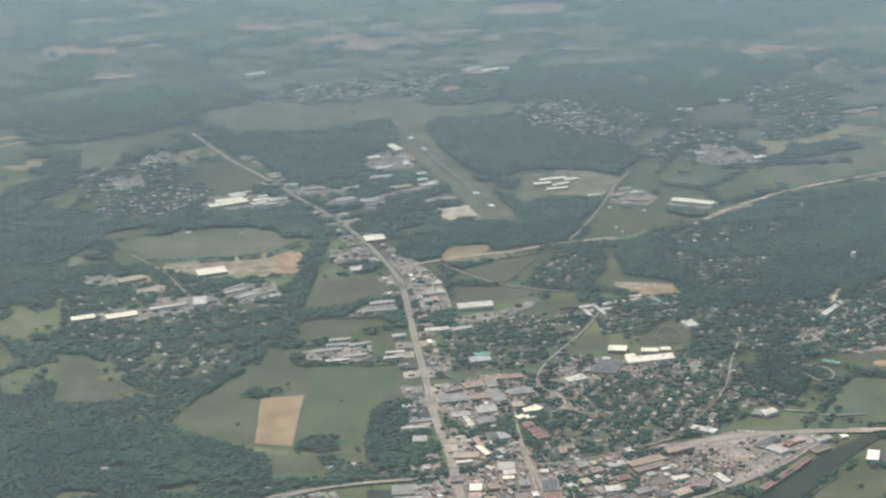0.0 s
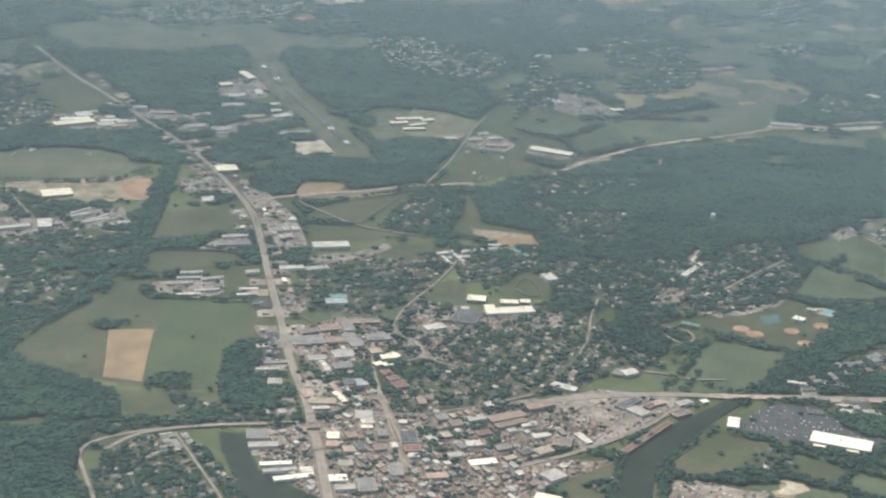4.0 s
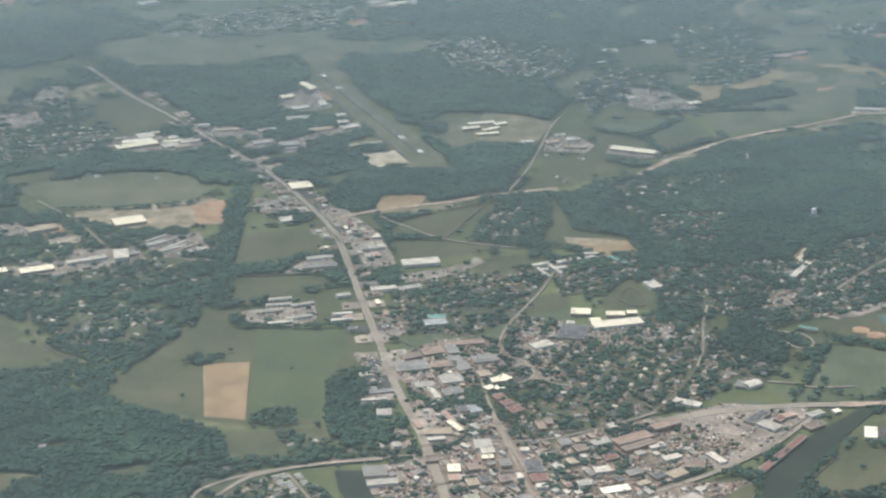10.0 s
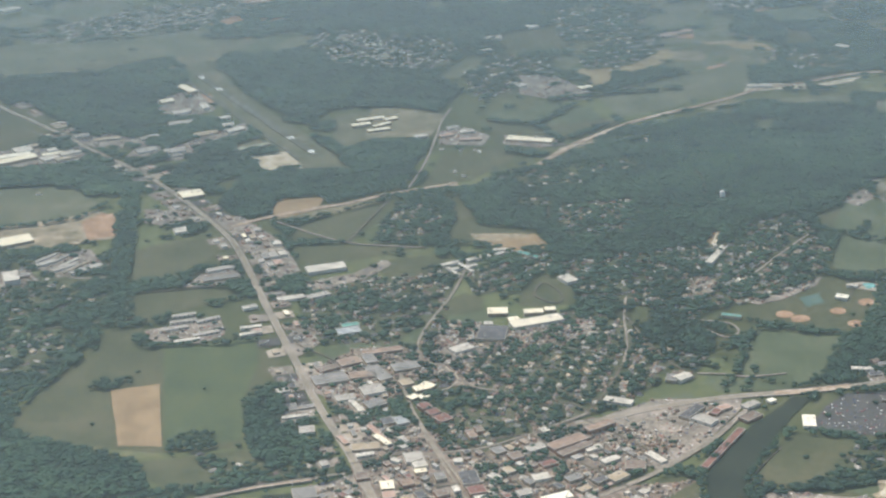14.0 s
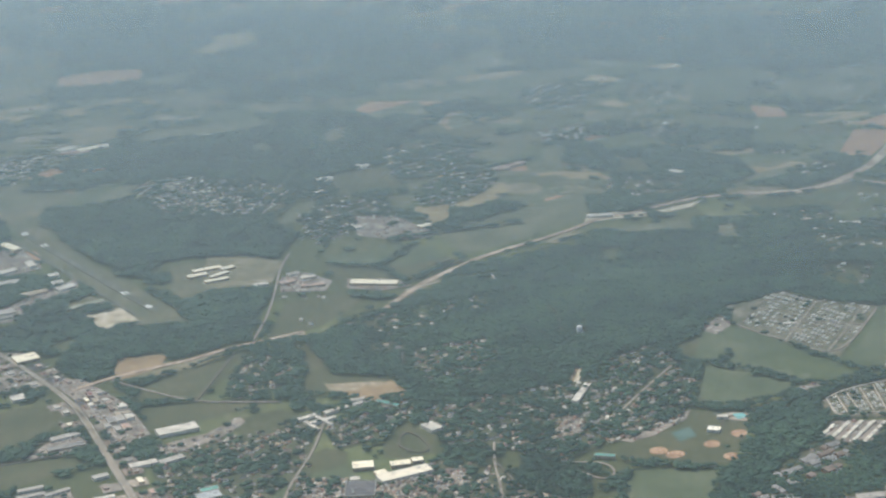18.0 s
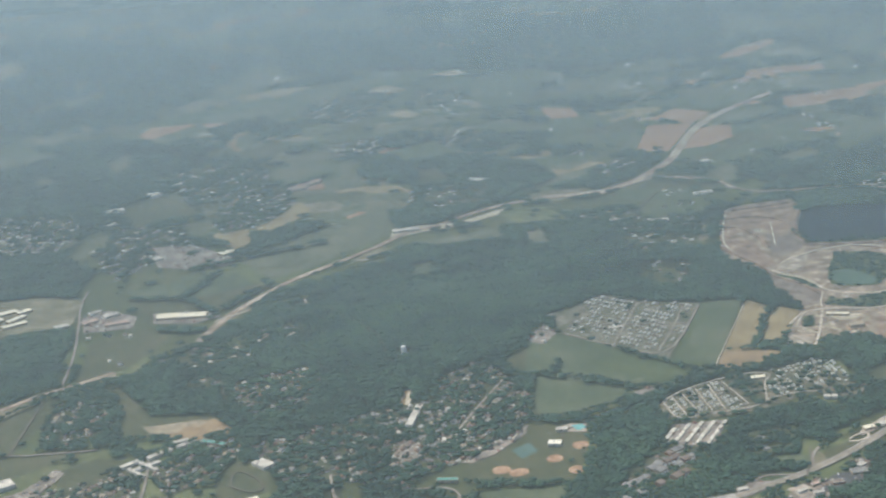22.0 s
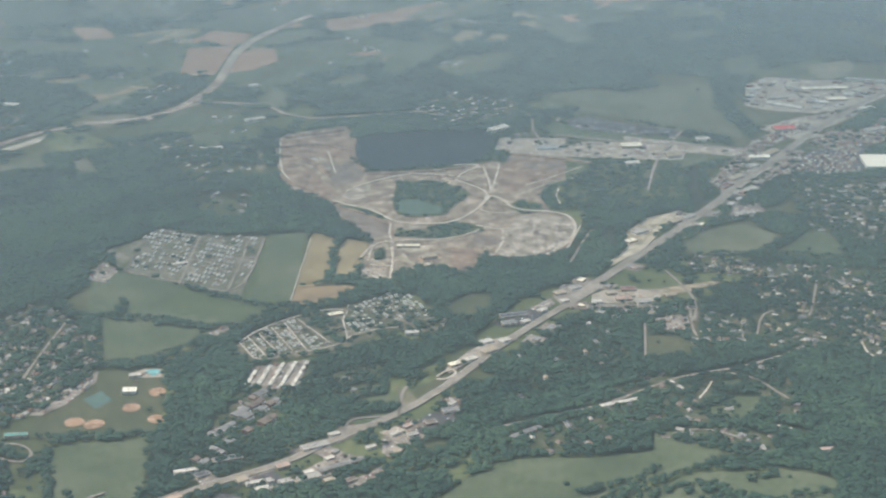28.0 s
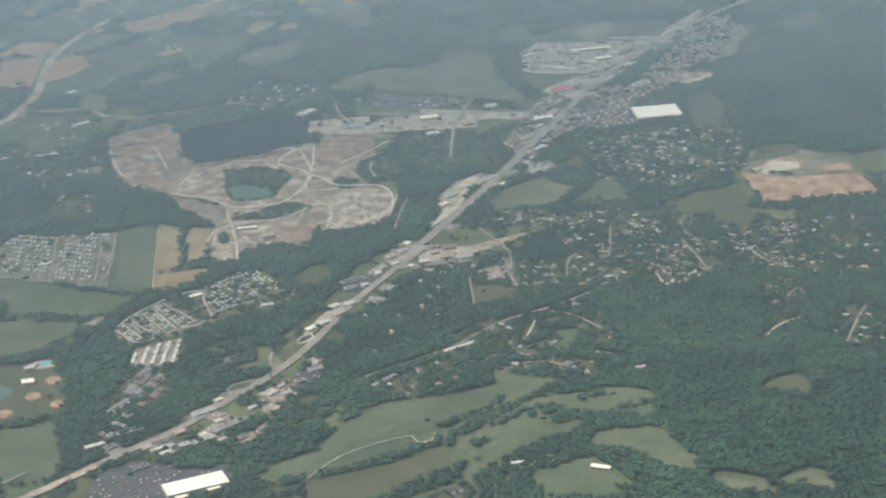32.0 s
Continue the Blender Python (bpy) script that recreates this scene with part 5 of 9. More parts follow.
field('drydirt', [(1437, 3418), (1442, 3409), (1415, 3361), (1406, 3362)])
field('lawn', [(1573, 3365), (1750, 3283), (1860, 3252), (1814, 3211), (1618, 3282), (1538, 3311)])
field('lawn', [(1547, 3262), (1616, 3278), (1688, 3197), (1659, 3117), (1567, 3111), (1472, 3063), (1409, 3040), (1363, 3073), (1445, 3134), (1502, 3165)])
field('lawn', [(1176, 3318), (1271, 3305), (1337, 3232), (1317, 3176), (1205, 3211), (1143, 3278)])
field('pasture', [(1632, 3080), (1737, 2976), (1650, 2864), (1542, 2943), (1553, 3008)])
field('lawn', [(2142, 3410), (2227, 3424), (2322, 3409), (2376, 3366), (2412, 3318), (2367, 3320), (2304, 3356), (2236, 3367), (2171, 3362)])
field('lawn', [(2340, 3312), (2409, 3310), (2441, 3334), (2485, 3249), (2490, 3191), (2438, 3187), (2374, 3218), (2336, 3259)])
field('lawn', [(2379, 3164), (2417, 3183), (2470, 3164), (2445, 3130), (2390, 3119)])
field('lawn', [(2020, 3419), (2137, 3408), (2207, 3348), (2264, 3230), (2232, 3216)])
field('lawn', [(2256, 3165), (2307, 3140), (2365, 3035), (2327, 2976), (2312, 2914), (2253, 2872), (2233, 2937), (2243, 3048), (2214, 3109)])
field('lawn', [(2014, 3350), (2130, 3336), (2209, 3302), (2285, 3245), (2239, 3212), (2141, 3254), (2053, 3259), (1966, 3262), (1904, 3235), (1880, 3265)])
field('lawn', [(1962, 3080), (2043, 3105), (2161, 3095), (2160, 3033), (2120, 3005), (2087, 2925)])
field('hay', [(2279, 2821), (2313, 2745), (2332, 2699), (2302, 2690), (2247, 2771)])
field('hay', [(2369, 2681), (2420, 2659), (2435, 2594), (2392, 2607)])
field('meadow', [(2738, 3016), (2788, 2987), (2740, 2917), (2688, 2902), (2699, 2960)])
field('meadow', [(3062, 3287), (3156, 3305), (3164, 3265), (3094, 3221), (3028, 3234)])
field('pasture', [(2321, 3551), (2389, 3586), (2461, 3558), (2503, 3498), (2480, 3443), (2418, 3427), (2319, 3457), (2268, 3470), (2279, 3517)])
field('lawn', [(2536, 3585), (2623, 3637), (2676, 3632), (2608, 3567), (2554, 3551)])
field('lawn', [(2507, 3652), (2556, 3624), (2514, 3588), (2483, 3609)])
field('pasture', [(2689, 4044), (2778, 3997), (2775, 3954), (2710, 3903), (2607, 3946)])
field('lawn', [(2649, 3741), (2705, 3726), (2697, 3699), (2641, 3705)])
field('lawn', [(3111, 3760), (3181, 3752), (3178, 3708), (3105, 3660), (3047, 3663)])
field('hay', [(3838, 5681), (4112, 5666), (4245, 5614), (4171, 5435), (4030, 5177), (3929, 5186), (3843, 5359), (3758, 5539)])
field('dirt', [(4378, 4836), (4550, 4783), (4487, 4728), (4366, 4778)])
field('hay', [(3151, 4453), (3303, 4529), (3419, 4495), (3441, 4359), (3291, 4313), (3165, 4380)])
field('lawn', [(3351, 4267), (3512, 4348), (3574, 4340), (3505, 4189), (3444, 4155)])
field('hay', [(3609, 5708), (3746, 5761), (3838, 5725), (3790, 5637), (3646, 5635)])
field('pasture', [(4005, 5035), (4120, 4952), (4094, 4902), (4005, 4936)])
field('lawn', [(3663, 4897), (3744, 4837), (3659, 4796), (3616, 4834)])
field('hay', [(4579, 5490), (4757, 5529), (4875, 5506), (4796, 5444), (4626, 5428)])
field('clay', [(1368, 4369), (1361, 4356), (1348, 4351), (1334, 4353), (1324, 4362), (1324, 4376), (1331, 4388), (1344, 4393), (1358, 4391), (1367, 4383)])
field('clay', [(1403, 4336), (1395, 4324), (1381, 4319), (1364, 4321), (1354, 4330), (1353, 4344), (1361, 4356), (1375, 4361), (1392, 4358), (1402, 4350)])
field('clay', [(1503, 4367), (1495, 4354), (1483, 4349), (1469, 4351), (1461, 4359), (1461, 4373), (1469, 4385), (1480, 4390), (1494, 4389), (1502, 4380)])
field('clay', [(1588, 4407), (1579, 4394), (1568, 4389), (1553, 4391), (1546, 4399), (1545, 4413), (1554, 4426), (1565, 4431), (1580, 4429), (1588, 4421)])
field('clay', [(1520, 4288), (1513, 4275), (1502, 4270), (1491, 4272), (1483, 4280), (1484, 4293), (1491, 4306), (1502, 4311), (1514, 4310), (1521, 4302)])
field('lawn', [(1490, 4368), (1488, 4365), (1483, 4362), (1477, 4363), (1474, 4367), (1473, 4371), (1476, 4374), (1481, 4377), (1486, 4376), (1490, 4372)])
field('lawn', [(1575, 4409), (1573, 4406), (1567, 4403), (1562, 4404), (1558, 4408), (1558, 4411), (1560, 4414), (1566, 4417), (1571, 4416), (1575, 4412)])
field('pasture', [(820, 3563), (888, 3594), (938, 3566), (919, 3423), (892, 3336), (818, 3334), (794, 3448)])
field('pasture', [(1066, 3554), (1131, 3659), (1203, 3747), (1282, 3693), (1255, 3602), (1205, 3528), (1111, 3497)])
field('lawn', [(119, 4269), (234, 4369), (341, 4363), (328, 4292), (210, 4251)])
field('dirt', [(2889, 4268), (2983, 4244), (3076, 4218), (3073, 4200), (2966, 4204), (2875, 4220)])
field('quarrydirt', [(3051, 4569), (3131, 4651), (3178, 4646), (3234, 4634), (3170, 4589), (3092, 4535), (3049, 4532)])
field('lightdirt', [(2928, 4481), (3002, 4511), (3104, 4537), (3061, 4506), (2953, 4465)])
field('lawn', [(1828, 4027), (1863, 4051), (1928, 4016), (1925, 3997), (1884, 3984), (1848, 3996)])
field('pasture', [(2020, 4073), (2065, 4105), (2152, 4127), (2184, 4124), (2149, 4098), (2076, 4065), (2021, 4042)])
field('lawn', [(1920, 4132), (1991, 4119), (2020, 4073), (1990, 4052), (1929, 4095)])
field('drydirt', [(1988, 4054), (2041, 4117), (2043, 4084), (2031, 4049), (1993, 4035)])
field('pasture', [(1916, 3857), (1961, 3862), (1970, 3834), (1916, 3820)])
field('lawn', [(1623, 3631), (1809, 3621), (1965, 3643), (2140, 3598), (2034, 3453), (1926, 3467), (1807, 3493), (1684, 3534), (1605, 3578)])
field('pasture', [(1674, 3517), (1796, 3477), (2012, 3423), (1917, 3294), (1756, 3339), (1622, 3374), (1577, 3384), (1617, 3460)])
field('lawn', [(1489, 3549), (1623, 3490), (1566, 3391), (1443, 3470)])
field('pasture', [(1370, 3626), (1484, 3564), (1436, 3486), (1355, 3504), (1313, 3533)])
field('lawn', [(1388, 3648), (1643, 3522), (1636, 3498), (1494, 3569), (1384, 3628)])
field('pasture', [(1159, 3715), (1224, 3732), (1319, 3678), (1253, 3574), (1209, 3537), (1135, 3535), (1057, 3511)])
field('lawn', [(1313, 3485), (1423, 3447), (1453, 3432), (1411, 3356), (1349, 3382), (1282, 3418), (1262, 3449)])
field('lawn', [(1466, 3428), (1550, 3381), (1535, 3354), (1480, 3371), (1422, 3354)])
field('pasture', [(1080, 3471), (1244, 3461), (1262, 3436), (1224, 3399), (1133, 3411), (1086, 3435)])
field('lawn', [(1565, 3354), (1693, 3324), (1893, 3262), (1877, 3240), (1725, 3274), (1613, 3279), (1537, 3300)])
field('meadow', [(1517, 3289), (1601, 3262), (1721, 3250), (1860, 3217), (1778, 3106), (1644, 3176), (1542, 3172), (1412, 3141), (1397, 3174)])
field('lawn', [(1387, 3158), (1533, 3159), (1633, 3159), (1766, 3090), (1662, 2949), (1377, 3141)])
field('lightdirt', [(1321, 3500), (1357, 3481), (1370, 3453), (1341, 3434), (1298, 3424), (1293, 3441), (1318, 3470)])
field('lawn', [(2952, 6458), (3173, 6566), (3472, 6595), (3399, 6513), (3115, 6433), (2941, 6364)])
field('lawn', [(3432, 6390), (3601, 6534), (3850, 6678), (3882, 6545), (3593, 6346), (3418, 6263)])
field('hay', [(3587, 6303), (3770, 6388), (3915, 6312), (3782, 6135), (3615, 6139)])
field('lawn', [(2447, 6259), (2615, 6272), (2841, 6159), (2799, 6053), (2557, 6166)])
field('lawn', [(2613, 7092), (2910, 6982), (2863, 6832), (2581, 6980)])
field('meadow', [(2218, 5459), (2312, 5515), (2362, 5443), (2315, 5331), (2248, 5339)])
field('lawn', [(2510, 6078), (2639, 6096), (2728, 5968), (2621, 5854), (2469, 5897)])
field('hay', [(3660, 5834), (3916, 5790), (4031, 5602), (4288, 5604), (4098, 5369), (4039, 5252), (3983, 5153), (3793, 5468), (3693, 5636)])
field('pasture', [(4183, 5837), (4336, 5656), (4274, 5589), (4106, 5689)])
field('lawn', [(4540, 5820), (4684, 5796), (4538, 5672), (4432, 5717)])
field('drydirt', [(4698, 5582), (4899, 5557), (4803, 5438), (4637, 5438)])
field('hay', [(4309, 6608), (4455, 6515), (4333, 6365), (4197, 6430)])
field('lawn', [(4582, 6203), (4769, 6128), (4717, 6042), (4522, 6104)])
field('lawn', [(4724, 5256), (4977, 5332), (5034, 5228), (4886, 5098), (4668, 5102)])
wood(.9, [(4319, 5624), (4373, 5625), (4146, 5326), (4054, 5112), (3953, 5044), (4039, 5252), (4187, 5466)])
wood(.9, [(4631, 5741), (4905, 5760), (5130, 5779), (5079, 5715), (4794, 5649), (4543, 5620)])
field('lawn', [(186, 4337), (244, 4394), (373, 4397), (480, 4501), (489, 4452), (446, 4364), (385, 4361), (264, 4353)])
field('lawn', [(514, 4521), (607, 4526), (581, 4399), (517, 4360), (485, 4398)])
field('pasture', [(495, 4507), (609, 4545), (619, 4613), (573, 4655), (525, 4619)])
field('dirt', [(-804, 5349), (-596, 5397), (-393, 5447), (-355, 5370), (-354, 5228), (-543, 5180), (-626, 5213), (-795, 5278)])
field('clay', [(-455, 5381), (-393, 5447), (-351, 5369), (-347, 5246), (-426, 5227)])
field('ploughed', [(94, 5357), (120, 5463), (256, 5457), (222, 5352), (121, 5301)])
field('lawn', [(-698, 4660), (-630, 4702), (-517, 4603), (-452, 4607), (-478, 4500), (-569, 4428), (-659, 4368)])
field('meadow', [(-870, 5142), (-779, 5183), (-661, 5144), (-529, 4959), (-387, 4951), (-379, 5038), (-340, 5053), (-343, 4948), (-473, 4871), (-603, 4804), (-823, 4849)])
field('lawn', [(1702, 5063), (1825, 5099), (1925, 4949), (2055, 4710), (1966, 4683), (1850, 4690), (1769, 4615), (1572, 4584), (1545, 4639), (1643, 4861), (1605, 4849)])
field('lawn', [(1698, 5053), (1823, 5094), (1913, 4954), (1848, 4914), (1750, 4860), (1679, 4889), (1605, 4849)])
field('darkgrass', [(1749, 4849), (1856, 4910), (1920, 4940), (2053, 4717), (1971, 4693), (1870, 4665), (1791, 4771)])
field('lawn', [(1647, 4859), (1694, 4841), (1787, 4761), (1850, 4700), (1770, 4618), (1671, 4602), (1574, 4587), (1548, 4641)])
field('tan', [(2162, 4803), (2384, 5096), (2401, 5105), (2425, 5020), (2311, 4865), (2252, 4785)])
field('tan', [(2262, 4794), (2411, 4985), (2445, 5011), (2481, 4957), (2361, 4819), (2316, 4769)])
field('ploughed', [(2141, 4779), (2221, 4762), (2282, 4711), (2258, 4687), (2192, 4697), (2105, 4703)])
field('lawn', [(2026, 4793), (2292, 5153), (2387, 5120), (2096, 4713)])
field('lightdirt', [(35, 5872), (152, 5897), (203, 5747), (79, 5718)])
field('drydirt', [(455, 6284), (603, 6234), (686, 6163), (623, 5966), (505, 5958), (408, 5975)])
field('lawn', [(821, 6179), (958, 6156), (1023, 6204), (1173, 6147), (1191, 6016), (1042, 5990), (834, 6075)])
field('lawn', [(1909, 3685), (2058, 3684), (2159, 3564), (2273, 3526), (2365, 3623), (2454, 3543), (2431, 3464), (2315, 3434), (2158, 3450), (2021, 3485), (1858, 3524), (1753, 3569), (1793, 3630)])
field('lawn', [(2585, 3704), (2665, 3628), (2637, 3582), (2536, 3558), (2505, 3603)])
field('lawn', [(2179, 3426), (2326, 3395), (2419, 3317), (2481, 3194), (2430, 3123), (2380, 3160), (2314, 3268), (2219, 3332), (2158, 3376)])
hedge([(1373, 3681), (1658, 3535), (1799, 3481), (2019, 3433)])
hedge([(1436, 3470), (1563, 3382), (1615, 3362), (1751, 3332), (1909, 3283)])
hedge([(1303, 3526), (1432, 3473)])
hedge([(1487, 3562), (1439, 3473)])
hedge([(1641, 3506), (1569, 3384)])
hedge([(1540, 3285), (1709, 3270), (1871, 3233)])
hedge([(1589, 3581), (1663, 3549), (1763, 3495), (1868, 3448), (1969, 3433), (2090, 3428)])
hedge([(1581, 3392), (1650, 3367), (1737, 3321)])
hedge([(1768, 3346), (1848, 3326), (1988, 3298)])
hedge([(1333, 3650), (1430, 3603), (1530, 3550), (1630, 3497)])
hedge([(1428, 3466), (1489, 3420), (1566, 3389)])
hedge([(1295, 3580), (1246, 3548), (1227, 3535)])
hedge([(1325, 3636), (1301, 3575), (1269, 3503)])
hedge([(1538, 3295), (1639, 3255), (1697, 3209)])
hedge([(1410, 3333), (1459, 3402), (1507, 3407)])
hedge([(2131, 3394), (2200, 3395), (2263, 3379), (2290, 3334), (2293, 3279)])
hedge([(2230, 3352), (2273, 3323), (2288, 3266), (2314, 3205)])
hedge([(2350, 3323), (2389, 3297), (2408, 3300)])
hedge([(2375, 3204), (2425, 3175), (2443, 3146)])
hedge([(2053, 3484), (2117, 3472), (2193, 3463), (2247, 3482)])
hedge([(1654, 4810), (1757, 4760), (1819, 4662)])
hedge([(1621, 4841), (1659, 4820), (1727, 4895)])
hedge([(1895, 4932), (2024, 4693)])
hedge([(1241, 4345), (1456, 4225)])
hedge([(1090, 3971), (1147, 4070), (1248, 4297)])
hedge([(1142, 3972), (1186, 4073)])
hedge([(2235, 4771), (2396, 4991)])
hedge([(-261, 4445), (-107, 4444), (84, 4442)])
hedge([(-162, 3685), (-86, 3680), (-24, 3709)])
hedge([(819, 6069), (963, 5996), (1116, 6176)])
hedge([(963, 5996), (1019, 5828), (1244, 5994)])
hedge([(-849, 5368), (-676, 5356), (-475, 5395), (-400, 5509)])
hedge([(-1085, 5700), (-915, 5765), (-603, 5741), (-469, 5672)])
hedge([(-317, 5572), (-334, 5263), (-329, 4935), (-362, 4640), (-441, 4408), (-531, 4224), (-571, 4076)])
hedge([(-299, 5572), (-309, 5262), (-305, 4935), (-336, 4680), (-416, 4446), (-505, 4242), (-552, 4040)])
hedge([(-335, 5573), (-351, 5263), (-349, 4980), (-387, 4660), (-470, 4408), (-549, 4205), (-585, 4075)])
hedge([(-317, 5572), (-390, 5796), (-488, 5854), (-606, 5769), (-848, 5799)])
hedge([(-230, 4899), (-285, 4804), (-301, 4639)])
hedge([(1722, 4746), (1805, 4678), (1914, 4627)])
hedge([(3153, 4373), (3323, 4282), (3469, 4134)])
hedge([(3323, 4282), (3454, 4340), (3563, 4362)])
hedge([(3583, 4317), (3445, 4081), (3499, 4012)])
hedge([(3100, 4403), (2964, 4382)])
hedge([(4300, 5600), (4088, 5342), (4003, 5093)])
hedge([(2895, 6689), (2718, 6329), (2904, 6146)])
hedge([(2318, 2939), (2365, 3058), (2455, 3157)])
hedge([(950, 6970), (1259, 7068), (1432, 7086)])
hedge([(1214, 6858), (1517, 6915), (1732, 7006)])
hedge([(1043, 6240), (1276, 6270), (1534, 6297)])
hedge([(-368, 4229), (-344, 4269), (-303, 4262), (-311, 4230), (-355, 4222), (-336, 4246)])
hedge([(-291, 4246), (-261, 4286)])
hedge([(-174, 3868), (-153, 3924), (-113, 3947), (-86, 3933), (-85, 3882), (-118, 3864), (-148, 3883), (-137, 3911), (-101, 3905)])
road(21, 'main', [(221, 3803), (155, 4091), (128, 4278), (99, 4442), (48, 4739), (13, 4977), (-25, 5163)])
road(17, 'main', [(19, 4935), (13, 4977), (-25, 5163), (-94, 5350), (-174, 5544), (-299, 5795), (-469, 6043), (-539, 6164), (-655, 6332), (-772, 6477), (-901, 6679), (-968, 6784)])
road(25, 'concrete', [(914, 5606), (1051, 5780), (1174, 5885), (1281, 5978), (1431, 6056), (1563, 6119), (1682, 6189), (1763, 6254), (1885, 6267), (2032, 6338), (2166, 6369), (2328, 6360)])
road(40, 'concrete', [(2300, 6362), (2328, 6360), (2475, 6315), (2617, 6345), (2765, 6449), (2863, 6526), (2991, 6687), (3133, 6872), (3332, 7031), (3639, 7181)])
road(22, 'concrete', [(-22, 5260), (78, 5318), (220, 5362), (334, 5396), (421, 5441), (526, 5465), (650, 5502)])
road(7, 'side', [(87, 5298), (181, 5185), (296, 5065), (409, 5026), (505, 4991)])
road(6, 'side', [(296, 5074), (365, 5230), (437, 5394)])
road(8, 'side', [(501, 5481), (541, 5588), (583, 5725), (631, 5925), (669, 6101), (715, 6220)])
road(6, 'side', [(847, 5027), (874, 5163), (890, 5261)])
road(12, 'side', [(-222, 3521), (-168, 3608), (-96, 3643), (-9, 3673), (104, 3696), (205, 3709)])
road(7, 'side', [(422, 4259), (418, 4348), (460, 4477), (526, 4611), (571, 4731), (611, 4876)])
road(7, 'side', [(415, 4259), (471, 4223), (519, 4088), (600, 4055)])
road(8, 'side', [(366, 4259), (367, 4057), (401, 3839), (444, 3639), (476, 3526)])
road(7, 'side', [(-601, 4937), (-685, 5074), (-782, 5267), (-931, 5445)])
road(7, 'side', [(-571, 5073), (-457, 4936), (-345, 4935)])
road(6, 'side', [(-301, 4891), (-167, 4898), (7, 4941)])
road(6, 'side', [(-332, 4805), (-67, 4815)])
road(6, 'side', [(-805, 4564), (-770, 4410), (-664, 4260), (-556, 4205), (-508, 4260)])
road(6, 'side', [(-704, 4409), (-613, 4582), (-451, 4620), (-241, 4639)])
road(6, 'side', [(245, 4260), (188, 4331), (129, 4405)])
road(24, 'main', [(733, 3863), (796, 3871), (911, 3912), (1021, 3932), (1128, 3942), (1233, 3939), (1343, 3944), (1486, 3955), (1624, 3950), (1794, 3993), (1956, 4013), (2140, 4081), (2364, 4195), (2530, 4262), (2814, 4364)])
road(29, 'main', [(2669, 4320), (2930, 4433), (3312, 4593), (3699, 4774), (4133, 4974), (4650, 5171), (5021, 5251), (5276, 5297), (5746, 5341)])
road(14, 'side', [(1142, 3891), (1092, 3834), (1029, 3752), (956, 3683), (864, 3608), (792, 3562), (724, 3522)])
road(7, 'side', [(977, 4543), (948, 4427), (930, 4271), (898, 4165)])
road(6, 'side', [(898, 4165), (878, 4118), (813, 3986), (768, 3919), (708, 3862), (666, 3845)])
road(7, 'side', [(1556, 4855), (1481, 4777), (1395, 4688), (1335, 4622)])
road(6, 'side', [(1542, 4457), (1558, 4503), (1618, 4518), (1701, 4558), (1754, 4569)])
road(4.2, 'side', [(1517, 3305), (1569, 3386), (1634, 3478), (1675, 3529)])
road(2.2, 'track', [(1675, 3529), (1790, 3562), (1914, 3539), (1978, 3506)])
road(2.2, 'track', [(1978, 3506), (1961, 3467), (1992, 3451), (2023, 3474)])
road(3.6, 'side', [(1581, 3141), (1491, 3064), (1399, 3034)])
road(3.6, 'side', [(1581, 3141), (1634, 3126), (1632, 3054)])
road(4, 'side', [(1150, 3675), (1092, 3609), (1037, 3519)])
road(4, 'side', [(1019, 3457), (1014, 3388), (1008, 3317)])
road(7, 'side', [(1126, 4054), (1171, 4035), (1261, 4041)])
road(7, 'side', [(1056, 4076), (1128, 4059)])
road(3, 'track', [(476, 4211), (506, 4145), (471, 4086), (435, 4084)])
road(6, 'side', [(1948, 4000), (2002, 4073), (2031, 4130)])
road(12, 'side', [(2874, 6130), (2942, 6001), (3049, 5934), (3207, 5912), (3325, 5859)])
road(12, 'concrete', [(2718, 6368), (2820, 6289), (2891, 6195), (2888, 6119)])
road(7, 'side', [(3010, 4346), (2949, 4150), (2846, 4047)])
road(6, 'side', [(3501, 5002), (3368, 4849), (3584, 5071), (3715, 5143)])
road(12, 'side', [(3481, 5436), (3624, 5251), (3808, 5090), (3909, 4945)])
road(8, 'side', [(2838, 4529), (2967, 4640), (3040, 4693)])
road(8, 'side', [(3265, 7478), (3061, 7310)])
road(5, 'side', [(749, 4605), (765, 4663), (785, 4681), (806, 4652), (821, 4590), (815, 4553), (791, 4546), (768, 4566), (749, 4605)])
road(5, 'side', [(1827, 5094), (1973, 5293), (2024, 5288)])
road(7, 'side', [(1824, 5086), (1925, 4927), (2006, 4808), (2259, 5136)])
road(7, 'side', [(1930, 5136), (2051, 5068), (2165, 5020)])
road(7, 'side', [(1904, 4951), (2033, 5127), (2120, 5245)])
road(7, 'side', [(1995, 4861), (2127, 5024), (2216, 5150)])
road(2.5, 'track', [(2087, 4706), (2369, 5074)])
road(5, 'side', [(2038, 4610), (2020, 4405)])
road(6, 'side', [(988, 5109), (1062, 5122), (1130, 5094), (1095, 5041), (1022, 4965), (972, 4952)])
road(6, 'side', [(1340, 5526), (1353, 5398), (1351, 5261), (1323, 5144)])
road(7, 'side', [(384, 3930), (411, 3751), (442, 3584), (456, 3492)])
road(7, 'side', [(373, 3774), (502, 3771), (609, 3823), (691, 3867), (769, 3912)])
road(6, 'side', [(623, 3837), (689, 3707), (777, 3582), (815, 3490)])
road(6, 'side', [(752, 3882), (825, 3777), (899, 3658)])
road(6, 'side', [(502, 3771), (557, 3638), (597, 3504)])
road(6, 'side', [(218, 3752), (321, 3781), (380, 3780)])
road(6, 'side', [(243, 3559), (343, 3612), (444, 3625)])
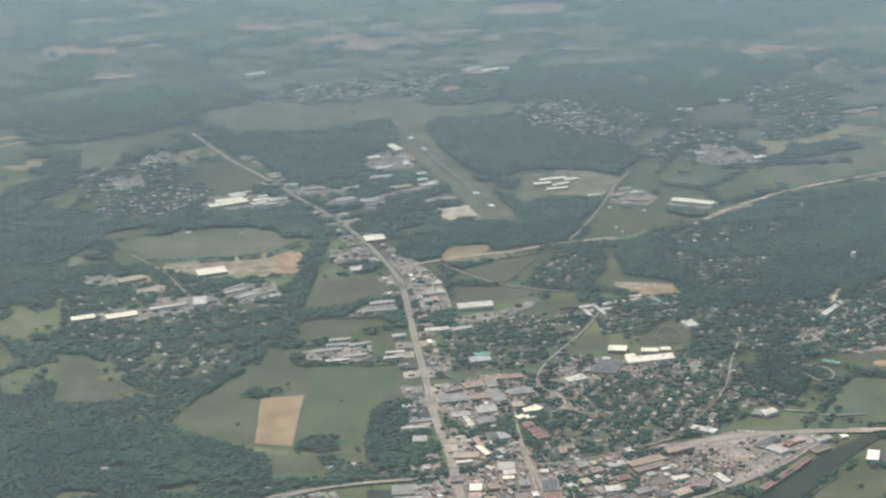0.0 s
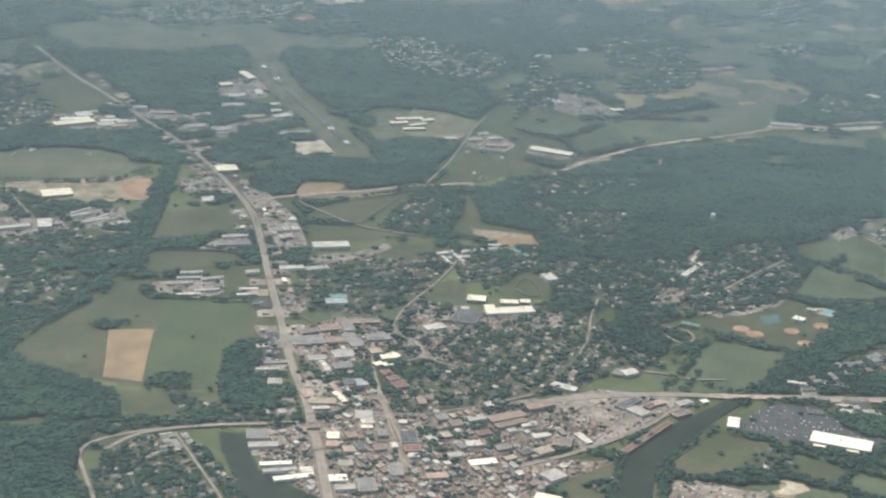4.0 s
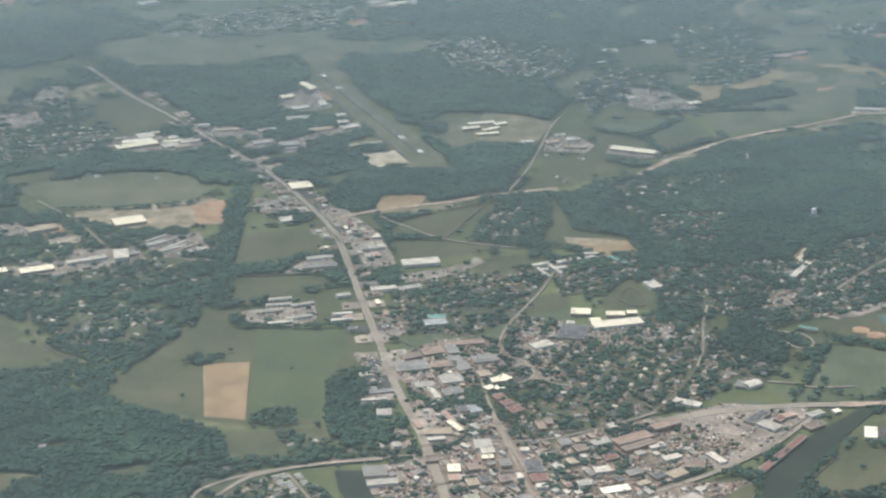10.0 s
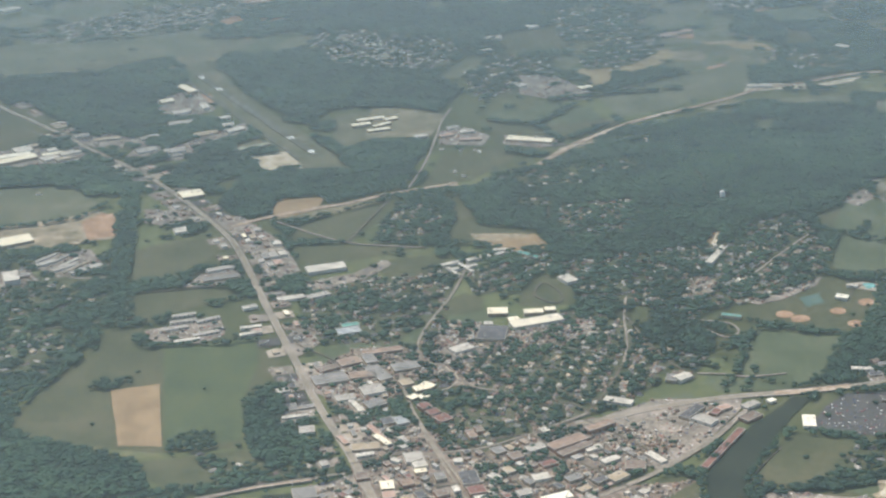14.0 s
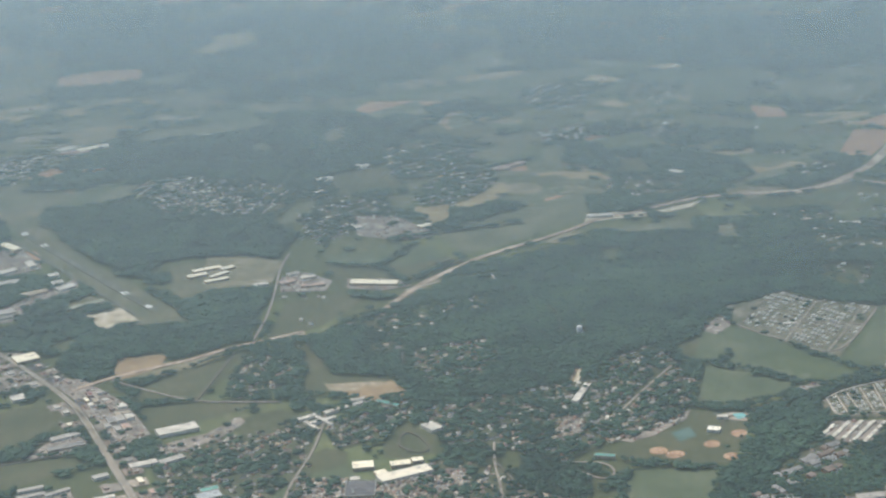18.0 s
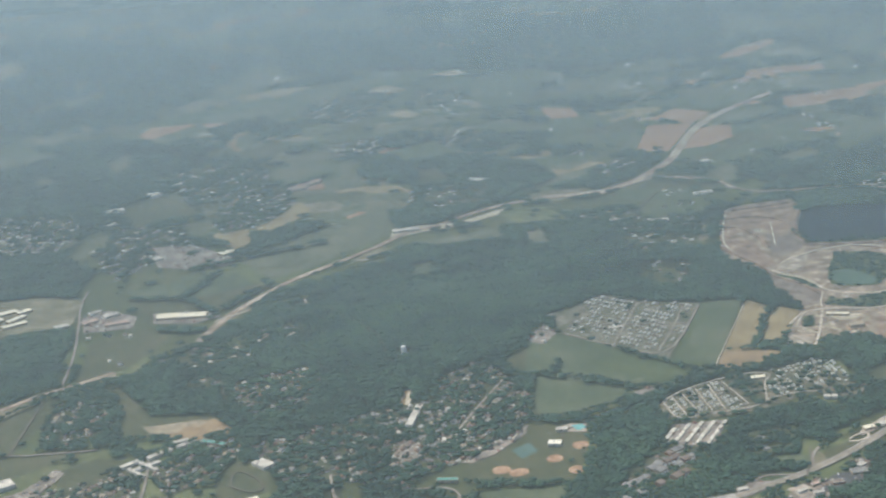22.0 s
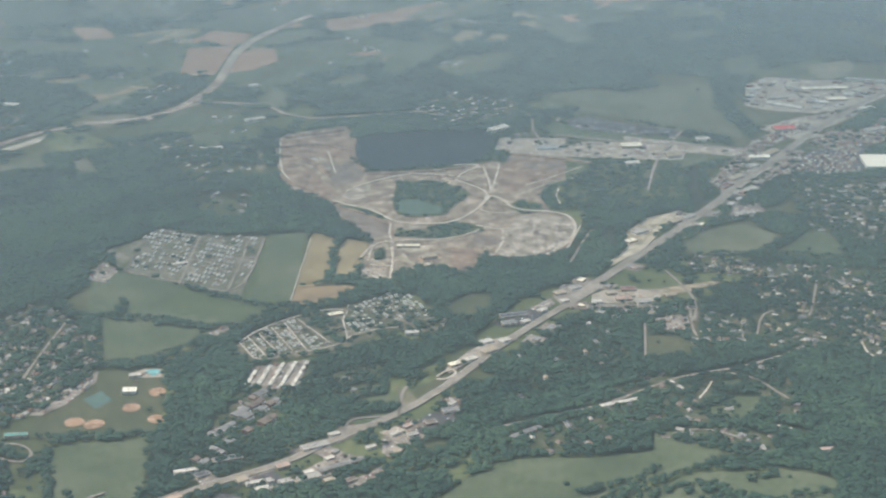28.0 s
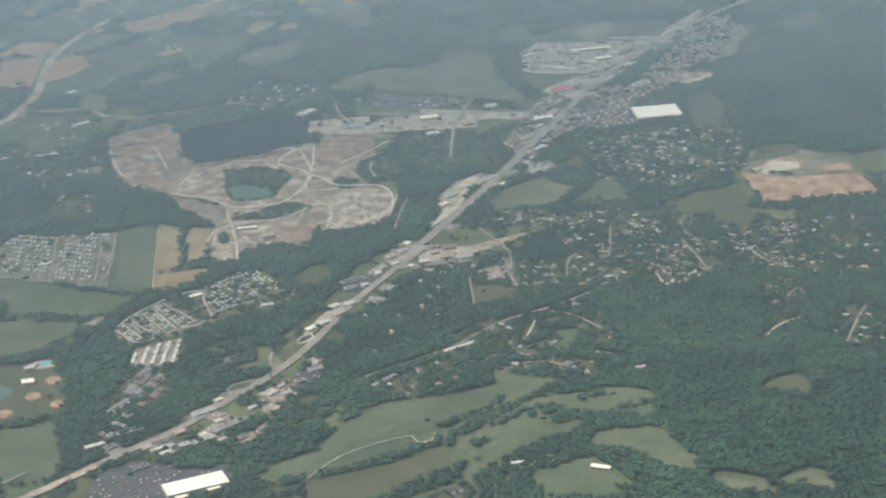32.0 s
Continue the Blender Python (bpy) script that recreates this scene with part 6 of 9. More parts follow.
road(6, 'side', [(591, 3584), (722, 3651), (860, 3650)])
road(6, 'side', [(445, 3802), (541, 3819), (627, 3834), (708, 3862)])
road(6, 'side', [(716, 4438), (744, 4284), (845, 4239), (891, 4171)])
road(6, 'side', [(485, 4175), (591, 4124), (698, 4073), (788, 3947)])
road(6, 'side', [(632, 3952), (740, 3983), (772, 3903)])
road(6, 'side', [(584, 4344), (662, 4190), (770, 4138), (841, 4054)])
road(6, 'side', [(952, 4458), (975, 4269), (1006, 4146), (1046, 4052)])
road(7, 'side', [(1127, 4373), (1202, 4351), (1216, 4287), (1172, 4252), (1132, 4318)])
road(10, 'side', [(-184, 3196), (-216, 3311), (-249, 3403), (-275, 3483), (-271, 3540), (-218, 3588), (-144, 3632), (-40, 3664)])
road(7, 'side', [(-76, 3626), (-42, 3552), (2, 3452), (59, 3324), (93, 3225)])
road(22, 'main', [(212, 3852), (221, 3803), (238, 3692), (261, 3556), (280, 3413), (298, 3304), (323, 3126)])
road(4, 'side', [(2907, 3212), (3012, 3238), (3105, 3281)])
road(4, 'side', [(3023, 3075), (3149, 3120), (3297, 3160)])
road(8, 'side', [(2694, 6414), (2797, 6317), (2885, 6197)])
road(6, 'side', [(2413, 5882), (2513, 6067), (2652, 6200)])
road(5, 'track', [(997, 5745), (1150, 5800), (1287, 5805), (1281, 5743), (1228, 5726)])
road(9, 'side', [(3384, 4862), (3580, 5063), (3836, 5239)])
road(7, 'side', [(3415, 3760), (3406, 3656), (3355, 3540), (3376, 3465)])
road(6, 'side', [(-938, 5902), (-916, 6176), (-887, 6411)])
road(8, 'side', [(3546, 5663), (3522, 5602), (3453, 5519), (3419, 5434)])
road(9, 'side', [(2093, 3837), (2231, 3816), (2357, 3792), (2482, 3803), (2578, 3815), (2679, 3792), (2750, 3773), (2818, 3768), (2893, 3770), (2970, 3781)])
road(7, 'side', [(2679, 3792), (2721, 3742), (2734, 3701), (2722, 3634), (2712, 3574)])
road(5, 'track', [(2552, 3693), (2609, 3726), (2639, 3749)])
road(7, 'side', [(3269, 4056), (3150, 3947), (3102, 3911)])
road(7, 'side', [(2907, 3889), (3002, 3976), (3043, 3989), (3077, 3970)])
road(8, 'side', [(3330, 3836), (3260, 3714), (3197, 3619)])
road(6, 'track', [(3093, 3724), (3041, 3649), (3069, 3613)])
road(7, 'side', [(2737, 4103), (2603, 3941)])
road(6, 'side', [(2914, 4106), (2817, 4010)])
road(6.6, 'side', [(2387, 3588), (2434, 3583), (2474, 3537), (2483, 3477)])
road(5, 'track', [(2588, 3481), (2599, 3458), (2601, 3431)])
road(7, 'side', [(3451, 3943), (3371, 3861), (3353, 3779)])
road(4, 'side', [(1438, 3069), (1532, 3118), (1596, 3156), (1625, 3109)])
road(3, 'track', [(1623, 3278), (1625, 3250), (1611, 3196)])
road(3, 'side', [(1528, 2999), (1566, 3010), (1618, 3030)])
road(5, 'track', [(2920, 3204), (3023, 3239), (3094, 3221)])
road(7, 'side', [(3021, 3028), (3173, 3108), (3269, 3151)])
road(6, 'track', [(2136, 4128), (2170, 4144), (2194, 4137), (2181, 4115), (2145, 4105), (2129, 4118)])
road(8, 'side', [(1984, 4021), (1996, 4063), (2027, 4105), (2051, 4124)])
road(7, 'side', [(1815, 4016), (1855, 4050), (1891, 4039), (1945, 4009)])
road(7, 'side', [(2888, 4108), (2814, 4017), (2789, 3969)])
road(6, 'side', [(1487, 3904), (1520, 3933), (1553, 3944), (1558, 3926), (1535, 3914), (1507, 3912)])
road(4.4, 'camp', [(1888, 4567), (1870, 4448)])
road(4.4, 'camp', [(1920, 4573), (1903, 4440)])
road(4.4, 'camp', [(1965, 4589), (1938, 4441)])
road(4.4, 'camp', [(2006, 4598), (1969, 4432)])
road(4.4, 'camp', [(2046, 4599), (2036, 4432)])
road(5.2, 'camp', [(1856, 4550), (1845, 4486), (1839, 4448), (1871, 4424), (1917, 4439), (1986, 4412), (2071, 4418), (2098, 4443), (2179, 4443), (2232, 4418)])
road(5.2, 'camp', [(1856, 4550), (1927, 4593), (2057, 4619), (2153, 4613), (2176, 4581)])
road(5.2, 'camp', [(2088, 4436), (2139, 4544), (2174, 4574)])
road(12, 'concrete', [(2481, 6296), (2635, 6352), (2755, 6377), (2896, 6228), (2888, 6152), (2905, 6045), (3035, 5971), (3214, 5911)])
water([(3643, 4971), (3667, 4964), (3550, 4824), (3446, 4674), (3409, 4668), (3485, 4781)])
water([(1244, 3916), (1121, 3796), (1053, 3728), (1008, 3653), (961, 3578), (949, 3522), (933, 3423), (912, 3336), (990, 3338), (1011, 3425), (1036, 3533), (1073, 3610), (1137, 3702), (1205, 3810), (1285, 3910)])
water([(3634, 4962), (3644, 4955), (3517, 4825), (3418, 4687), (3403, 4651), (3387, 4664), (3493, 4813)])
water([(3044, 4662), (3103, 4672), (3025, 4568), (2993, 4565)])
water([(23, 3638), (86, 3639), (101, 3555), (131, 3454), (206, 3385), (297, 3318), (339, 3201), (144, 3199), (83, 3411), (41, 3539)])
water([(3390, 4666), (3501, 4817), (3647, 4974), (3657, 4963), (3534, 4822), (3419, 4674)])


# ---- buildings ----
def box_mesh(x0, y0, z0, x1, y1, z1):
    v = [(x, y, z) for z in (z0, z1) for x, y in ((x0, y0), (x1, y0), (x1, y1), (x0, y1))]
    return v, [(3, 2, 1, 0), (4, 5, 6, 7), (0, 1, 5, 4), (1, 2, 6, 5), (2, 3, 7, 6), (3, 0, 4, 7)]


def joined(*meshes):
    v, f = [], []
    for a, b in meshes:
        f += [tuple(i + len(v) for i in q) for q in b]
        v += a
    return v, f


def at(x, y, turn, lift=0.0):
    """A pose on the land at a plan place, turned by degrees."""
    return pose(x * S, y * S, (float(land(x, y)) + lift) * S, 0, 0, turn)


USE_WORDS = {"store": "single-storey shop", "shop": "low downtown shop", "school": "low school wing", "office": "office building", "factory": "large factory hall", "warehouse": "metal warehouse",
             "hangar": "metal aircraft hangar", "motel": "long low motel wing", "apartments": "two-storey apartment row", "church": "small church hall"}
ROOF_WORDS = {"white": "white flat roof", "bright": "dazzling white flat roof", "cream": "cream flat roof", "rib": "cream ribbed metal roof", "grey": "light grey roof", "greyroof": "mid-grey roof", "dark": "dark tarred roof",
              "bluegrey": "blue-grey metal roof", "tanroof": "tan roof", "redroof": "dull red roof", "redbright": "bright red roof", "brick": "brown brick-toned roof", "brownroof": "brown shingle roof", "pinkroof": "pinkish roof",
              "tealroof": "teal metal roof", "greenroof": "grey-green metal roof"}
PITCHED = ("apartments", "hangar", "church", "motel")


def building(front, deep, high, roof, use):
    """A block whose front wall runs along the given line; a flat roof within a parapet, or a low gable."""
    (ax, ay), (bx, by) = front
    long = math.hypot(bx - ax, by - ay)
    turn = math.degrees(math.atan2(by - ay, bx - ax))
    nx, ny = -(by - ay) / long, (bx - ax) / long
    mx, my = (ax + bx) / 2 + nx * deep / 2, (ay + by) / 2 + ny * deep / 2
    claim([(ax + nx * k, ay + ny * k) for k in (0, deep / 2, deep)], 2)
    for k in np.linspace(0, deep, max(2, int(deep / 8))):
        claim([(ax + nx * k, ay + ny * k), (bx + nx * k, by + ny * k)], 1.5)
    wall = WALL["brick"] if roof in ("brick", "redroof", "brownroof") else WALL["pale"] if roof in ("white", "bright", "grey", "bluegrey", "rib") else WALL["tan"]
    h, d = long / 2, deep / 2
    name = {"shop": "shop", "store": "store", "apartments": "apartment_row"}.get(use, use)
    ob = link(name, *box_mesh(-h, -d, -1, h, d, high), wall)
    ob.matrix_world = at(mx, my, turn, 2.4)
    tagged(ob, f"{USE_WORDS[use]} with a {ROOF_WORDS[roof]}", use if use != "shop" else "shop building")
    if use in PITCHED:
        rise = 0.22 * min(h, d) + 0.6
        if h > d:
            v = [(-h - 1, -d - 1, high), (h + 1, -d - 1, high), (h + 1, d + 1, high), (-h - 1, d + 1, high), (-h - 1, 0, high + rise), (h + 1, 0, high + rise)]
            f = [(0, 1, 5, 4), (2, 3, 4, 5), (0, 4, 3), (1, 2, 5), (3, 2, 1, 0)]
        else:
            v = [(-h - 1, -d - 1, high), (h + 1, -d - 1, high), (h + 1, d + 1, high), (-h - 1, d + 1, high), (0, -d - 1, high + rise), (0, d + 1, high + rise)]
            f = [(0, 4, 5, 3), (1, 2, 5, 4), (0, 1, 4), (2, 3, 5), (3, 2, 1, 0)]
        link("roof", v, f, ROOF[roof], ob)
    else:
        link("roof", *box_mesh(-h + 0.6, -d + 0.6, high - 0.5, h - 0.6, d - 0.6, high + 0.25), ROOF[roof], ob)
        w = 0.6
        link("parapet", *joined(box_mesh(-h - 0.2, -d - 0.2, high - 0.4, h + 0.2, -d + w, high + 0.9), box_mesh(-h - 0.2, d - w, high - 0.4, h + 0.2, d + 0.2, high + 0.9),
             box_mesh(-h - 0.2, -d + w, high - 0.4, -h + w, d - w, high + 0.9), box_mesh(h - w, -d + w, high - 0.4, h + 0.2, d - w, high + 0.9)), ROOF[roof] if roof in ("bright", "cream", "white") else TRIM, ob)
        for _ in range(int(min(1 if use == "shop" else 3, long * deep / 400))):
            x, y, s = random.uniform(-h * 0.8, h * 0.8), random.uniform(-d * 0.7, d * 0.7), random.uniform(0.9, 1.8)
            link("rooftop_unit", *box_mesh(x - s * 1.4, y - s, high + 0.2, x + s * 1.4, y + s, high + 1.1 + s * 0.6), METAL, ob)
        if roof == "rib":
            for k in np.arange(-h + 5, h - 3, 7.0):
                link("roof_rib", *box_mesh(k, -d + 1, high + 0.2, k + 1.4, d - 1, high + 0.9), TRIM, ob)
    if use in ("store", "shop", "office", "motel", "apartments", "school"):
        n = min(5 if use in ("school", "office", "apartments", "motel") else 1 if use == "shop" or long < 20 else 2, max(1, int(long / (11 if use in ("motel", "apartments", "shop") else 18))))
        for k in range(n):
            c = -h + (k + 0.5) * 2 * h / n
            wide = min(4.5, 0.62 * 2 * h / n) / 2
            pane = link("window", *box_mesh(c - wide, -d - 0.15, 1.0, c + wide, -d + 0.1, min(high - 1.2, 3.4)), GLASS, ob)
            if use in ("school", "office", "motel"):
                link("sill", *box_mesh(c - wide - 0.2, -d - 0.35, 0.75, c + wide + 0.2, -d + 0.1, 1.0), TRIM, pane)
            if high >= 7 and use in ("apartments", "office"):
                link("window", *box_mesh(c - wide * 0.8, -d - 0.15, 4.4, c + wide * 0.8, -d + 0.1, 6.2), GLASS, ob)
        if use == "apartments":
            for k in range(int(long / 9)):
                c = -h + 4.5 + 9 * k
                link("garage", *box_mesh(c - 2.4, -d - 5, -1, c + 2.4, -d - 0.1, 2.6), WALL["white"], ob)
    elif long > 12:
        for k in (-0.5, 0.45):
            link("loading_door", *box_mesh(k * h - 2, -d - 0.15, 0, k * h + 2, -d + 0.1, 4.2), METAL, ob)


building([(614, 4495), (665, 4489)], 39, 7, 'cream', 'school')
building([(668, 4395), (799, 4425)], 42, 8, 'rib', 'school')
building([(706, 4480), (755, 4479)], 26, 7, 'cream', 'school')
building([(760, 4489), (788, 4489)], 22, 7, 'cream', 'school')
building([(664, 4439), (692, 4445)], 26, 6, 'cream', 'school')
building([(567, 4349), (636, 4332)], 84, 6, 'dark', 'school')
building([(597, 4435), (620, 4433)], 18, 5, 'white', 'school')
building([(273, 4076), (326, 4089)], 47, 7, 'grey', 'warehouse')
building([(278, 4009), (322, 4025)], 37, 6, 'greyroof', 'store')
building([(249, 4016), (262, 4021)], 46, 5, 'white', 'shop')
building([(209, 4058), (254, 4068)], 31, 5, 'grey', 'shop')
building([(380, 4035), (400, 4050)], 21, 7, 'cream', 'school')
building([(402, 4034), (424, 4048)], 22, 7, 'cream', 'school')
building([(393, 4076), (423, 4084)], 26, 8, 'cream', 'school')
building([(425, 4084), (443, 4102)], 33, 8, 'cream', 'school')
building([(365, 4114), (394, 4123)], 33, 6, 'tanroof', 'school')
building([(399, 3979), (423, 3990)], 29, 8, 'redroof', 'school')
building([(415, 3945), (440, 3959)], 27, 8, 'redroof', 'school')
building([(432, 3905), (463, 3921)], 36, 8, 'redroof', 'school')
building([(163, 4151), (244, 4167)], 52, 6, 'greyroof', 'school')
building([(178, 4223), (227, 4244)], 26, 6, 'brownroof', 'school')
building([(231, 4247), (283, 4265)], 39, 6, 'brick', 'school')
building([(290, 4254), (319, 4260)], 54, 6, 'greyroof', 'school')
building([(316, 4150), (348, 4164)], 87, 6, 'greyroof', 'school')
building([(353, 4197), (417, 4210)], 41, 6, 'greyroof', 'school')
building([(247, 4173), (313, 4179)], 37, 6, 'brick', 'school')
building([(284, 4303), (383, 4318)], 26, 6, 'brick', 'school')
building([(235, 4436), (293, 4447)], 38, 5, 'bluegrey', 'store')
building([(305, 3817), (318, 3822)], 113, 6, 'pinkroof', 'shop')
building([(211, 3838), (224, 3843)], 45, 5, 'pinkroof', 'shop')
building([(234, 3774), (264, 3778)], 14, 4, 'white', 'shop')
building([(305, 3919), (335, 3926)], 32, 6, 'dark', 'shop')
building([(313, 3885), (334, 3890)], 17, 5, 'white', 'shop')
building([(336, 3914), (364, 3922)], 38, 6, 'bluegrey', 'shop')
building([(75, 4126), (105, 4134)], 22, 5, 'white', 'shop')
building([(80, 3990), (140, 3999)], 12, 4, 'white', 'shop')
building([(98, 4029), (156, 4041)], 16, 4, 'greyroof', 'shop')
building([(508, 4274), (559, 4299)], 35, 7, 'white', 'school')
building([(2334, 4219), (2365, 4218)], 19, 5, 'white', 'store')
building([(2196, 4153), (2224, 4153)], 17, 5, 'cream', 'store')
building([(2243, 4155), (2273, 4156)], 18, 5, 'white', 'store')
building([(2304, 4169), (2344, 4173)], 19, 5, 'tanroof', 'store')
building([(2375, 4197), (2404, 4201)], 18, 5, 'white', 'store')
building([(2462, 4322), (2525, 4299)], 24, 5, 'dark', 'store')
building([(2439, 4284), (2474, 4273)], 22, 5, 'greyroof', 'store')
building([(2488, 4266), (2512, 4265)], 15, 5, 'white', 'store')
building([(2566, 4299), (2590, 4301)], 15, 5, 'white', 'store')
building([(2667, 4367), (2699, 4363)], 20, 5, 'tanroof', 'store')
building([(2720, 4372), (2752, 4369)], 20, 5, 'grey', 'store')
building([(2648, 4319), (2670, 4316)], 13, 5, 'white', 'store')
building([(2822, 4297), (2855, 4277)], 24, 5, 'redroof', 'store')
building([(2775, 4296), (2800, 4288)], 16, 5, 'tanroof', 'store')
building([(2770, 4253), (2807, 4234)], 24, 5, 'pinkroof', 'store')
building([(2803, 4206), (2837, 4194)], 22, 5, 'grey', 'store')
building([(2708, 4273), (2732, 4260)], 17, 5, 'white', 'store')
building([(2793, 4263), (2826, 4247)], 22, 5, 'tanroof', 'store')
building([(2890, 4201), (2917, 4193)], 17, 5, 'tanroof', 'store')
building([(2669, 4211), (2694, 4198)], 17, 5, 'grey', 'store')
building([(2690, 4167), (2711, 4160)], 13, 5, 'white', 'store')
building([(2737, 4174), (2763, 4159)], 18, 5, 'brownroof', 'store')
building([(2765, 4091), (2789, 4080)], 16, 5, 'brownroof', 'store')
building([(2780, 4138), (2805, 4125)], 17, 5, 'tanroof', 'store')
building([(1974, 3929), (2001, 3924)], 17, 5, 'brownroof', 'store')
building([(2039, 3955), (2075, 3947)], 23, 5, 'greyroof', 'store')
building([(1912, 3902), (1936, 3899)], 15, 5, 'grey', 'store')
building([(1841, 3849), (1866, 3856)], 16, 5, 'tanroof', 'store')
building([(1690, 3972), (1751, 3965)], 24, 5, 'grey', 'store')
building([(1612, 3854), (1661, 3849)], 23, 5, 'grey', 'store')
building([(1653, 3823), (1677, 3822)], 14, 5, 'tanroof', 'store')
building([(1690, 3795), (1714, 3798)], 15, 5, 'brownroof', 'store')
building([(1807, 3904), (1829, 3903)], 13, 4, 'white', 'store')
building([(1707, 3907), (1728, 3908)], 13, 4, 'white', 'store')
building([(1773, 3998), (1797, 3998)], 14, 5, 'white', 'store')
building([(1602, 3929), (1632, 3928)], 18, 5, 'pinkroof', 'store')
building([(1516, 3863), (1546, 3859)], 20, 5, 'white', 'store')
building([(1504, 3921), (1529, 3920)], 20, 5, 'tanroof', 'store')
building([(1572, 3868), (1600, 3865)], 17, 5, 'grey', 'store')
building([(1636, 3877), (1659, 3875)], 14, 5, 'white', 'store')
building([(3574, 4743), (3622, 4756)], 23, 5, 'redroof', 'store')
building([(3644, 4784), (3699, 4792)], 24, 5, 'tanroof', 'store')
building([(3446, 4547), (3500, 4531)], 24, 5, 'grey', 'store')
building([(3254, 4601), (3294, 4607)], 22, 5, 'tanroof', 'store')
building([(3311, 4608), (3350, 4614)], 22, 5, 'grey', 'store')
building([(3057, 4553), (3088, 4554)], 19, 5, 'cream', 'store')
building([(3118, 4594), (3161, 4594)], 24, 5, 'grey', 'store')
building([(3612, 4680), (3652, 4683)], 24, 5, 'white', 'store')
building([(3761, 4836), (3801, 4836)], 24, 5, 'grey', 'store')
building([(3875, 4888), (3947, 4901)], 28, 6, 'tanroof', 'store')
building([(1327, 3312), (1395, 3279)], 29, 7, 'brownroof', 'apartments')
building([(1398, 3277), (1467, 3247)], 27, 7, 'brownroof', 'apartments')
building([(1252, 3323), (1306, 3290)], 20, 7, 'brownroof', 'apartments')
building([(1309, 3290), (1368, 3262)], 20, 7, 'brownroof', 'apartments')
building([(1372, 3259), (1449, 3220)], 18, 7, 'brownroof', 'apartments')
building([(1165, 3339), (1228, 3367)], 18, 7, 'brownroof', 'apartments')
building([(1113, 3341), (1163, 3336)], 23, 7, 'brownroof', 'apartments')
building([(1139, 3291), (1202, 3298)], 21, 7, 'brownroof', 'apartments')
building([(1059, 3340), (1089, 3327)], 60, 7, 'brownroof', 'apartments')
building([(1035, 3362), (1048, 3357)], 60, 7, 'brownroof', 'apartments')
building([(1208, 3308), (1239, 3310)], 19, 7, 'brownroof', 'apartments')
building([(116, 3907), (151, 3908)], 34, 6, 'grey', 'shop')
building([(235, 3774), (275, 3781)], 16, 5, 'white', 'store')
building([(226, 3804), (288, 3805)], 33, 6, 'tanroof', 'store')
building([(303, 3816), (316, 3823)], 60, 7, 'cream', 'store')
building([(339, 3725), (379, 3729)], 45, 8, 'grey', 'shop')
building([(321, 3730), (331, 3740)], 24, 7, 'white', 'shop')
building([(354, 3698), (384, 3704)], 32, 8, 'white', 'shop')
building([(353, 3677), (380, 3681)], 18, 6, 'cream', 'shop')
building([(275, 3611), (304, 3612)], 36, 9, 'cream', 'shop')
building([(277, 3572), (305, 3575)], 30, 8, 'pinkroof', 'shop')
building([(92, 3599), (142, 3604)], 48, 7, 'greyroof', 'warehouse')
building([(100, 3557), (167, 3567)], 27, 6, 'grey', 'warehouse')
building([(133, 3468), (204, 3481)], 17, 6, 'bright', 'warehouse')
building([(144, 3435), (216, 3453)], 17, 6, 'grey', 'warehouse')
building([(171, 3396), (259, 3426)], 20, 6, 'bright', 'warehouse')
building([(226, 3442), (254, 3448)], 26, 6, 'white', 'store')
building([(292, 3402), (332, 3409)], 31, 7, 'bright', 'store')
building([(309, 3478), (342, 3482)], 29, 7, 'greenroof', 'shop')
building([(359, 3358), (400, 3365)], 60, 8, 'greyroof', 'shop')
building([(306, 3362), (350, 3368)], 25, 7, 'grey', 'shop')
building([(448, 3607), (487, 3611)], 60, 7, 'dark', 'store')
building([(457, 3561), (494, 3567)], 35, 8, 'redroof', 'shop')
building([(465, 3534), (491, 3537)], 21, 7, 'white', 'shop')
building([(440, 3713), (460, 3713)], 19, 6, 'white', 'shop')
building([(424, 3439), (456, 3443)], 59, 8, 'greyroof', 'shop')
building([(426, 3580), (441, 3583)], 27, 7, 'white', 'shop')
building([(509, 3432), (555, 3441)], 27, 7, 'pinkroof', 'store')
building([(607, 3504), (669, 3523)], 27, 6, 'bright', 'store')
building([(599, 3603), (636, 3610)], 27, 6, 'white', 'shop')
building([(518, 3620), (534, 3632)], 29, 6, 'white', 'shop')
building([(608, 3733), (649, 3750)], 28, 7, 'grey', 'shop')
building([(662, 3728), (745, 3771)], 34, 10, 'brick', 'shop')
building([(675, 3699), (748, 3741)], 23, 9, 'brownroof', 'shop')
building([(651, 3825), (670, 3832)], 22, 5, 'white', 'shop')
building([(700, 3684), (721, 3694)], 18, 6, 'grey', 'shop')
building([(753, 3801), (817, 3835)], 26, 11, 'brick', 'office')
building([(765, 3569), (802, 3594)], 31, 7, 'tanroof', 'shop')
building([(797, 3623), (839, 3615)], 40, 7, 'brownroof', 'shop')
building([(759, 3655), (798, 3674)], 20, 6, 'white', 'shop')
building([(733, 3716), (770, 3729)], 21, 6, 'white', 'shop')
building([(729, 3568), (756, 3587)], 20, 7, 'dark', 'shop')
building([(757, 3474), (786, 3438)], 50, 7, 'grey', 'warehouse')
building([(814, 3510), (830, 3522)], 19, 5, 'white', 'shop')
building([(730, 3326), (785, 3306)], 60, 8, 'cream', 'warehouse')
building([(851, 3690), (878, 3641)], 19, 5, 'white', 'store')
building([(981, 3834), (1032, 3888)], 26, 7, 'dark', 'store')
building([(986, 3834), (1023, 3796)], 32, 7, 'grey', 'store')
building([(1032, 3857), (1047, 3844)], 31, 6, 'redroof', 'store')
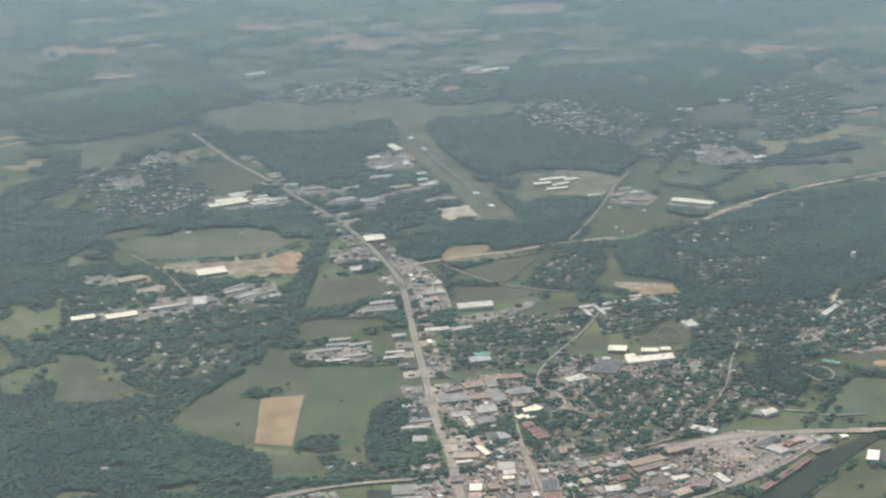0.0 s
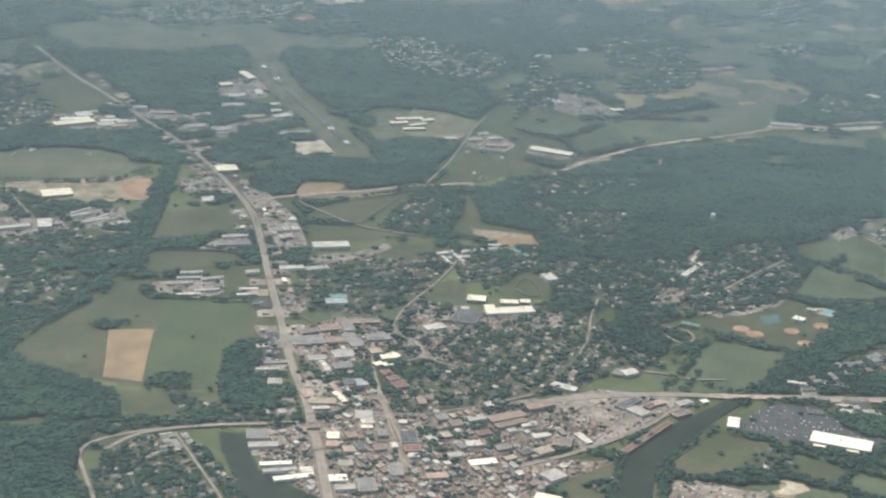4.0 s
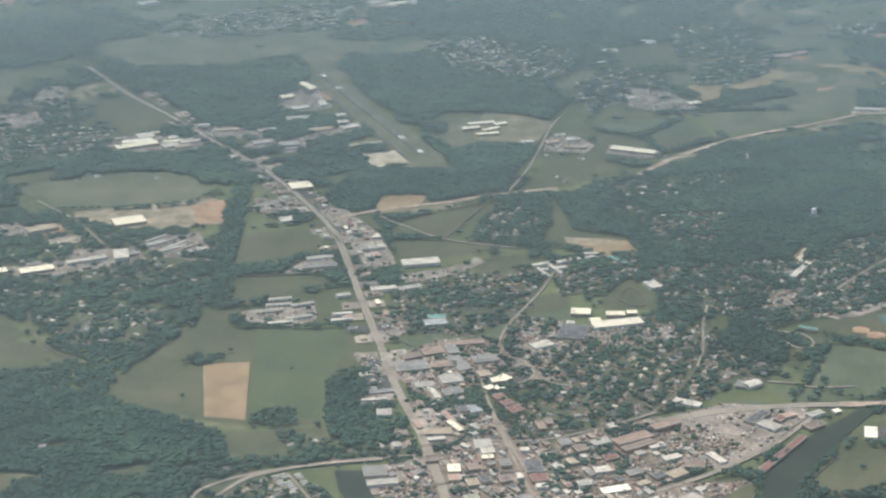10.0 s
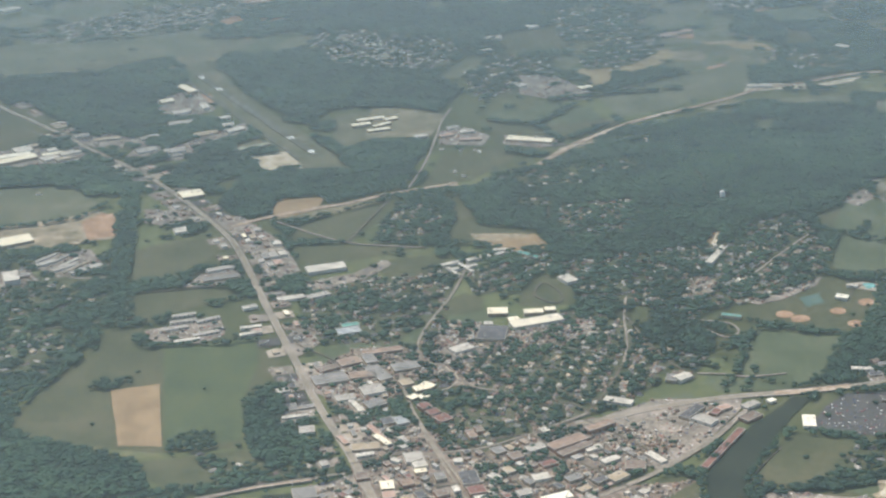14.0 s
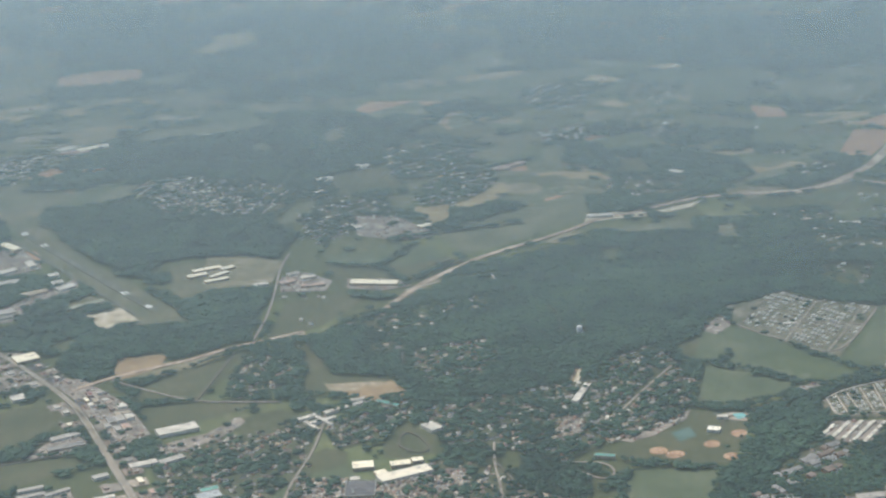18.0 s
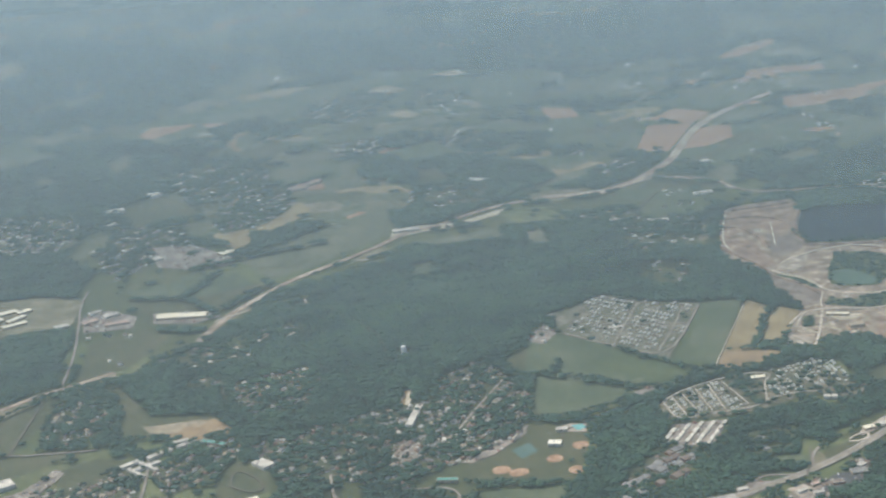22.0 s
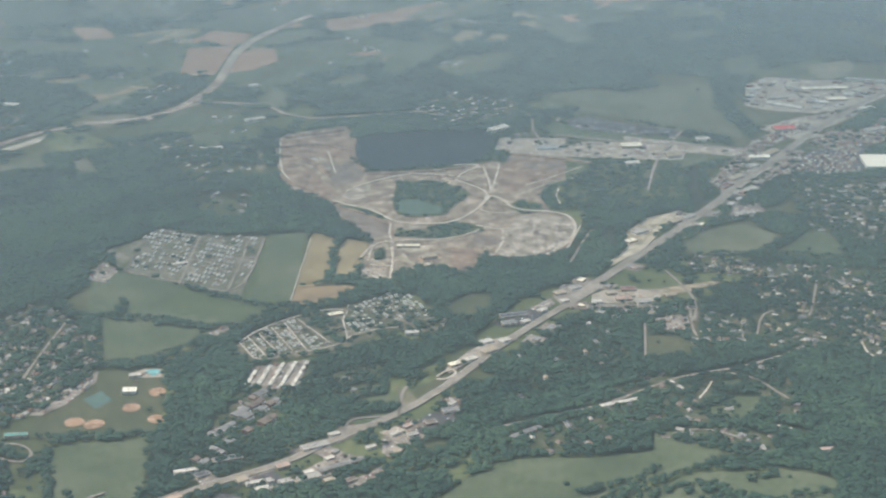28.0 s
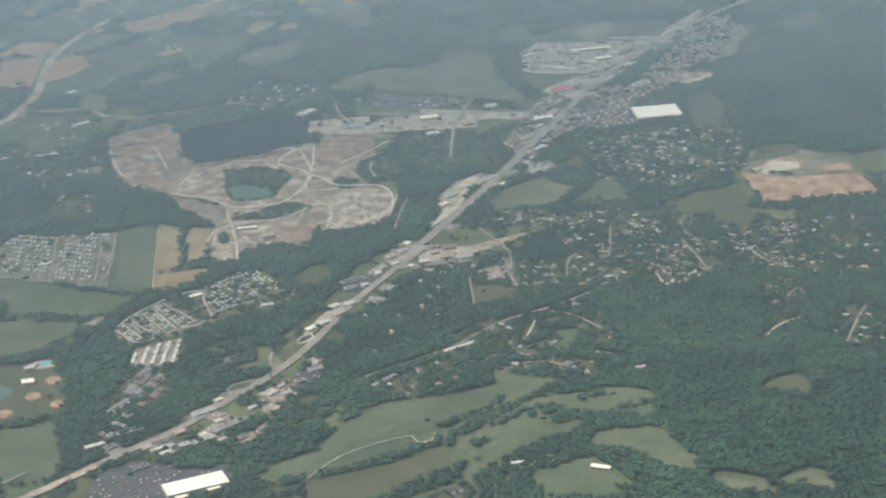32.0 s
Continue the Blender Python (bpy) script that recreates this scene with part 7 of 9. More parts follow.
building([(1063, 3864), (1092, 3878)], 22, 6, 'pinkroof', 'store')
building([(1122, 3865), (1159, 3886)], 22, 6, 'grey', 'store')
building([(1182, 3889), (1199, 3896)], 16, 5, 'bright', 'store')
building([(1108, 3800), (1149, 3827)], 30, 6, 'brownroof', 'store')
building([(969, 3597), (1092, 3762)], 17, 7, 'redroof', 'warehouse')
building([(810, 3962), (869, 3929)], 26, 5, 'white', 'store')
building([(1006, 4029), (1040, 4051)], 28, 8, 'white', 'church')
building([(972, 4043), (997, 4033)], 35, 6, 'greyroof', 'store')
building([(1222, 3758), (1250, 3752)], 56, 6, 'bright', 'store')
building([(507, 3845), (524, 3848)], 29, 8, 'brownroof', 'shop')
building([(488, 3818), (507, 3822)], 39, 8, 'brick', 'shop')
building([(567, 3702), (594, 3712)], 31, 8, 'brownroof', 'shop')
building([(534, 3735), (561, 3745)], 31, 7, 'greyroof', 'shop')
building([(547, 3642), (567, 3652)], 29, 7, 'tanroof', 'shop')
building([(627, 3659), (660, 3672)], 24, 7, 'redroof', 'shop')
building([(671, 3585), (704, 3600)], 23, 7, 'greyroof', 'shop')
building([(689, 3537), (715, 3553)], 19, 6, 'tanroof', 'shop')
building([(559, 3540), (588, 3550)], 26, 6, 'grey', 'shop')
building([(389, 3562), (416, 3569)], 30, 8, 'brownroof', 'shop')
building([(350, 3561), (370, 3568)], 30, 8, 'dark', 'shop')
building([(318, 3546), (344, 3552)], 32, 8, 'tanroof', 'shop')
building([(227, 3666), (256, 3670)], 31, 7, 'brownroof', 'shop')
building([(322, 3620), (348, 3627)], 30, 8, 'brick', 'shop')
building([(394, 3637), (417, 3640)], 31, 8, 'greyroof', 'shop')
building([(179, 4852), (283, 4872)], 45, 8, 'white', 'store')
building([(93, 4676), (162, 4688)], 25, 6, 'white', 'store')
building([(170, 4676), (231, 4700)], 25, 6, 'grey', 'store')
building([(-163, 5507), (-98, 5527)], 55, 8, 'cream', 'store')
building([(-180, 5222), (-142, 5231)], 40, 6, 'white', 'store')
building([(-663, 5202), (-575, 5235)], 60, 8, 'cream', 'factory')
building([(-904, 5152), (-827, 5194)], 40, 8, 'tanroof', 'factory')
building([(-978, 4823), (-911, 4848)], 35, 7, 'cream', 'factory')
building([(-873, 4831), (-784, 4864)], 40, 7, 'cream', 'factory')
building([(-627, 4920), (-587, 4928)], 70, 14, 'white', 'factory')
building([(-756, 4903), (-651, 4947)], 22, 7, 'white', 'factory')
building([(-550, 5036), (-497, 5068)], 20, 6, 'grey', 'warehouse')
building([(-504, 4990), (-436, 5035)], 20, 6, 'grey', 'warehouse')
building([(-452, 4963), (-372, 5012)], 20, 6, 'grey', 'warehouse')
building([(-750, 5913), (-622, 5972)], 40, 9, 'cream', 'factory')
building([(-693, 6019), (-640, 6043)], 50, 9, 'white', 'factory')
building([(-598, 5930), (-551, 5960)], 40, 7, 'white', 'factory')
building([(-547, 5972), (-502, 5995)], 35, 7, 'white', 'factory')
building([(-195, 6629), (-150, 6548)], 30, 8, 'cream', 'hangar')
building([(-245, 6451), (-202, 6470)], 32, 9, 'cream', 'hangar')
building([(-202, 6328), (-144, 6353)], 30, 7, 'white', 'hangar')
building([(-105, 6365), (-82, 6371)], 55, 8, 'white', 'hangar')
building([(-46, 6249), (-15, 6261)], 25, 7, 'white', 'hangar')
building([(-39, 6174), (-5, 6186)], 25, 7, 'white', 'hangar')
building([(-23, 6106), (31, 6136)], 30, 7, 'white', 'hangar')
building([(-215, 6215), (-138, 6232)], 35, 7, 'grey', 'hangar')
building([(-131, 6090), (-56, 6113)], 30, 7, 'tanroof', 'hangar')
building([(-311, 5959), (-248, 5982)], 30, 7, 'grey', 'hangar')
building([(-226, 5940), (-158, 5951)], 40, 7, 'grey', 'hangar')
building([(-2, 5919), (109, 5965)], 22, 6, 'greenroof', 'hangar')
building([(-303, 6091), (-247, 6116)], 25, 6, 'grey', 'hangar')
building([(-518, 6152), (-472, 6171)], 25, 6, 'white', 'store')
building([(-456, 6104), (-371, 6116)], 25, 6, 'tanroof', 'store')
building([(-209, 4532), (-136, 4551)], 14, 6, 'grey', 'motel')
building([(-183, 4579), (-116, 4590)], 14, 6, 'grey', 'motel')
building([(-125, 4489), (-59, 4508)], 14, 6, 'grey', 'motel')
building([(-170, 4459), (-106, 4474)], 12, 5, 'white', 'motel')
building([(-178, 4618), (-118, 4630)], 14, 6, 'grey', 'motel')
building([(-115, 4574), (-56, 4597)], 14, 6, 'grey', 'motel')
building([(-8, 4473), (47, 4484)], 14, 5, 'white', 'store')
building([(-7, 4515), (46, 4522)], 14, 5, 'white', 'store')
building([(3, 4637), (40, 4649)], 20, 6, 'grey', 'store')
building([(-100, 4846), (-6, 4862)], 25, 6, 'greyroof', 'store')
building([(-88, 4911), (-17, 4932)], 22, 6, 'grey', 'store')
building([(379, 6084), (440, 6100)], 25, 6, 'cream', 'school')
building([(425, 6023), (499, 6039)], 20, 6, 'cream', 'school')
building([(399, 6131), (490, 6153)], 22, 6, 'cream', 'school')
building([(489, 6123), (532, 6140)], 22, 6, 'cream', 'school')
building([(449, 6064), (507, 6099)], 18, 6, 'cream', 'school')
building([(848, 5857), (910, 5832)], 40, 7, 'cream', 'factory')
building([(906, 5832), (985, 5800)], 35, 7, 'cream', 'factory')
building([(566, 5938), (609, 5943)], 22, 6, 'white', 'store')
building([(649, 5925), (697, 5942)], 25, 6, 'pinkroof', 'store')
building([(702, 5883), (775, 5876)], 22, 6, 'pinkroof', 'store')
building([(716, 5953), (764, 5964)], 25, 6, 'white', 'store')
building([(682, 6000), (720, 6012)], 20, 6, 'grey', 'store')
building([(963, 6380), (993, 6387)], 30, 6, 'white', 'store')
building([(1173, 6323), (1215, 6342)], 30, 6, 'cream', 'store')
building([(885, 6766), (939, 6786)], 20, 6, 'white', 'store')
building([(1098, 7008), (1136, 7026)], 40, 7, 'white', 'store')
building([(1572, 6892), (1698, 6944)], 30, 6, 'pinkroof', 'store')
building([(55, 7737), (125, 7788)], 40, 8, 'white', 'store')
building([(126, 7701), (207, 7736)], 40, 7, 'cream', 'store')
building([(-897, 7780), (-832, 7824)], 45, 8, 'white', 'store')
building([(843, 4650), (875, 4663)], 50, 7, 'white', 'store')
building([(559, 4802), (631, 4824)], 14, 6, 'white', 'warehouse')
building([(537, 4837), (594, 4860)], 14, 6, 'white', 'warehouse')
building([(609, 4855), (674, 4881)], 16, 6, 'white', 'warehouse')
building([(690, 4880), (739, 4901)], 16, 6, 'grey', 'warehouse')
building([(246, 4479), (290, 4486)], 20, 6, 'tealroof', 'warehouse')
building([(1407, 3691), (1542, 3642)], 58, 9, 'bright', 'store')
building([(1432, 3855), (1468, 3847)], 16, 6, 'dark', 'store')
building([(1186, 4380), (1230, 4357)], 14, 7, 'tealroof', 'store')
building([(1494, 4440), (1521, 4424)], 24, 6, 'bright', 'store')
building([(1544, 4506), (1569, 4495)], 14, 5, 'white', 'store')
building([(1504, 4027), (1566, 4013)], 20, 6, 'greyroof', 'store')
building([(1666, 3864), (1774, 3865)], 14, 6, 'greyroof', 'motel')
building([(1413, 4029), (1463, 4017)], 14, 5, 'white', 'store')
building([(1512, 3901), (1550, 3895)], 12, 5, 'white', 'store')
building([(2211, 4372), (2241, 4355)], 16, 6, 'white', 'office')
building([(2118, 4568), (2155, 4561)], 16, 5, 'cream', 'office')
building([(1233, 4678), (1302, 4788)], 18, 6, 'white', 'store')
building([(2092, 3768), (2173, 3775)], 14, 5, 'greyroof', 'motel')
building([(1951, 5076), (1991, 5069)], 12, 4, 'white', 'motel')
building([(2520, 4878), (2571, 4844)], 14, 6, 'cream', 'factory')
building([(2525, 4760), (2565, 4752)], 20, 8, 'tanroof', 'factory')
building([(4006, 4602), (4130, 4513)], 115, 9, 'bright', 'store')
building([(3816, 4902), (3872, 4867)], 24, 7, 'bright', 'store')
building([(3624, 5053), (3662, 5037)], 40, 8, 'tanroof', 'store')
building([(3570, 5208), (3626, 5178)], 35, 8, 'cream', 'store')
building([(3478, 5073), (3517, 5056)], 24, 6, 'white', 'store')
building([(3811, 5132), (3850, 5115)], 24, 6, 'white', 'store')
building([(4075, 5061), (4142, 5033)], 40, 7, 'redbright', 'store')
building([(4256, 5305), (4309, 5190)], 26, 7, 'white', 'store')
building([(4300, 5337), (4376, 5309)], 22, 7, 'grey', 'store')
building([(4473, 5353), (4609, 5275)], 22, 7, 'cream', 'store')
building([(4448, 5210), (4507, 5176)], 30, 7, 'cream', 'store')
building([(4454, 5062), (4501, 5044)], 24, 7, 'white', 'store')
building([(4686, 5362), (4758, 5272)], 20, 7, 'grey', 'store')
building([(4758, 5272), (4810, 5178)], 20, 7, 'grey', 'store')
building([(4319, 5453), (4370, 5438)], 24, 7, 'white', 'store')
building([(3327, 5555), (3397, 5560)], 30, 12, 'white', 'office')
building([(3342, 5344), (3403, 5310)], 22, 7, 'bluegrey', 'store')
building([(2345, 3781), (2438, 3766)], 10, 5, 'white', 'motel')
building([(4282, 4862), (4354, 4846)], 26, 6, 'grey', 'store')
building([(2483, 5905), (2544, 5892)], 20, 6, 'white', 'store')
building([(2741, 6097), (2808, 6090)], 20, 6, 'white', 'store')
building([(2947, 6435), (2980, 6435)], 20, 6, 'white', 'store')
building([(918, 6904), (979, 6902)], 30, 7, 'white', 'store')
building([(2157, 6688), (2195, 6656)], 30, 7, 'white', 'store')
building([(1730, 6264), (1814, 6250)], 24, 7, 'white', 'store')
building([(1562, 6888), (1625, 6884)], 24, 7, 'pinkroof', 'store')
building([(51, 7682), (157, 7682)], 40, 8, 'pinkroof', 'store')
building([(192, 7725), (235, 7723)], 40, 8, 'white', 'store')
building([(-740, 5975), (-645, 6003)], 30, 8, 'bright', 'factory')
building([(-608, 5981), (-545, 5998)], 22, 7, 'cream', 'factory')
building([(-537, 5986), (-488, 6000)], 20, 7, 'white', 'factory')
building([(-295, 5985), (-257, 5996)], 14, 6, 'white', 'store')
building([(-213, 5960), (-167, 5975)], 14, 6, 'grey', 'store')
building([(-203, 5903), (-166, 5913)], 12, 6, 'grey', 'store')
building([(544, 4828), (570, 4762)], 10, 5, 'white', 'warehouse')
building([(577, 4850), (608, 4783)], 10, 5, 'white', 'warehouse')
building([(685, 4914), (724, 4917)], 12, 6, 'white', 'store')
building([(744, 4888), (791, 4835)], 14, 6, 'tealroof', 'store')
building([(2127, 3070), (2146, 3031)], 14, 5, 'cream', 'motel')
building([(2026, 3220), (2050, 3205)], 10, 5, 'white', 'store')
building([(2561, 3319), (2586, 3306)], 12, 6, 'pinkroof', 'store')
building([(-558, 5073), (-504, 5129)], 8, 4, 'white', 'warehouse')
building([(-531, 5041), (-473, 5105)], 8, 4, 'grey', 'warehouse')
building([(-504, 5008), (-441, 5082)], 8, 4, 'white', 'warehouse')
building([(-475, 4981), (-406, 5058)], 8, 4, 'tanroof', 'warehouse')
building([(1413, 3669), (1441, 3661)], 12, 6, 'cream', 'store')
building([(1487, 3647), (1515, 3639)], 10, 6, 'cream', 'store')


def taken(x, y, r=10):
    i0, i1, j0, j1 = int((y - r - Y0) / CELL), int((y + r - Y0) / CELL), int((x - r - X0) / CELL), int((x + r - X0) / CELL)
    return bool(TAKEN[max(0, i0):i1 + 1, max(0, j0):j1 + 1].any())


def strip(pts, gap, chance, seed):
    """Small shops on paved plots along both sides of a highway."""
    rng = random.Random(seed)
    line = steps(smoothed(pts), gap)
    for (ax, ay), (bx, by) in zip(line, line[1:]):
        d = math.hypot(bx - ax, by - ay) or 1
        ux, uy = (bx - ax) / d, (by - ay) / d
        for side in (-1, 1):
            nx, ny = -uy * side, ux * side
            wide, deep = rng.uniform(12, 30), rng.uniform(10, 18)
            off, along = rng.uniform(24, 46), rng.uniform(-0.2, 0.2) * gap
            x, y = ax + nx * (off + deep / 2) + ux * (d / 2 + along), ay + ny * (off + deep / 2) + uy * (d / 2 + along)
            if rng.random() > chance or taken(x, y, 4):
                continue
            h, far = gap * 0.49, off + deep + rng.uniform(5, 16)
            lot(rng.choice(("greylot", "greylot", "palelot", "asphaltlot", "townlot")), [(ax + ux * d / 2 + ux * i * h + nx * k, ay + uy * d / 2 + uy * i * h + ny * k) for i, k in ((-1, 12), (1, 12), (1, far), (-1, far))])
            e = wide / 2
            ends = [(x - ux * e - nx * deep / 2, y - uy * e - ny * deep / 2), (x + ux * e - nx * deep / 2, y + uy * e - ny * deep / 2)]
            building(ends if side > 0 else ends[::-1], deep, rng.choice((4, 5, 5, 6)), rng.choice(("white", "grey", "greyroof", "tanroof", "brownroof", "cream", "pinkroof", "dark", "tanroof", "greyroof", "brick")), "store")


SHOP_ROOFS = ("white", "grey", "greyroof", "tanroof", "brownroof", "dark", "brick", "tanroof", "pinkroof", "white", "redroof", "brownroof", "greyroof", "brick", "grey")


def blocks(pts, turn, seed, chance=0.9, cell=(19, 18), use="shop", roofs=SHOP_ROOFS):
    """Small shops and workshops close together, square to the streets."""
    where, m = inside(pts)
    s0, s1 = where
    rng = random.Random(seed)
    p, a = np.array(pts, float), radians(turn)
    u, w, mid = np.array([math.cos(a), math.sin(a)]), np.array([-math.sin(a), math.cos(a)]), p.mean(0)
    reach = np.abs(p - mid).max() * 1.5
    for j, v in enumerate(np.arange(-reach, reach, cell[1])):
        for i, h in enumerate(np.arange(-reach, reach, cell[0])):
            if i % 6 == 5 or j % 4 == 3:
                continue
            q = mid + u * (h + rng.uniform(-3, 3)) + w * (v + rng.uniform(-3, 3))
            r, c = int((q[1] - Y0) / CELL), int((q[0] - X0) / CELL)
            if not (s0.start <= r < s0.stop and s1.start <= c < s1.stop and m[r - s0.start, c - s1.start]) or rng.random() > chance or taken(*q, 4):
                continue
            e, d = rng.choice((0.26, 0.34, 0.42, 0.5, 0.62)) * cell[0], rng.uniform(0.5, 0.95) * cell[1]
            building([tuple(q - u * e - w * d / 2), tuple(q + u * e - w * d / 2)], d, rng.choice((5, 6, 7, 8)), rng.choice(roofs), use)


strip([(1527, 3944), (1664, 3947), (1907, 3974), (2056, 4017), (2359, 4168), (2669, 4320), (2930, 4432), (3313, 4594), (3704, 4779), (4150, 4991), (4668, 5187), (5030, 5259)], 52, 0.5, 1)
strip([(1398, 3946), (1486, 3955), (1623, 3949), (1794, 3993)], 46, 0.4, 2)
strip([(155, 4090), (98, 4442), (48, 4738), (13, 4976), (-24, 5162), (-93, 5350), (-174, 5544)], 46, 0.6, 3)
strip([(-174, 5544), (-299, 5797), (-470, 6051), (-659, 6365), (-781, 6540)], 60, 0.55, 4)
strip([(280, 3585), (211, 3752), (155, 4090)], 40, 0.6, 5)
blocks([(243, 3506), (224, 3752), (297, 3930), (373, 3809), (500, 3750), (648, 3822), (760, 3777), (874, 3663), (706, 3503)], -59.1, 6, 0.5)
blocks([(111, 3621), (241, 3670), (457, 3580), (587, 3557), (717, 3543), (847, 3552), (763, 3429), (703, 3216), (289, 3213), (226, 3468)], -59.1, 14, 0.5, (21, 19))
blocks([(160, 4191), (287, 4259), (372, 4241), (353, 4056), (323, 3869), (243, 3839), (196, 4057)], 99.5, 7, 0.2)
blocks([(10, 5284), (115, 5114), (158, 4930), (56, 4887), (0, 5115)], -78.4, 8, 0.6, (30, 26))
blocks([(4208, 5335), (4368, 5504), (4477, 5534), (4615, 5400), (4804, 5210), (4574, 5150), (4339, 5153)], -56.3, 9, 0.5, (34, 30))
blocks([(-916, 4831), (-929, 4896), (-578, 5004), (-553, 4937), (-775, 4829)], 20.8, 12, 0.55, (34, 26))
blocks([(-793, 5932), (-774, 6060), (-645, 6090), (-464, 5995), (-494, 5916)], 24.1, 13, 0.5, (40, 34))

blocks([(1679, 4220), (1757, 4286), (1804, 4248), (1762, 4190), (1699, 4134), (1638, 4114), (1554, 4065), (1497, 4014), (1448, 4015), (1500, 4108), (1588, 4172)], 20, 15, 0.9, (27, 25), "apartments", ("brownroof", "greyroof"))

# ---- houses ----
HOUSE_ROOFS = ["greyroof", "white", "grey", "dark", "brownroof", "tanroof", "brownroof", "greyroof", "brownroof", "greyroof"]
HOUSE_WORDS = {"greyroof": "mid-grey shingle roof", "brownroof": "brown shingle roof", "grey": "light grey metal roof", "dark": "dark shingle roof", "white": "white metal roof", "tanroof": "tan shingle roof", "bluegrey": "blue-grey metal roof", "pinkroof": "pinkish shingle roof"}


def gable(long, deep, eave, rise, over=0.5, y=0.0):
    h, d = long / 2 + over, deep / 2 + over
    v = [(-h, y - d, eave), (h, y - d, eave), (h, y + d, eave), (-h, y + d, eave), (-h, y, eave + rise), (h, y, eave + rise)]
    v += [(a, b, c - 0.3) for a, b, c in v[:4]]
    return v, [(0, 1, 5, 4), (2, 3, 4, 5), (3, 0, 4), (1, 2, 5), (9, 8, 7, 6), (0, 6, 7, 1), (1, 7, 8, 2), (2, 8, 9, 3), (3, 9, 6, 0)]


def house_parts(n):
    rng = random.Random(n)
    long, deep, eave = rng.uniform(12, 18), rng.uniform(8, 10.5), rng.choice((3.2, 3.4, 5.6))
    rise = deep * 0.3
    body = joined(box_mesh(-long / 2, -deep / 2, -1.5, long / 2, deep / 2, eave), ([(-long / 2, -deep / 2, eave), (-long / 2, deep / 2, eave), (-long / 2, 0, eave + rise), (long / 2, -deep / 2, eave), (long / 2, deep / 2, eave), (long / 2, 0, eave + rise)], [(0, 2, 1), (3, 4, 5)]))
    roof = gable(long, deep, eave, rise)
    if n % 3 == 0:
        wing = box_mesh(long / 2 - 6, -deep / 2 - 4, -1.5, long / 2, -deep / 2, 3)
        body = joined(body, wing)
        roof = joined(roof, ([(a, b, c) for a, b, c in gable(7, 6, 3, 1.6, 0.4, -deep / 2 - 1.6)[0]], gable(7, 6, 3, 1.6)[1]))
        roof = (roof[0][:10] + [(a + long / 2 - 3, b, c) for a, b, c in roof[0][10:]], roof[1])
    return body, roof, long, deep, eave


PROTOS = [house_parts(n) for n in range(10)]


def house_proto(n):
    body, roof, long, deep, eave = PROTOS[n]
    kind = HOUSE_ROOFS[n]
    ob = link("house", *body, WALL[("white", "brick", "pale", "tan")[n % 4]])
    link("roof", *roof, ROOF[kind], ob)
    link("door", *box_mesh(-0.6, -deep / 2 - 0.1, 0, 0.6, -deep / 2 + 0.1, 2.1), GLASS, ob)
    for x in (-0.32,):
        pane = link("window", *box_mesh(long * x - 0.9, -deep / 2 - 0.1, 0.9, long * x + 0.9, -deep / 2 + 0.1, 2.2), GLASS, ob)
        bars = ((-1.1, 0.7, 1.1, 0.9), (-1.1, 2.2, 1.1, 2.4), (-1.1, 0.9, -0.9, 2.2), (0.9, 0.9, 1.1, 2.2))
        link("frame", *joined(*[box_mesh(long * x + p, -deep / 2 - 0.14, q, long * x + r, -deep / 2 + 0.1, s) for p, q, r, s in bars]), WALL["white"], pane)
    if n % 2:
        link("chimney", *box_mesh(long * 0.25, 0.8, eave, long * 0.25 + 1, 1.8, eave + deep * 0.3 + 1), WALL["brick"], ob)
    return tagged(ob, f"{('white-sided', 'brick', 'pale', 'tan')[n % 4]} family house with a {HOUSE_WORDS[kind]}", "house", "houses of the valley")


SPOTS, YARDS = [], []


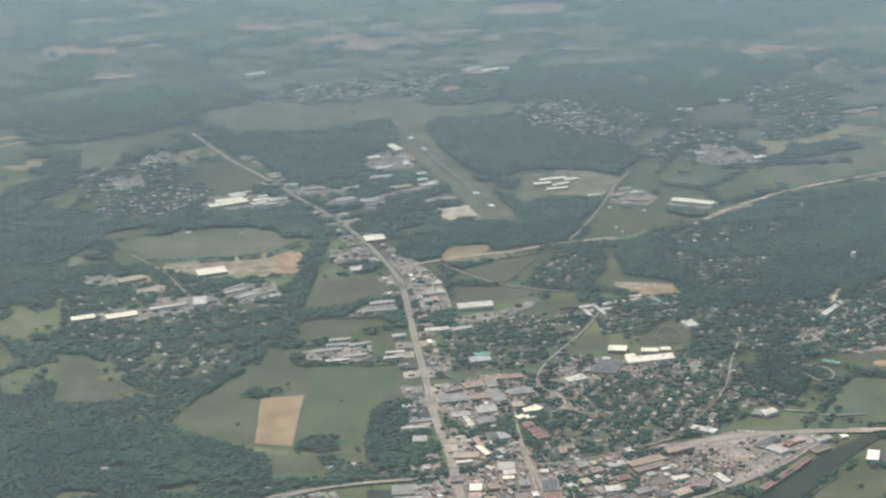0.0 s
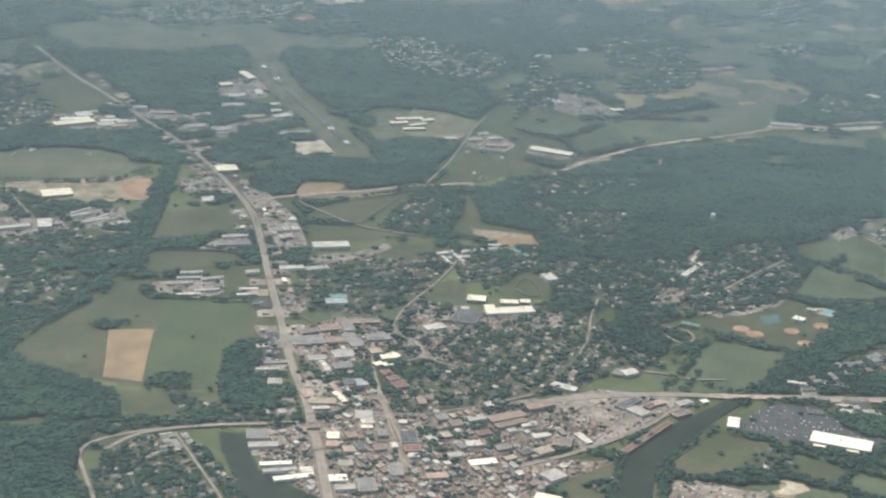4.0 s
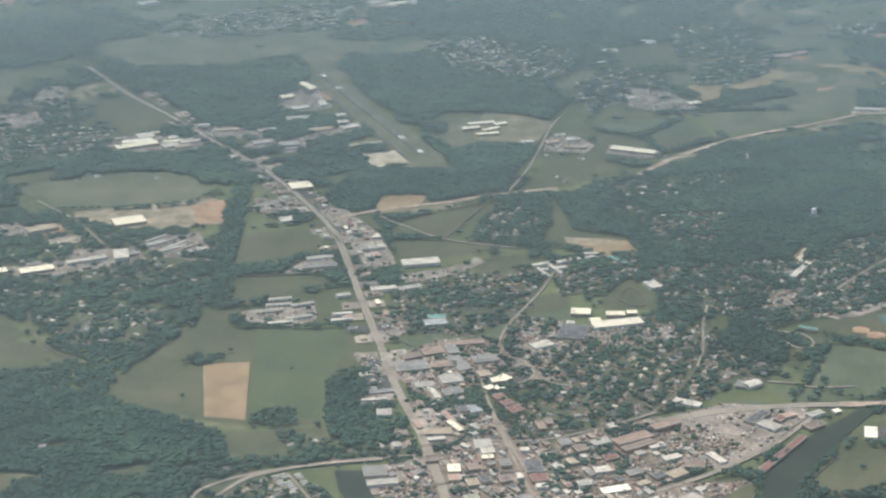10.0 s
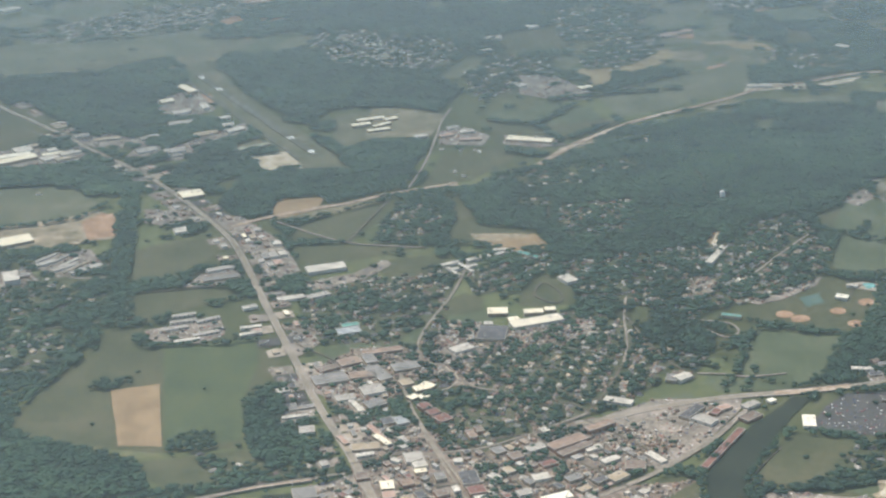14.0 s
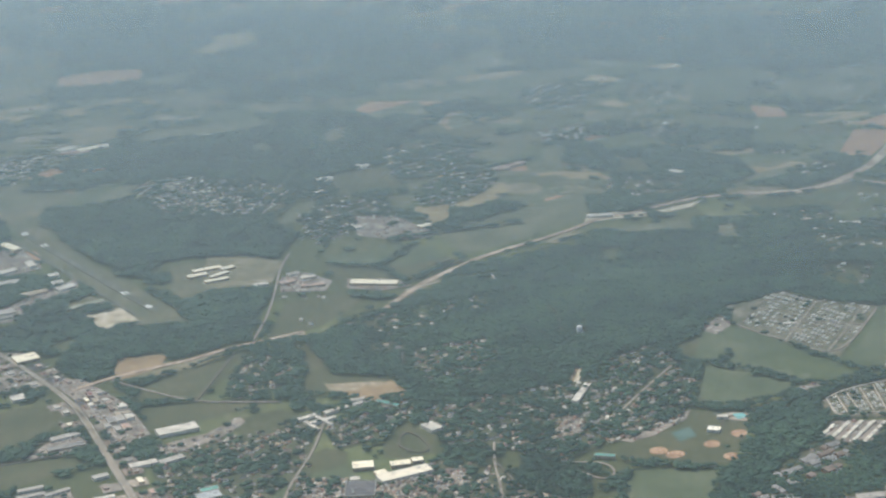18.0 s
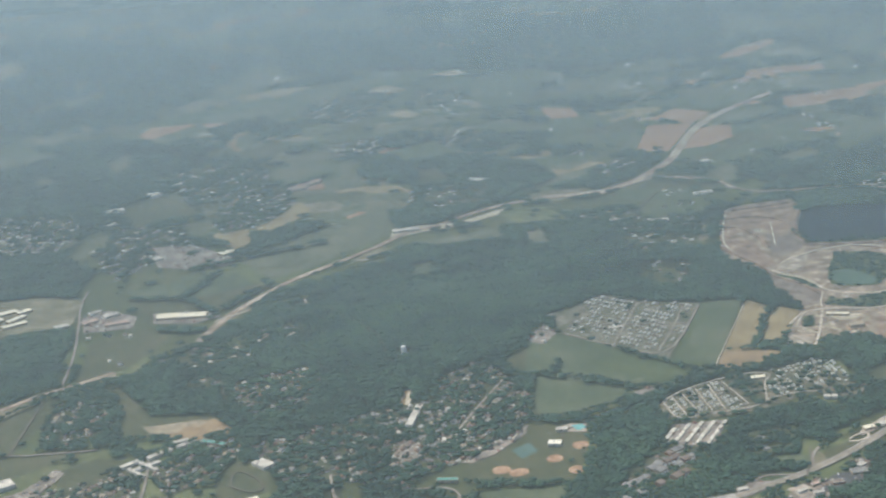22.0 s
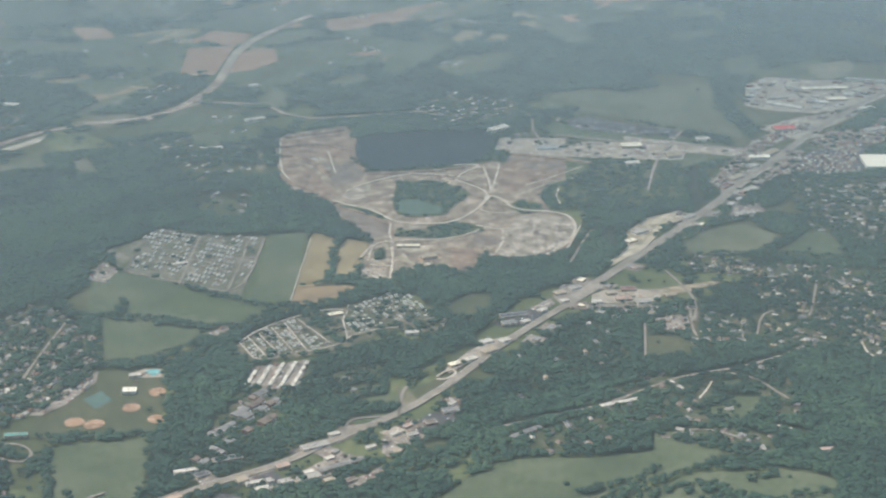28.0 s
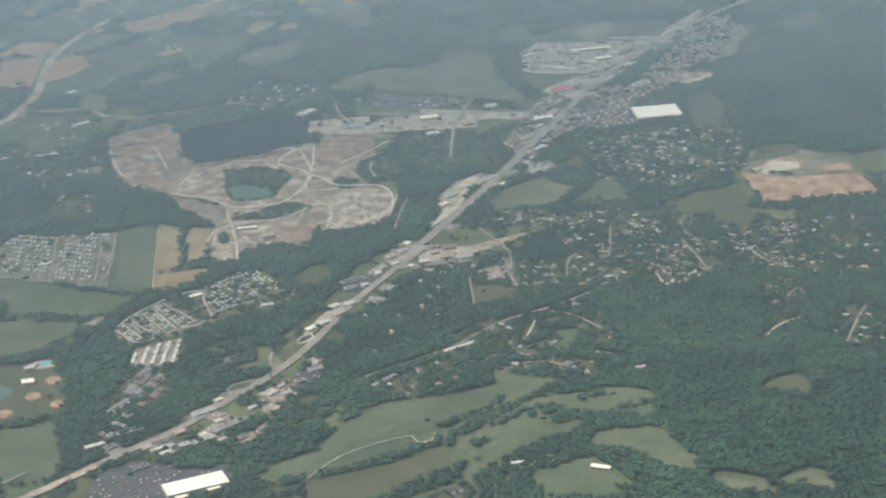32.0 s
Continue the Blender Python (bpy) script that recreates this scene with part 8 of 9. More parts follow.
def homes(per_ha, cover, pts, lanes=True):
    """Houses along the lanes of an area, with gardens and trees."""
    where, m = inside(pts)
    old = COVER[where]
    thick, thin = (min(0.78 if per_ha > 6 else 0.8, 1.4 * cover), 0.55 * cover) if per_ha >= 4 else (min(0.9, 2 * cover), 0.1 * cover if cover < 0.5 else 0.6 * cover)
    old[m] = np.where(TAKEN[where][m], 0, np.where(PAVED[where][m], 0.03, np.where(CLUMP[where][m] > 0.5, thick, thin)))
    if per_ha >= 3:
        tagged(drape("gardens", pts, GROUND["gardens"], 0.75 + 0.5 * rise()), *FIELD_WORDS["gardens"], kind="structure")
    if per_ha >= 6 and np.mean([q[1] for q in pts]) < 5600:
        YARDS.append(pts)
    p = np.array(pts, float)
    rng = random.Random(int(p.sum()))
    e = p[1] - p[0]
    turn = math.atan2(e[1], e[0]) if per_ha > 5 else rng.uniform(0, 3)
    size = math.sqrt(10000 / per_ha)
    u, w = np.array([math.cos(turn), math.sin(turn)]), np.array([-math.sin(turn), math.cos(turn)])
    mid = p.mean(0)
    reach = int(np.abs(p - mid).max() * 1.5 / size) + 1
    s0, s1 = where

    def within(q):
        a, b = int((q[1] - Y0) / CELL), int((q[0] - X0) / CELL)
        return s0.start <= a < s0.stop and s1.start <= b < s1.stop and bool(m[a - s0.start, b - s1.start]) and not TAKEN[a, b] and not PAVED[a, b]

    if lanes:
        for j in range(-reach, reach + 1, 8):
            run, bow = [], rng.uniform(-12, 12)
            for i in np.arange(-reach * size, reach * size, 14.0):
                q = mid + u * i + w * ((j + 0.5) * size * 1.38 + bow * math.sin(i / 90))
                if within(q):
                    run.append(tuple(q))
                else:
                    if len(run) > 4:
                        LANES.append(run)
                    run = []
            if len(run) > 4:
                LANES.append(run)
    for i in range(-reach, reach + 1):
        for j in range(-reach, reach + 1):
            loose = 0.24 if per_ha > 5 else 0.55
            bow = rng.uniform(-loose, loose) * size
            q = mid + u * (i * size * 0.72 + rng.uniform(-loose, loose) * size) + w * (j * size * 1.38 + bow)
            if not within(q):
                continue
            a, b = int((q[1] - Y0) / CELL), int((q[0] - X0) / CELL)
            if rng.random() < (0.1 if CLUMP[a, b] < 0.52 else 0.35):
                continue
            COVER[max(0, a - 2):a + 1, max(0, b - 1):b + 2] = 0
            TAKEN[a, b] = True
            SPOTS.append((q[0], q[1], math.degrees(turn) + rng.choice((0, 0, 0, 90, 180, 35)) + rng.uniform(-12, 12), rng.randrange(10)))


def farmsteads():
    """Lone houses scattered over the far land."""
    rng = random.Random(31)
    for _ in range(620):
        y = rng.uniform(5600, 11800)
        x = rng.uniform(-970 - 0.28 * (y - 3500), 5800 - 0.38 * (y - 5000))
        a, b = int((y - Y0) / CELL), int((x - X0) / CELL)
        if 0 <= a < NY and 0 <= b < NX and not TAKEN[a, b] and COVER[a, b] < 0.5 and land(x, y) < 3:
            for k in range(rng.choice((1, 1, 2, 4))):
                SPOTS.append((x + rng.uniform(-60, 60) * (k > 0), y + rng.uniform(-50, 50) * (k > 0), rng.uniform(0, 360), rng.choice((1, 1, 4, 4, 2, 7, 5))))


LANES = []
farmsteads()
homes(5, 0.5, [(2364, 3613), (2489, 3588), (2546, 3439), (2495, 3368), (2435, 3410), (2363, 3557)], False)
homes(4, 0.6, [(2424, 3853), (2563, 3857), (2624, 3771), (2600, 3616), (2524, 3555), (2417, 3654), (2296, 3701)], False)
homes(5, 0.55, [(2093, 3759), (2200, 3776), (2338, 3751), (2338, 3675), (2212, 3639), (2080, 3683)], False)
homes(5, 0.6, [(2993, 4007), (3198, 3899), (3139, 3768), (3026, 3734), (2880, 3813)], False)
homes(6, 0.65, [(3142, 4162), (3275, 4092), (3451, 3943), (3380, 3804), (3213, 3615), (3056, 3619), (3111, 3815), (3058, 4034)], False)
homes(4, 0.6, [(2523, 4051), (2620, 4022), (2589, 3962), (2485, 3965)], False)
homes(6, 0.5, [(2840, 4148), (2980, 3994), (2880, 3871), (2758, 3916), (2736, 4032)], False)
homes(4, 0.6, [(2810, 3775), (2796, 3655), (2649, 3465), (2633, 3544), (2697, 3699)], False)
homes(1, 0.9, [(2363, 4149), (2625, 4196), (2675, 4065), (2494, 3875), (2270, 3904), (2212, 3953)], False)
homes(6, 0.55, [(3268, 3488), (3306, 3382), (3218, 3296), (3181, 3400)], False)
homes(5, 0.6, [(3203, 3193), (3328, 3176), (3259, 3076), (3067, 2941), (3019, 3040)], False)
homes(3, 0.35, [(1569, 3266), (1652, 3256), (1724, 3174), (1696, 3068), (1591, 3027), (1598, 3142), (1540, 3185)], False)
homes(5, 0.3, [(1304, 3657), (1380, 3629), (1355, 3562), (1260, 3551), (1214, 3558)], False)
homes(4, 0.4, [(1838, 3276), (1933, 3226), (1815, 3076), (1811, 3186)], False)
homes(3, 0.4, [(1616, 3079), (1708, 2939), (1650, 2864), (1547, 2966)], False)
homes(13, 0.15, [(-818, 7327), (-589, 7603), (-231, 7824), (-36, 7777), (10, 7565), (-201, 7429), (-509, 7302), (-701, 7216)], False)
homes(11, 0.25, [(-1179, 6049), (-960, 6111), (-823, 6226), (-776, 6003), (-941, 5819), (-1123, 5794)], False)
homes(9, 0.3, [(-1229, 6270), (-1074, 6340), (-1019, 6213), (-1135, 6110), (-1199, 6139)], False)
homes(12, 0.2, [(351, 7174), (529, 7127), (581, 6899), (784, 6863), (761, 6705), (567, 6661), (356, 6780)], False)
homes(3, 0.25, [(1532, 3291), (1647, 3255), (1853, 3208), (1662, 2949), (1511, 3052), (1418, 3149)])
homes(11, 0.34, [(481, 4004), (597, 3899), (587, 3776), (508, 3742), (454, 3828), (427, 3935)])
homes(7, 0.5, [(947, 4298), (1106, 4169), (1050, 4064), (936, 4106), (919, 4203)])
homes(5, .3, [(-698, 4660), (-630, 4702), (-517, 4603), (-452, 4607), (-478, 4500), (-569, 4428), (-659, 4368)])
homes(3, .35, [(-870, 5142), (-779, 5183), (-661, 5144), (-529, 4959), (-387, 4951), (-379, 5038), (-340, 5053), (-343, 4948), (-473, 4871), (-603, 4804), (-823, 4849)])
homes(5, .3, [(1574, 4184), (1722, 4317), (1812, 4269), (1773, 4196), (1670, 4125)])
homes(8, 0.3, [(793, 6564), (987, 6687), (1131, 6650), (1125, 6459), (922, 6304), (804, 6349)], False)
homes(6, 0.25, [(1924, 8082), (2099, 8230), (2255, 8156), (2184, 7788), (1964, 7734)], False)
homes(12, 0.15, [(274, 7071), (326, 7153), (464, 7081), (475, 7001), (388, 6975)], False)
homes(10, 0.25, [(377, 6961), (563, 6938), (689, 6820), (754, 6727), (620, 6640), (457, 6712), (356, 6846)], False)
homes(7, 0.3, [(1203, 7001), (1411, 7175), (1552, 7223), (1554, 7060), (1338, 6861), (1195, 6866)], False)
homes(8, 0.3, [(1223, 6538), (1391, 6578), (1513, 6706), (1565, 6904), (1384, 6883), (1226, 6727)], False)
homes(6, 0.25, [(2259, 7339), (2449, 7349), (2404, 7162), (2244, 7160)], False)
homes(6, 0.3, [(2560, 6588), (2764, 6657), (2755, 6537), (2558, 6430)], False)
homes(5, 0.3, [(2322, 5829), (2586, 5977), (2632, 5820), (2500, 5623), (2318, 5642)], False)
homes(10, 0.25, [(3308, 5923), (3574, 5908), (3539, 5768), (3442, 5671), (3311, 5799), (3227, 5870)], False)
homes(5, 0.45, [(3705, 4517), (3933, 4559), (4045, 4355), (3891, 4202), (3630, 4106), (3580, 4265)], False)
homes(4, 0.42, [(3790, 4608), (4064, 4478), (3998, 4207), (3844, 4103), (3634, 4223), (3572, 4381)], False)
homes(8, .9, [(300, 4090), (484, 4515), (624, 4400), (839, 4507), (958, 4394), (968, 4052), (830, 3927), (610, 3837), (504, 4056)])
homes(6, .42, [(138, 4717), (340, 4799), (577, 4835), (515, 4553), (361, 4366), (158, 4405)])
homes(6, .75, [(841, 4816), (1153, 4815), (1444, 4802), (1388, 4524), (1117, 4390), (987, 4501), (873, 4543)])
homes(7, .75, [(1387, 4914), (1542, 4980), (1566, 4725), (1447, 4508), (1242, 4443), (1133, 4491), (1111, 4578), (1302, 4717)])
homes(3, .3, [(231, 3527), (218, 3752), (324, 3915), (504, 3809), (772, 3881), (635, 3525)])
homes(7, .3, [(281, 7092), (328, 7167), (558, 7075), (811, 6906), (777, 6649), (649, 6625), (348, 6798)])
homes(7, .3, [(-637, 7316), (-120, 7744), (207, 7736), (-150, 7356), (-559, 7196)])
homes(5, .3, [(-1316, 6295), (-1214, 6379), (-1065, 6551), (-878, 6382), (-935, 5885), (-1115, 5857)])
homes(5, .4, [(-783, 4525), (-637, 4642), (-444, 4561), (-446, 4334), (-691, 4335)])
homes(3.5, .55, [(3207, 4181), (3483, 3996), (3486, 3784), (3879, 3523), (3501, 3256), (3253, 3600), (3069, 3628), (2948, 3894)])
homes(4, .45, [(3768, 4710), (4157, 4290), (3913, 4053), (3627, 4117), (3546, 4377)])
homes(7, .6, [(898, 5208), (1127, 5180), (1098, 4979), (890, 4976)])
homes(7, .7, [(379, 5134), (453, 5353), (571, 5323), (576, 5103), (410, 5063)])
homes(6, .45, [(590, 4793), (818, 4901), (837, 4776), (704, 4665), (595, 4630)])
homes(6, .3, [(3303, 5955), (3485, 6019), (3629, 5866), (3472, 5629), (3266, 5713), (3233, 5853)])
homes(3, .5, [(-1063, 5078), (-826, 4939), (-553, 4937), (-317, 4805), (-520, 4681), (-964, 4605)])
homes(3, .5, [(-125, 3868), (38, 3752), (192, 3781), (193, 3718), (-60, 3666)])
homes(4, .3, [(3548, 5609), (3794, 5340), (3786, 5196), (3615, 5405)])
homes(5, .6, [(971, 5224), (1125, 5124), (1095, 4998), (1018, 4910), (915, 5051)])
homes(4, .7, [(925, 4859), (1149, 4707), (1078, 4604), (887, 4705)])
homes(3, .7, [(866, 5501), (1049, 5471), (997, 5355), (866, 5393)])
homes(3, .6, [(820, 5339), (925, 5276), (880, 5178), (776, 5238)])
homes(2, .12, [(2269, 5517), (2382, 5460), (2323, 5359), (2243, 5407)])
homes(2, .5, [(2398, 5923), (2613, 5859), (2545, 5743), (2386, 5832)])
homes(3, .6, [(1950, 4286), (2076, 4267), (1991, 4141), (1880, 4154)])
homes(3, .7, [(-678, 3742), (-562, 3733), (-561, 3687), (-673, 3681)])
homes(4, .55, [(-285, 3654), (-164, 3705), (-106, 3610), (-222, 3521), (-271, 3518)])
homes(5, .5, [(936, 3369), (936, 3518), (850, 3431)])
homes(6, .7, [(-231, 3543), (-141, 3608), (-10, 3568), (134, 3325), (144, 3199), (-150, 3196), (-213, 3378)])
homes(2, .7, [(3217, 3456), (3291, 3371), (3029, 3190), (2942, 3230)])
homes(2, .7, [(3024, 3084), (3203, 3175), (3303, 3125), (3112, 2999)])
homes(9, .08, [(1848, 7439), (2067, 7486), (2036, 7253), (1834, 7187)])
homes(2, .12, [(2267, 5582), (2422, 5512), (2350, 5374), (2235, 5478)])
homes(3, .5, [(2360, 6024), (2645, 5903), (2549, 5756), (2340, 5896)])
homes(4, .7, [(774, 5518), (901, 5559), (1006, 5445), (876, 5369)])
homes(4, .7, [(993, 5478), (1078, 5578), (1242, 5607), (1174, 5425)])
homes(8, .45, [(3051, 4318), (3142, 4390), (3427, 4080), (3353, 4013)])
homes(7, .45, [(3447, 3786), (3671, 3675), (3353, 3434), (3323, 3571)])
homes(5, .35, [(1226, 7256), (1458, 7368), (1445, 7250), (1227, 6999), (1195, 7110)])
homes(4, .3, [(841, 6581), (912, 6753), (989, 6724), (933, 6379), (812, 6277)])
homes(4, .2, [(2341, 7897), (2464, 8115), (2668, 8044), (2633, 7879), (2476, 7789)])
homes(6, .25, [(1827, 7239), (1912, 7428), (2039, 7373), (1999, 7205)])
homes(4, .3, [(1871, 6573), (1964, 6721), (2189, 6614), (2134, 6411), (1941, 6446)])
homes(3, .5, [(2281, 6191), (2521, 6104), (2472, 5953), (2276, 6053)])
homes(5, .2, [(3338, 5503), (3463, 5550), (3526, 5343), (3450, 5223), (3362, 5334)])


for run in LANES:
    claim(run, 1)
    tagged(band("street", run, 4, ROAD["lane"], 2.6), "narrow grey residential street between houses", "street", kind="structure")


def place_houses():
    near = sorted(SPOTS, key=lambda s: s[1] - 0.25 * s[0])
    made = {}
    for x, y, turn, n in near[:300]:
        if n in made:
            copy_thing(made[n], at(x, y, turn, 0.9))
        else:
            made[n] = house_proto(n)
            made[n].matrix_world = at(x, y, turn, 0.9)
    rest = {}
    for x, y, turn, n in near[300:]:
        rest.setdefault(HOUSE_ROOFS[n], []).append((x, y, math.radians(turn), n))
    for kind, spots in rest.items():
        for piece, material, name in ((0, WALL["white"], "far_house_walls"), (1, ROOF[kind], "far_house_roofs")):
            v, f = [], []
            for x, y, a, n in spots:
                c, s, z, k = math.cos(a), math.sin(a), float(land(x, y)), len(v)
                v += [(x + p * c - q * s, y + p * s + q * c, z + h) for p, q, h in PROTOS[n][piece][0]]
                f += [tuple(i + k for i in g) for g in PROTOS[n][piece][1]]
            if name == "far_house_walls":
                owner = tagged(link("houses", v, f, material), f"scattered far houses with a {HOUSE_WORDS[kind]} each", "houses", kind="stuff")
            else:
                link("roofs", v, f, material, owner)


place_houses()


# ---- trailers, campers and cars in rows ----
def trailer_proto(name, long, deep, high, tone, words, cat, group):
    ob = link(name, *box_mesh(-long / 2, -deep / 2, -0.5, long / 2, deep / 2, high), WALL[tone])
    h, d = long / 2 + 0.2, deep / 2 + 0.2
    link("roof", [(-h, -d, high), (h, -d, high), (h, d, high), (-h, d, high), (-h, 0, high + 0.5), (h, 0, high + 0.5)], [(0, 1, 5, 4), (2, 3, 4, 5), (3, 0, 4), (1, 2, 5), (3, 2, 1, 0)], ROOF["bright" if (name, tone) == ("camper", "white") else "white" if name == "camper" or tone == "white" else "grey"], ob)
    return tagged(ob, words, cat, group)


def rows_of(protos, pts, angle, along, across, skip, limit, lean=0.0):
    """Things in rows over an area: angle is the way of the rows."""
    where, m = inside(pts)
    p = np.array(pts, float)
    rng = random.Random(int(p.sum()) + limit)
    a = radians(angle)
    u, w, mid = np.array([math.cos(a), math.sin(a)]), np.array([-math.sin(a), math.cos(a)]), p.mean(0)
    reach, first, count = np.abs(p - mid).max() * 1.5, {}, 0
    for j in np.arange(-reach, reach, across):
        for i in np.arange(-reach, reach, along):
            q = mid + u * (i + rng.uniform(-1, 1)) + w * (j + rng.uniform(-1, 1))
            r, c = int((q[1] - Y0) / CELL), int((q[0] - X0) / CELL)
            s0, s1 = where
            if not (s0.start <= r < s0.stop and s1.start <= c < s1.stop and m[r - s0.start, c - s1.start]) or TAKEN[r, c] or rng.random() < skip or count >= limit:
                continue
            k, count = rng.randrange(len(protos)) * (rng.random() < 0.6), count + 1
            m4 = at(q[0], q[1], angle + 90 + lean + rng.uniform(-4, 4), 2.7)
            if k in first:
                copy_thing(first[k], m4)
            else:
                first[k] = protos[k]()
                first[k].matrix_world = m4
            COVER[max(0, r - 1):r + 2, max(0, c - 1):c + 2] *= 0.5


MOBILE = [lambda: trailer_proto("mobile_home", 15, 4.4, 3.4, "white", "white mobile home with a low metal roof", "mobile home", "homes of the trailer park"),
          lambda: trailer_proto("mobile_home", 16, 6, 3.6, "pale", "pale double-wide mobile home", "mobile home", "homes of the trailer park"),
          lambda: trailer_proto("mobile_home", 13, 4.4, 3.3, "tan", "tan mobile home with a grey roof", "mobile home", "homes of the trailer park")]
CAMPER = [lambda: trailer_proto("camper", 8, 2.6, 3.2, "white", "white camper trailer parked at its pitch", "camper", "campers of the camp site"),
          lambda: trailer_proto("camper", 9.5, 2.8, 3.4, "pale", "long pale camper trailer", "camper", "campers of the camp site")]
rows_of(MOBILE, [(1980, 5310), (2059, 5359), (2115, 5259), (2265, 5147), (2016, 4824), (1933, 4944), (1839, 5129)], -59.8, 13, 31, 0.3, 170)
rows_of(CAMPER, [(1855, 4545), (1927, 4591), (2056, 4614), (2036, 4432), (1988, 4416), (1875, 4431), (1841, 4451)], -99.7, 10.5, 13, 0.32, 150)
rows_of(CAMPER, [(2145, 4600), (2340, 4620), (2374, 4609), (2341, 4431), (2224, 4453), (2118, 4456)], -99.7, 10, 15, 0.5, 110)
rows_of(CAMPER, [(1756, 4337), (1811, 4410), (1942, 4374), (1840, 4259)], 44.8, 4.2, 26, 0.03, 130, 0)
rows_of(MOBILE, [(-99, 3554), (-101, 3614), (-76, 3626), (-14, 3644), (-2, 3578), (-39, 3536)], -66.0, 12, 16, 0.05, 18)


def car_proto(n):
    tone = [(0.8, 0.8, 0.8), (0.05, 0.05, 0.06), (0.3, 0.3, 0.32), (0.3, 0.04, 0.04), (0.05, 0.09, 0.2), (0.55, 0.52, 0.45)][n]
    paint = surface("car_paint", [tone, tuple(min(0.8, c * 1.1) for c in tone)], 1, 5, rough=0.3, spec=0.5)
    body = [(-2.3, -0.9, 0.3), (2.3, -0.9, 0.3), (2.3, 0.9, 0.3), (-2.3, 0.9, 0.3), (-2.25, -0.85, 0.9), (2.25, -0.85, 0.8), (2.25, 0.85, 0.8), (-2.25, 0.85, 0.9)]
    six = [(3, 2, 1, 0), (4, 5, 6, 7), (0, 1, 5, 4), (1, 2, 6, 5), (2, 3, 7, 6), (3, 0, 4, 7)]
    ob = link("car", body, six, paint)
    link("cabin", [(-1.9, -0.8, 0.88), (1.1, -0.8, 0.84), (1.1, 0.8, 0.84), (-1.9, 0.8, 0.88), (-1.4, -0.65, 1.5), (0.4, -0.65, 1.5), (0.4, 0.65, 1.5), (-1.4, 0.65, 1.5)], six, GLASS, ob)
    link("roof", *box_mesh(-1.4, -0.66, 1.49, 0.4, 0.66, 1.56), paint, ob)
    for x, side in ((-1.4, -1), (1.4, -1), (-1.4, 1), (1.4, 1)):
        ring = [(x + 0.34 * math.cos(a), o, 0.34 + 0.34 * math.sin(a)) for o in sorted((side * 0.72, side * 0.95)) for a in np.arange(8) * math.pi / 4]
        link("wheel", ring, [tuple(range(7, -1, -1)), tuple(range(8, 16)), *[(k, (k + 1) % 8, 8 + (k + 1) % 8, 8 + k) for k in range(8)]], ROOF["dark"], ob)
    return tagged(ob, ("white", "black", "grey", "dark red", "dark blue", "beige")[n] + " car parked on the asphalt", "car", "cars in the car parks")


CARS = [lambda n=n: car_proto(n) for n in range(6)]
rows_of(CARS, [(1254, 3769), (1306, 3851), (1367, 3899), (1454, 3896), (1454, 3784), (1414, 3736), (1345, 3744)], -13.8, 3.4, 13, 0.6, 25)
rows_of(CARS, [(867, 3803), (931, 3839), (1015, 3804), (960, 3706), (871, 3640), (838, 3704)], 39.2, 3.6, 15, 0.7, 14)



# ---- water tank on the wooded hill ----
def water_tank(x, y):
    n = 20
    ring = lambda r, z: [(r * math.cos(2 * math.pi * k / n), r * math.sin(2 * math.pi * k / n), z) for k in range(n)]
    levels = [(7.5, 0), (7.5, 20), (7.2, 21.5), (5.2, 23.2), (2.4, 24.2), (0.4, 24.6)]
    v = [p for r, z in levels for p in ring(r, z)]
    f = [(a * n + k, a * n + (k + 1) % n, (a + 1) * n + (k + 1) % n, (a + 1) * n + k) for a in range(len(levels) - 1) for k in range(n)] + [tuple(range(n * (len(levels) - 1), n * len(levels)))]
    ob = link("water_tank", v, f, TANKPAINT, smooth=True)
    ob.matrix_world = at(x, y, 0)
    tagged(ob, "tall white steel water tank on a wooded hill", "water tank")
    rail = [p for r, z in ((7.8, 20.6), (7.8, 21.6), (7.6, 21.6), (7.6, 20.6)) for p in ring(r, z)]
    link("railing", rail, [(a * n + k, a * n + (k + 1) % n, ((a + 1) % 4) * n + (k + 1) % n, ((a + 1) % 4) * n + k) for a in range(4) for k in range(n)], METAL, ob)
    link("ladder", *box_mesh(-0.4, -7.9, 0, 0.4, -7.5, 21), METAL, ob)
    claim([(x, y)], 14)


def heap(x, y, r, h, kind):
    """A heap of loose stone: an uneven cone with a rounded top."""
    rng = random.Random(int(x * 7 + y))
    n, v = 12, []
    for q, z in ((1.0, -0.5), (0.72, 0.42 * h), (0.38, 0.82 * h), (0.12, h)):
        v += [(q * r * math.cos(k * math.tau / n) * rng.uniform(0.85, 1.15), q * r * math.sin(k * math.tau / n) * rng.uniform(0.85, 1.15), z * rng.uniform(0.9, 1.1)) for k in range(n)]
    f = [(a * n + k, a * n + (k + 1) % n, a * n + n + (k + 1) % n, a * n + n + k) for a in range(3) for k in range(n)] + [tuple(range(3 * n, 4 * n))]
    ob = link("stone_heap", v, f, GROUND[kind])
    ob.matrix_world = at(x, y, rng.uniform(0, 90), 1.2)
    tagged(ob, {"quarrypale": "pale crushed limestone heap in the quarry", "tailing": "dark grey gravel heap in the quarry", "quarrypink": "pinkish stone heap in the quarry"}[kind], "stone heap", "heaps of the quarry")


def heaps(pts, count, kind, r0, r1, seed):
    where, m = inside(pts)
    rng = random.Random(seed)
    cells = list(zip(cx[where][m], cy[where][m]))
    for x, y in rng.sample(cells, min(count, len(cells))):
        r = rng.uniform(r0, r1)
        heap(x, y, r, r * rng.uniform(0.3, 0.55), kind)


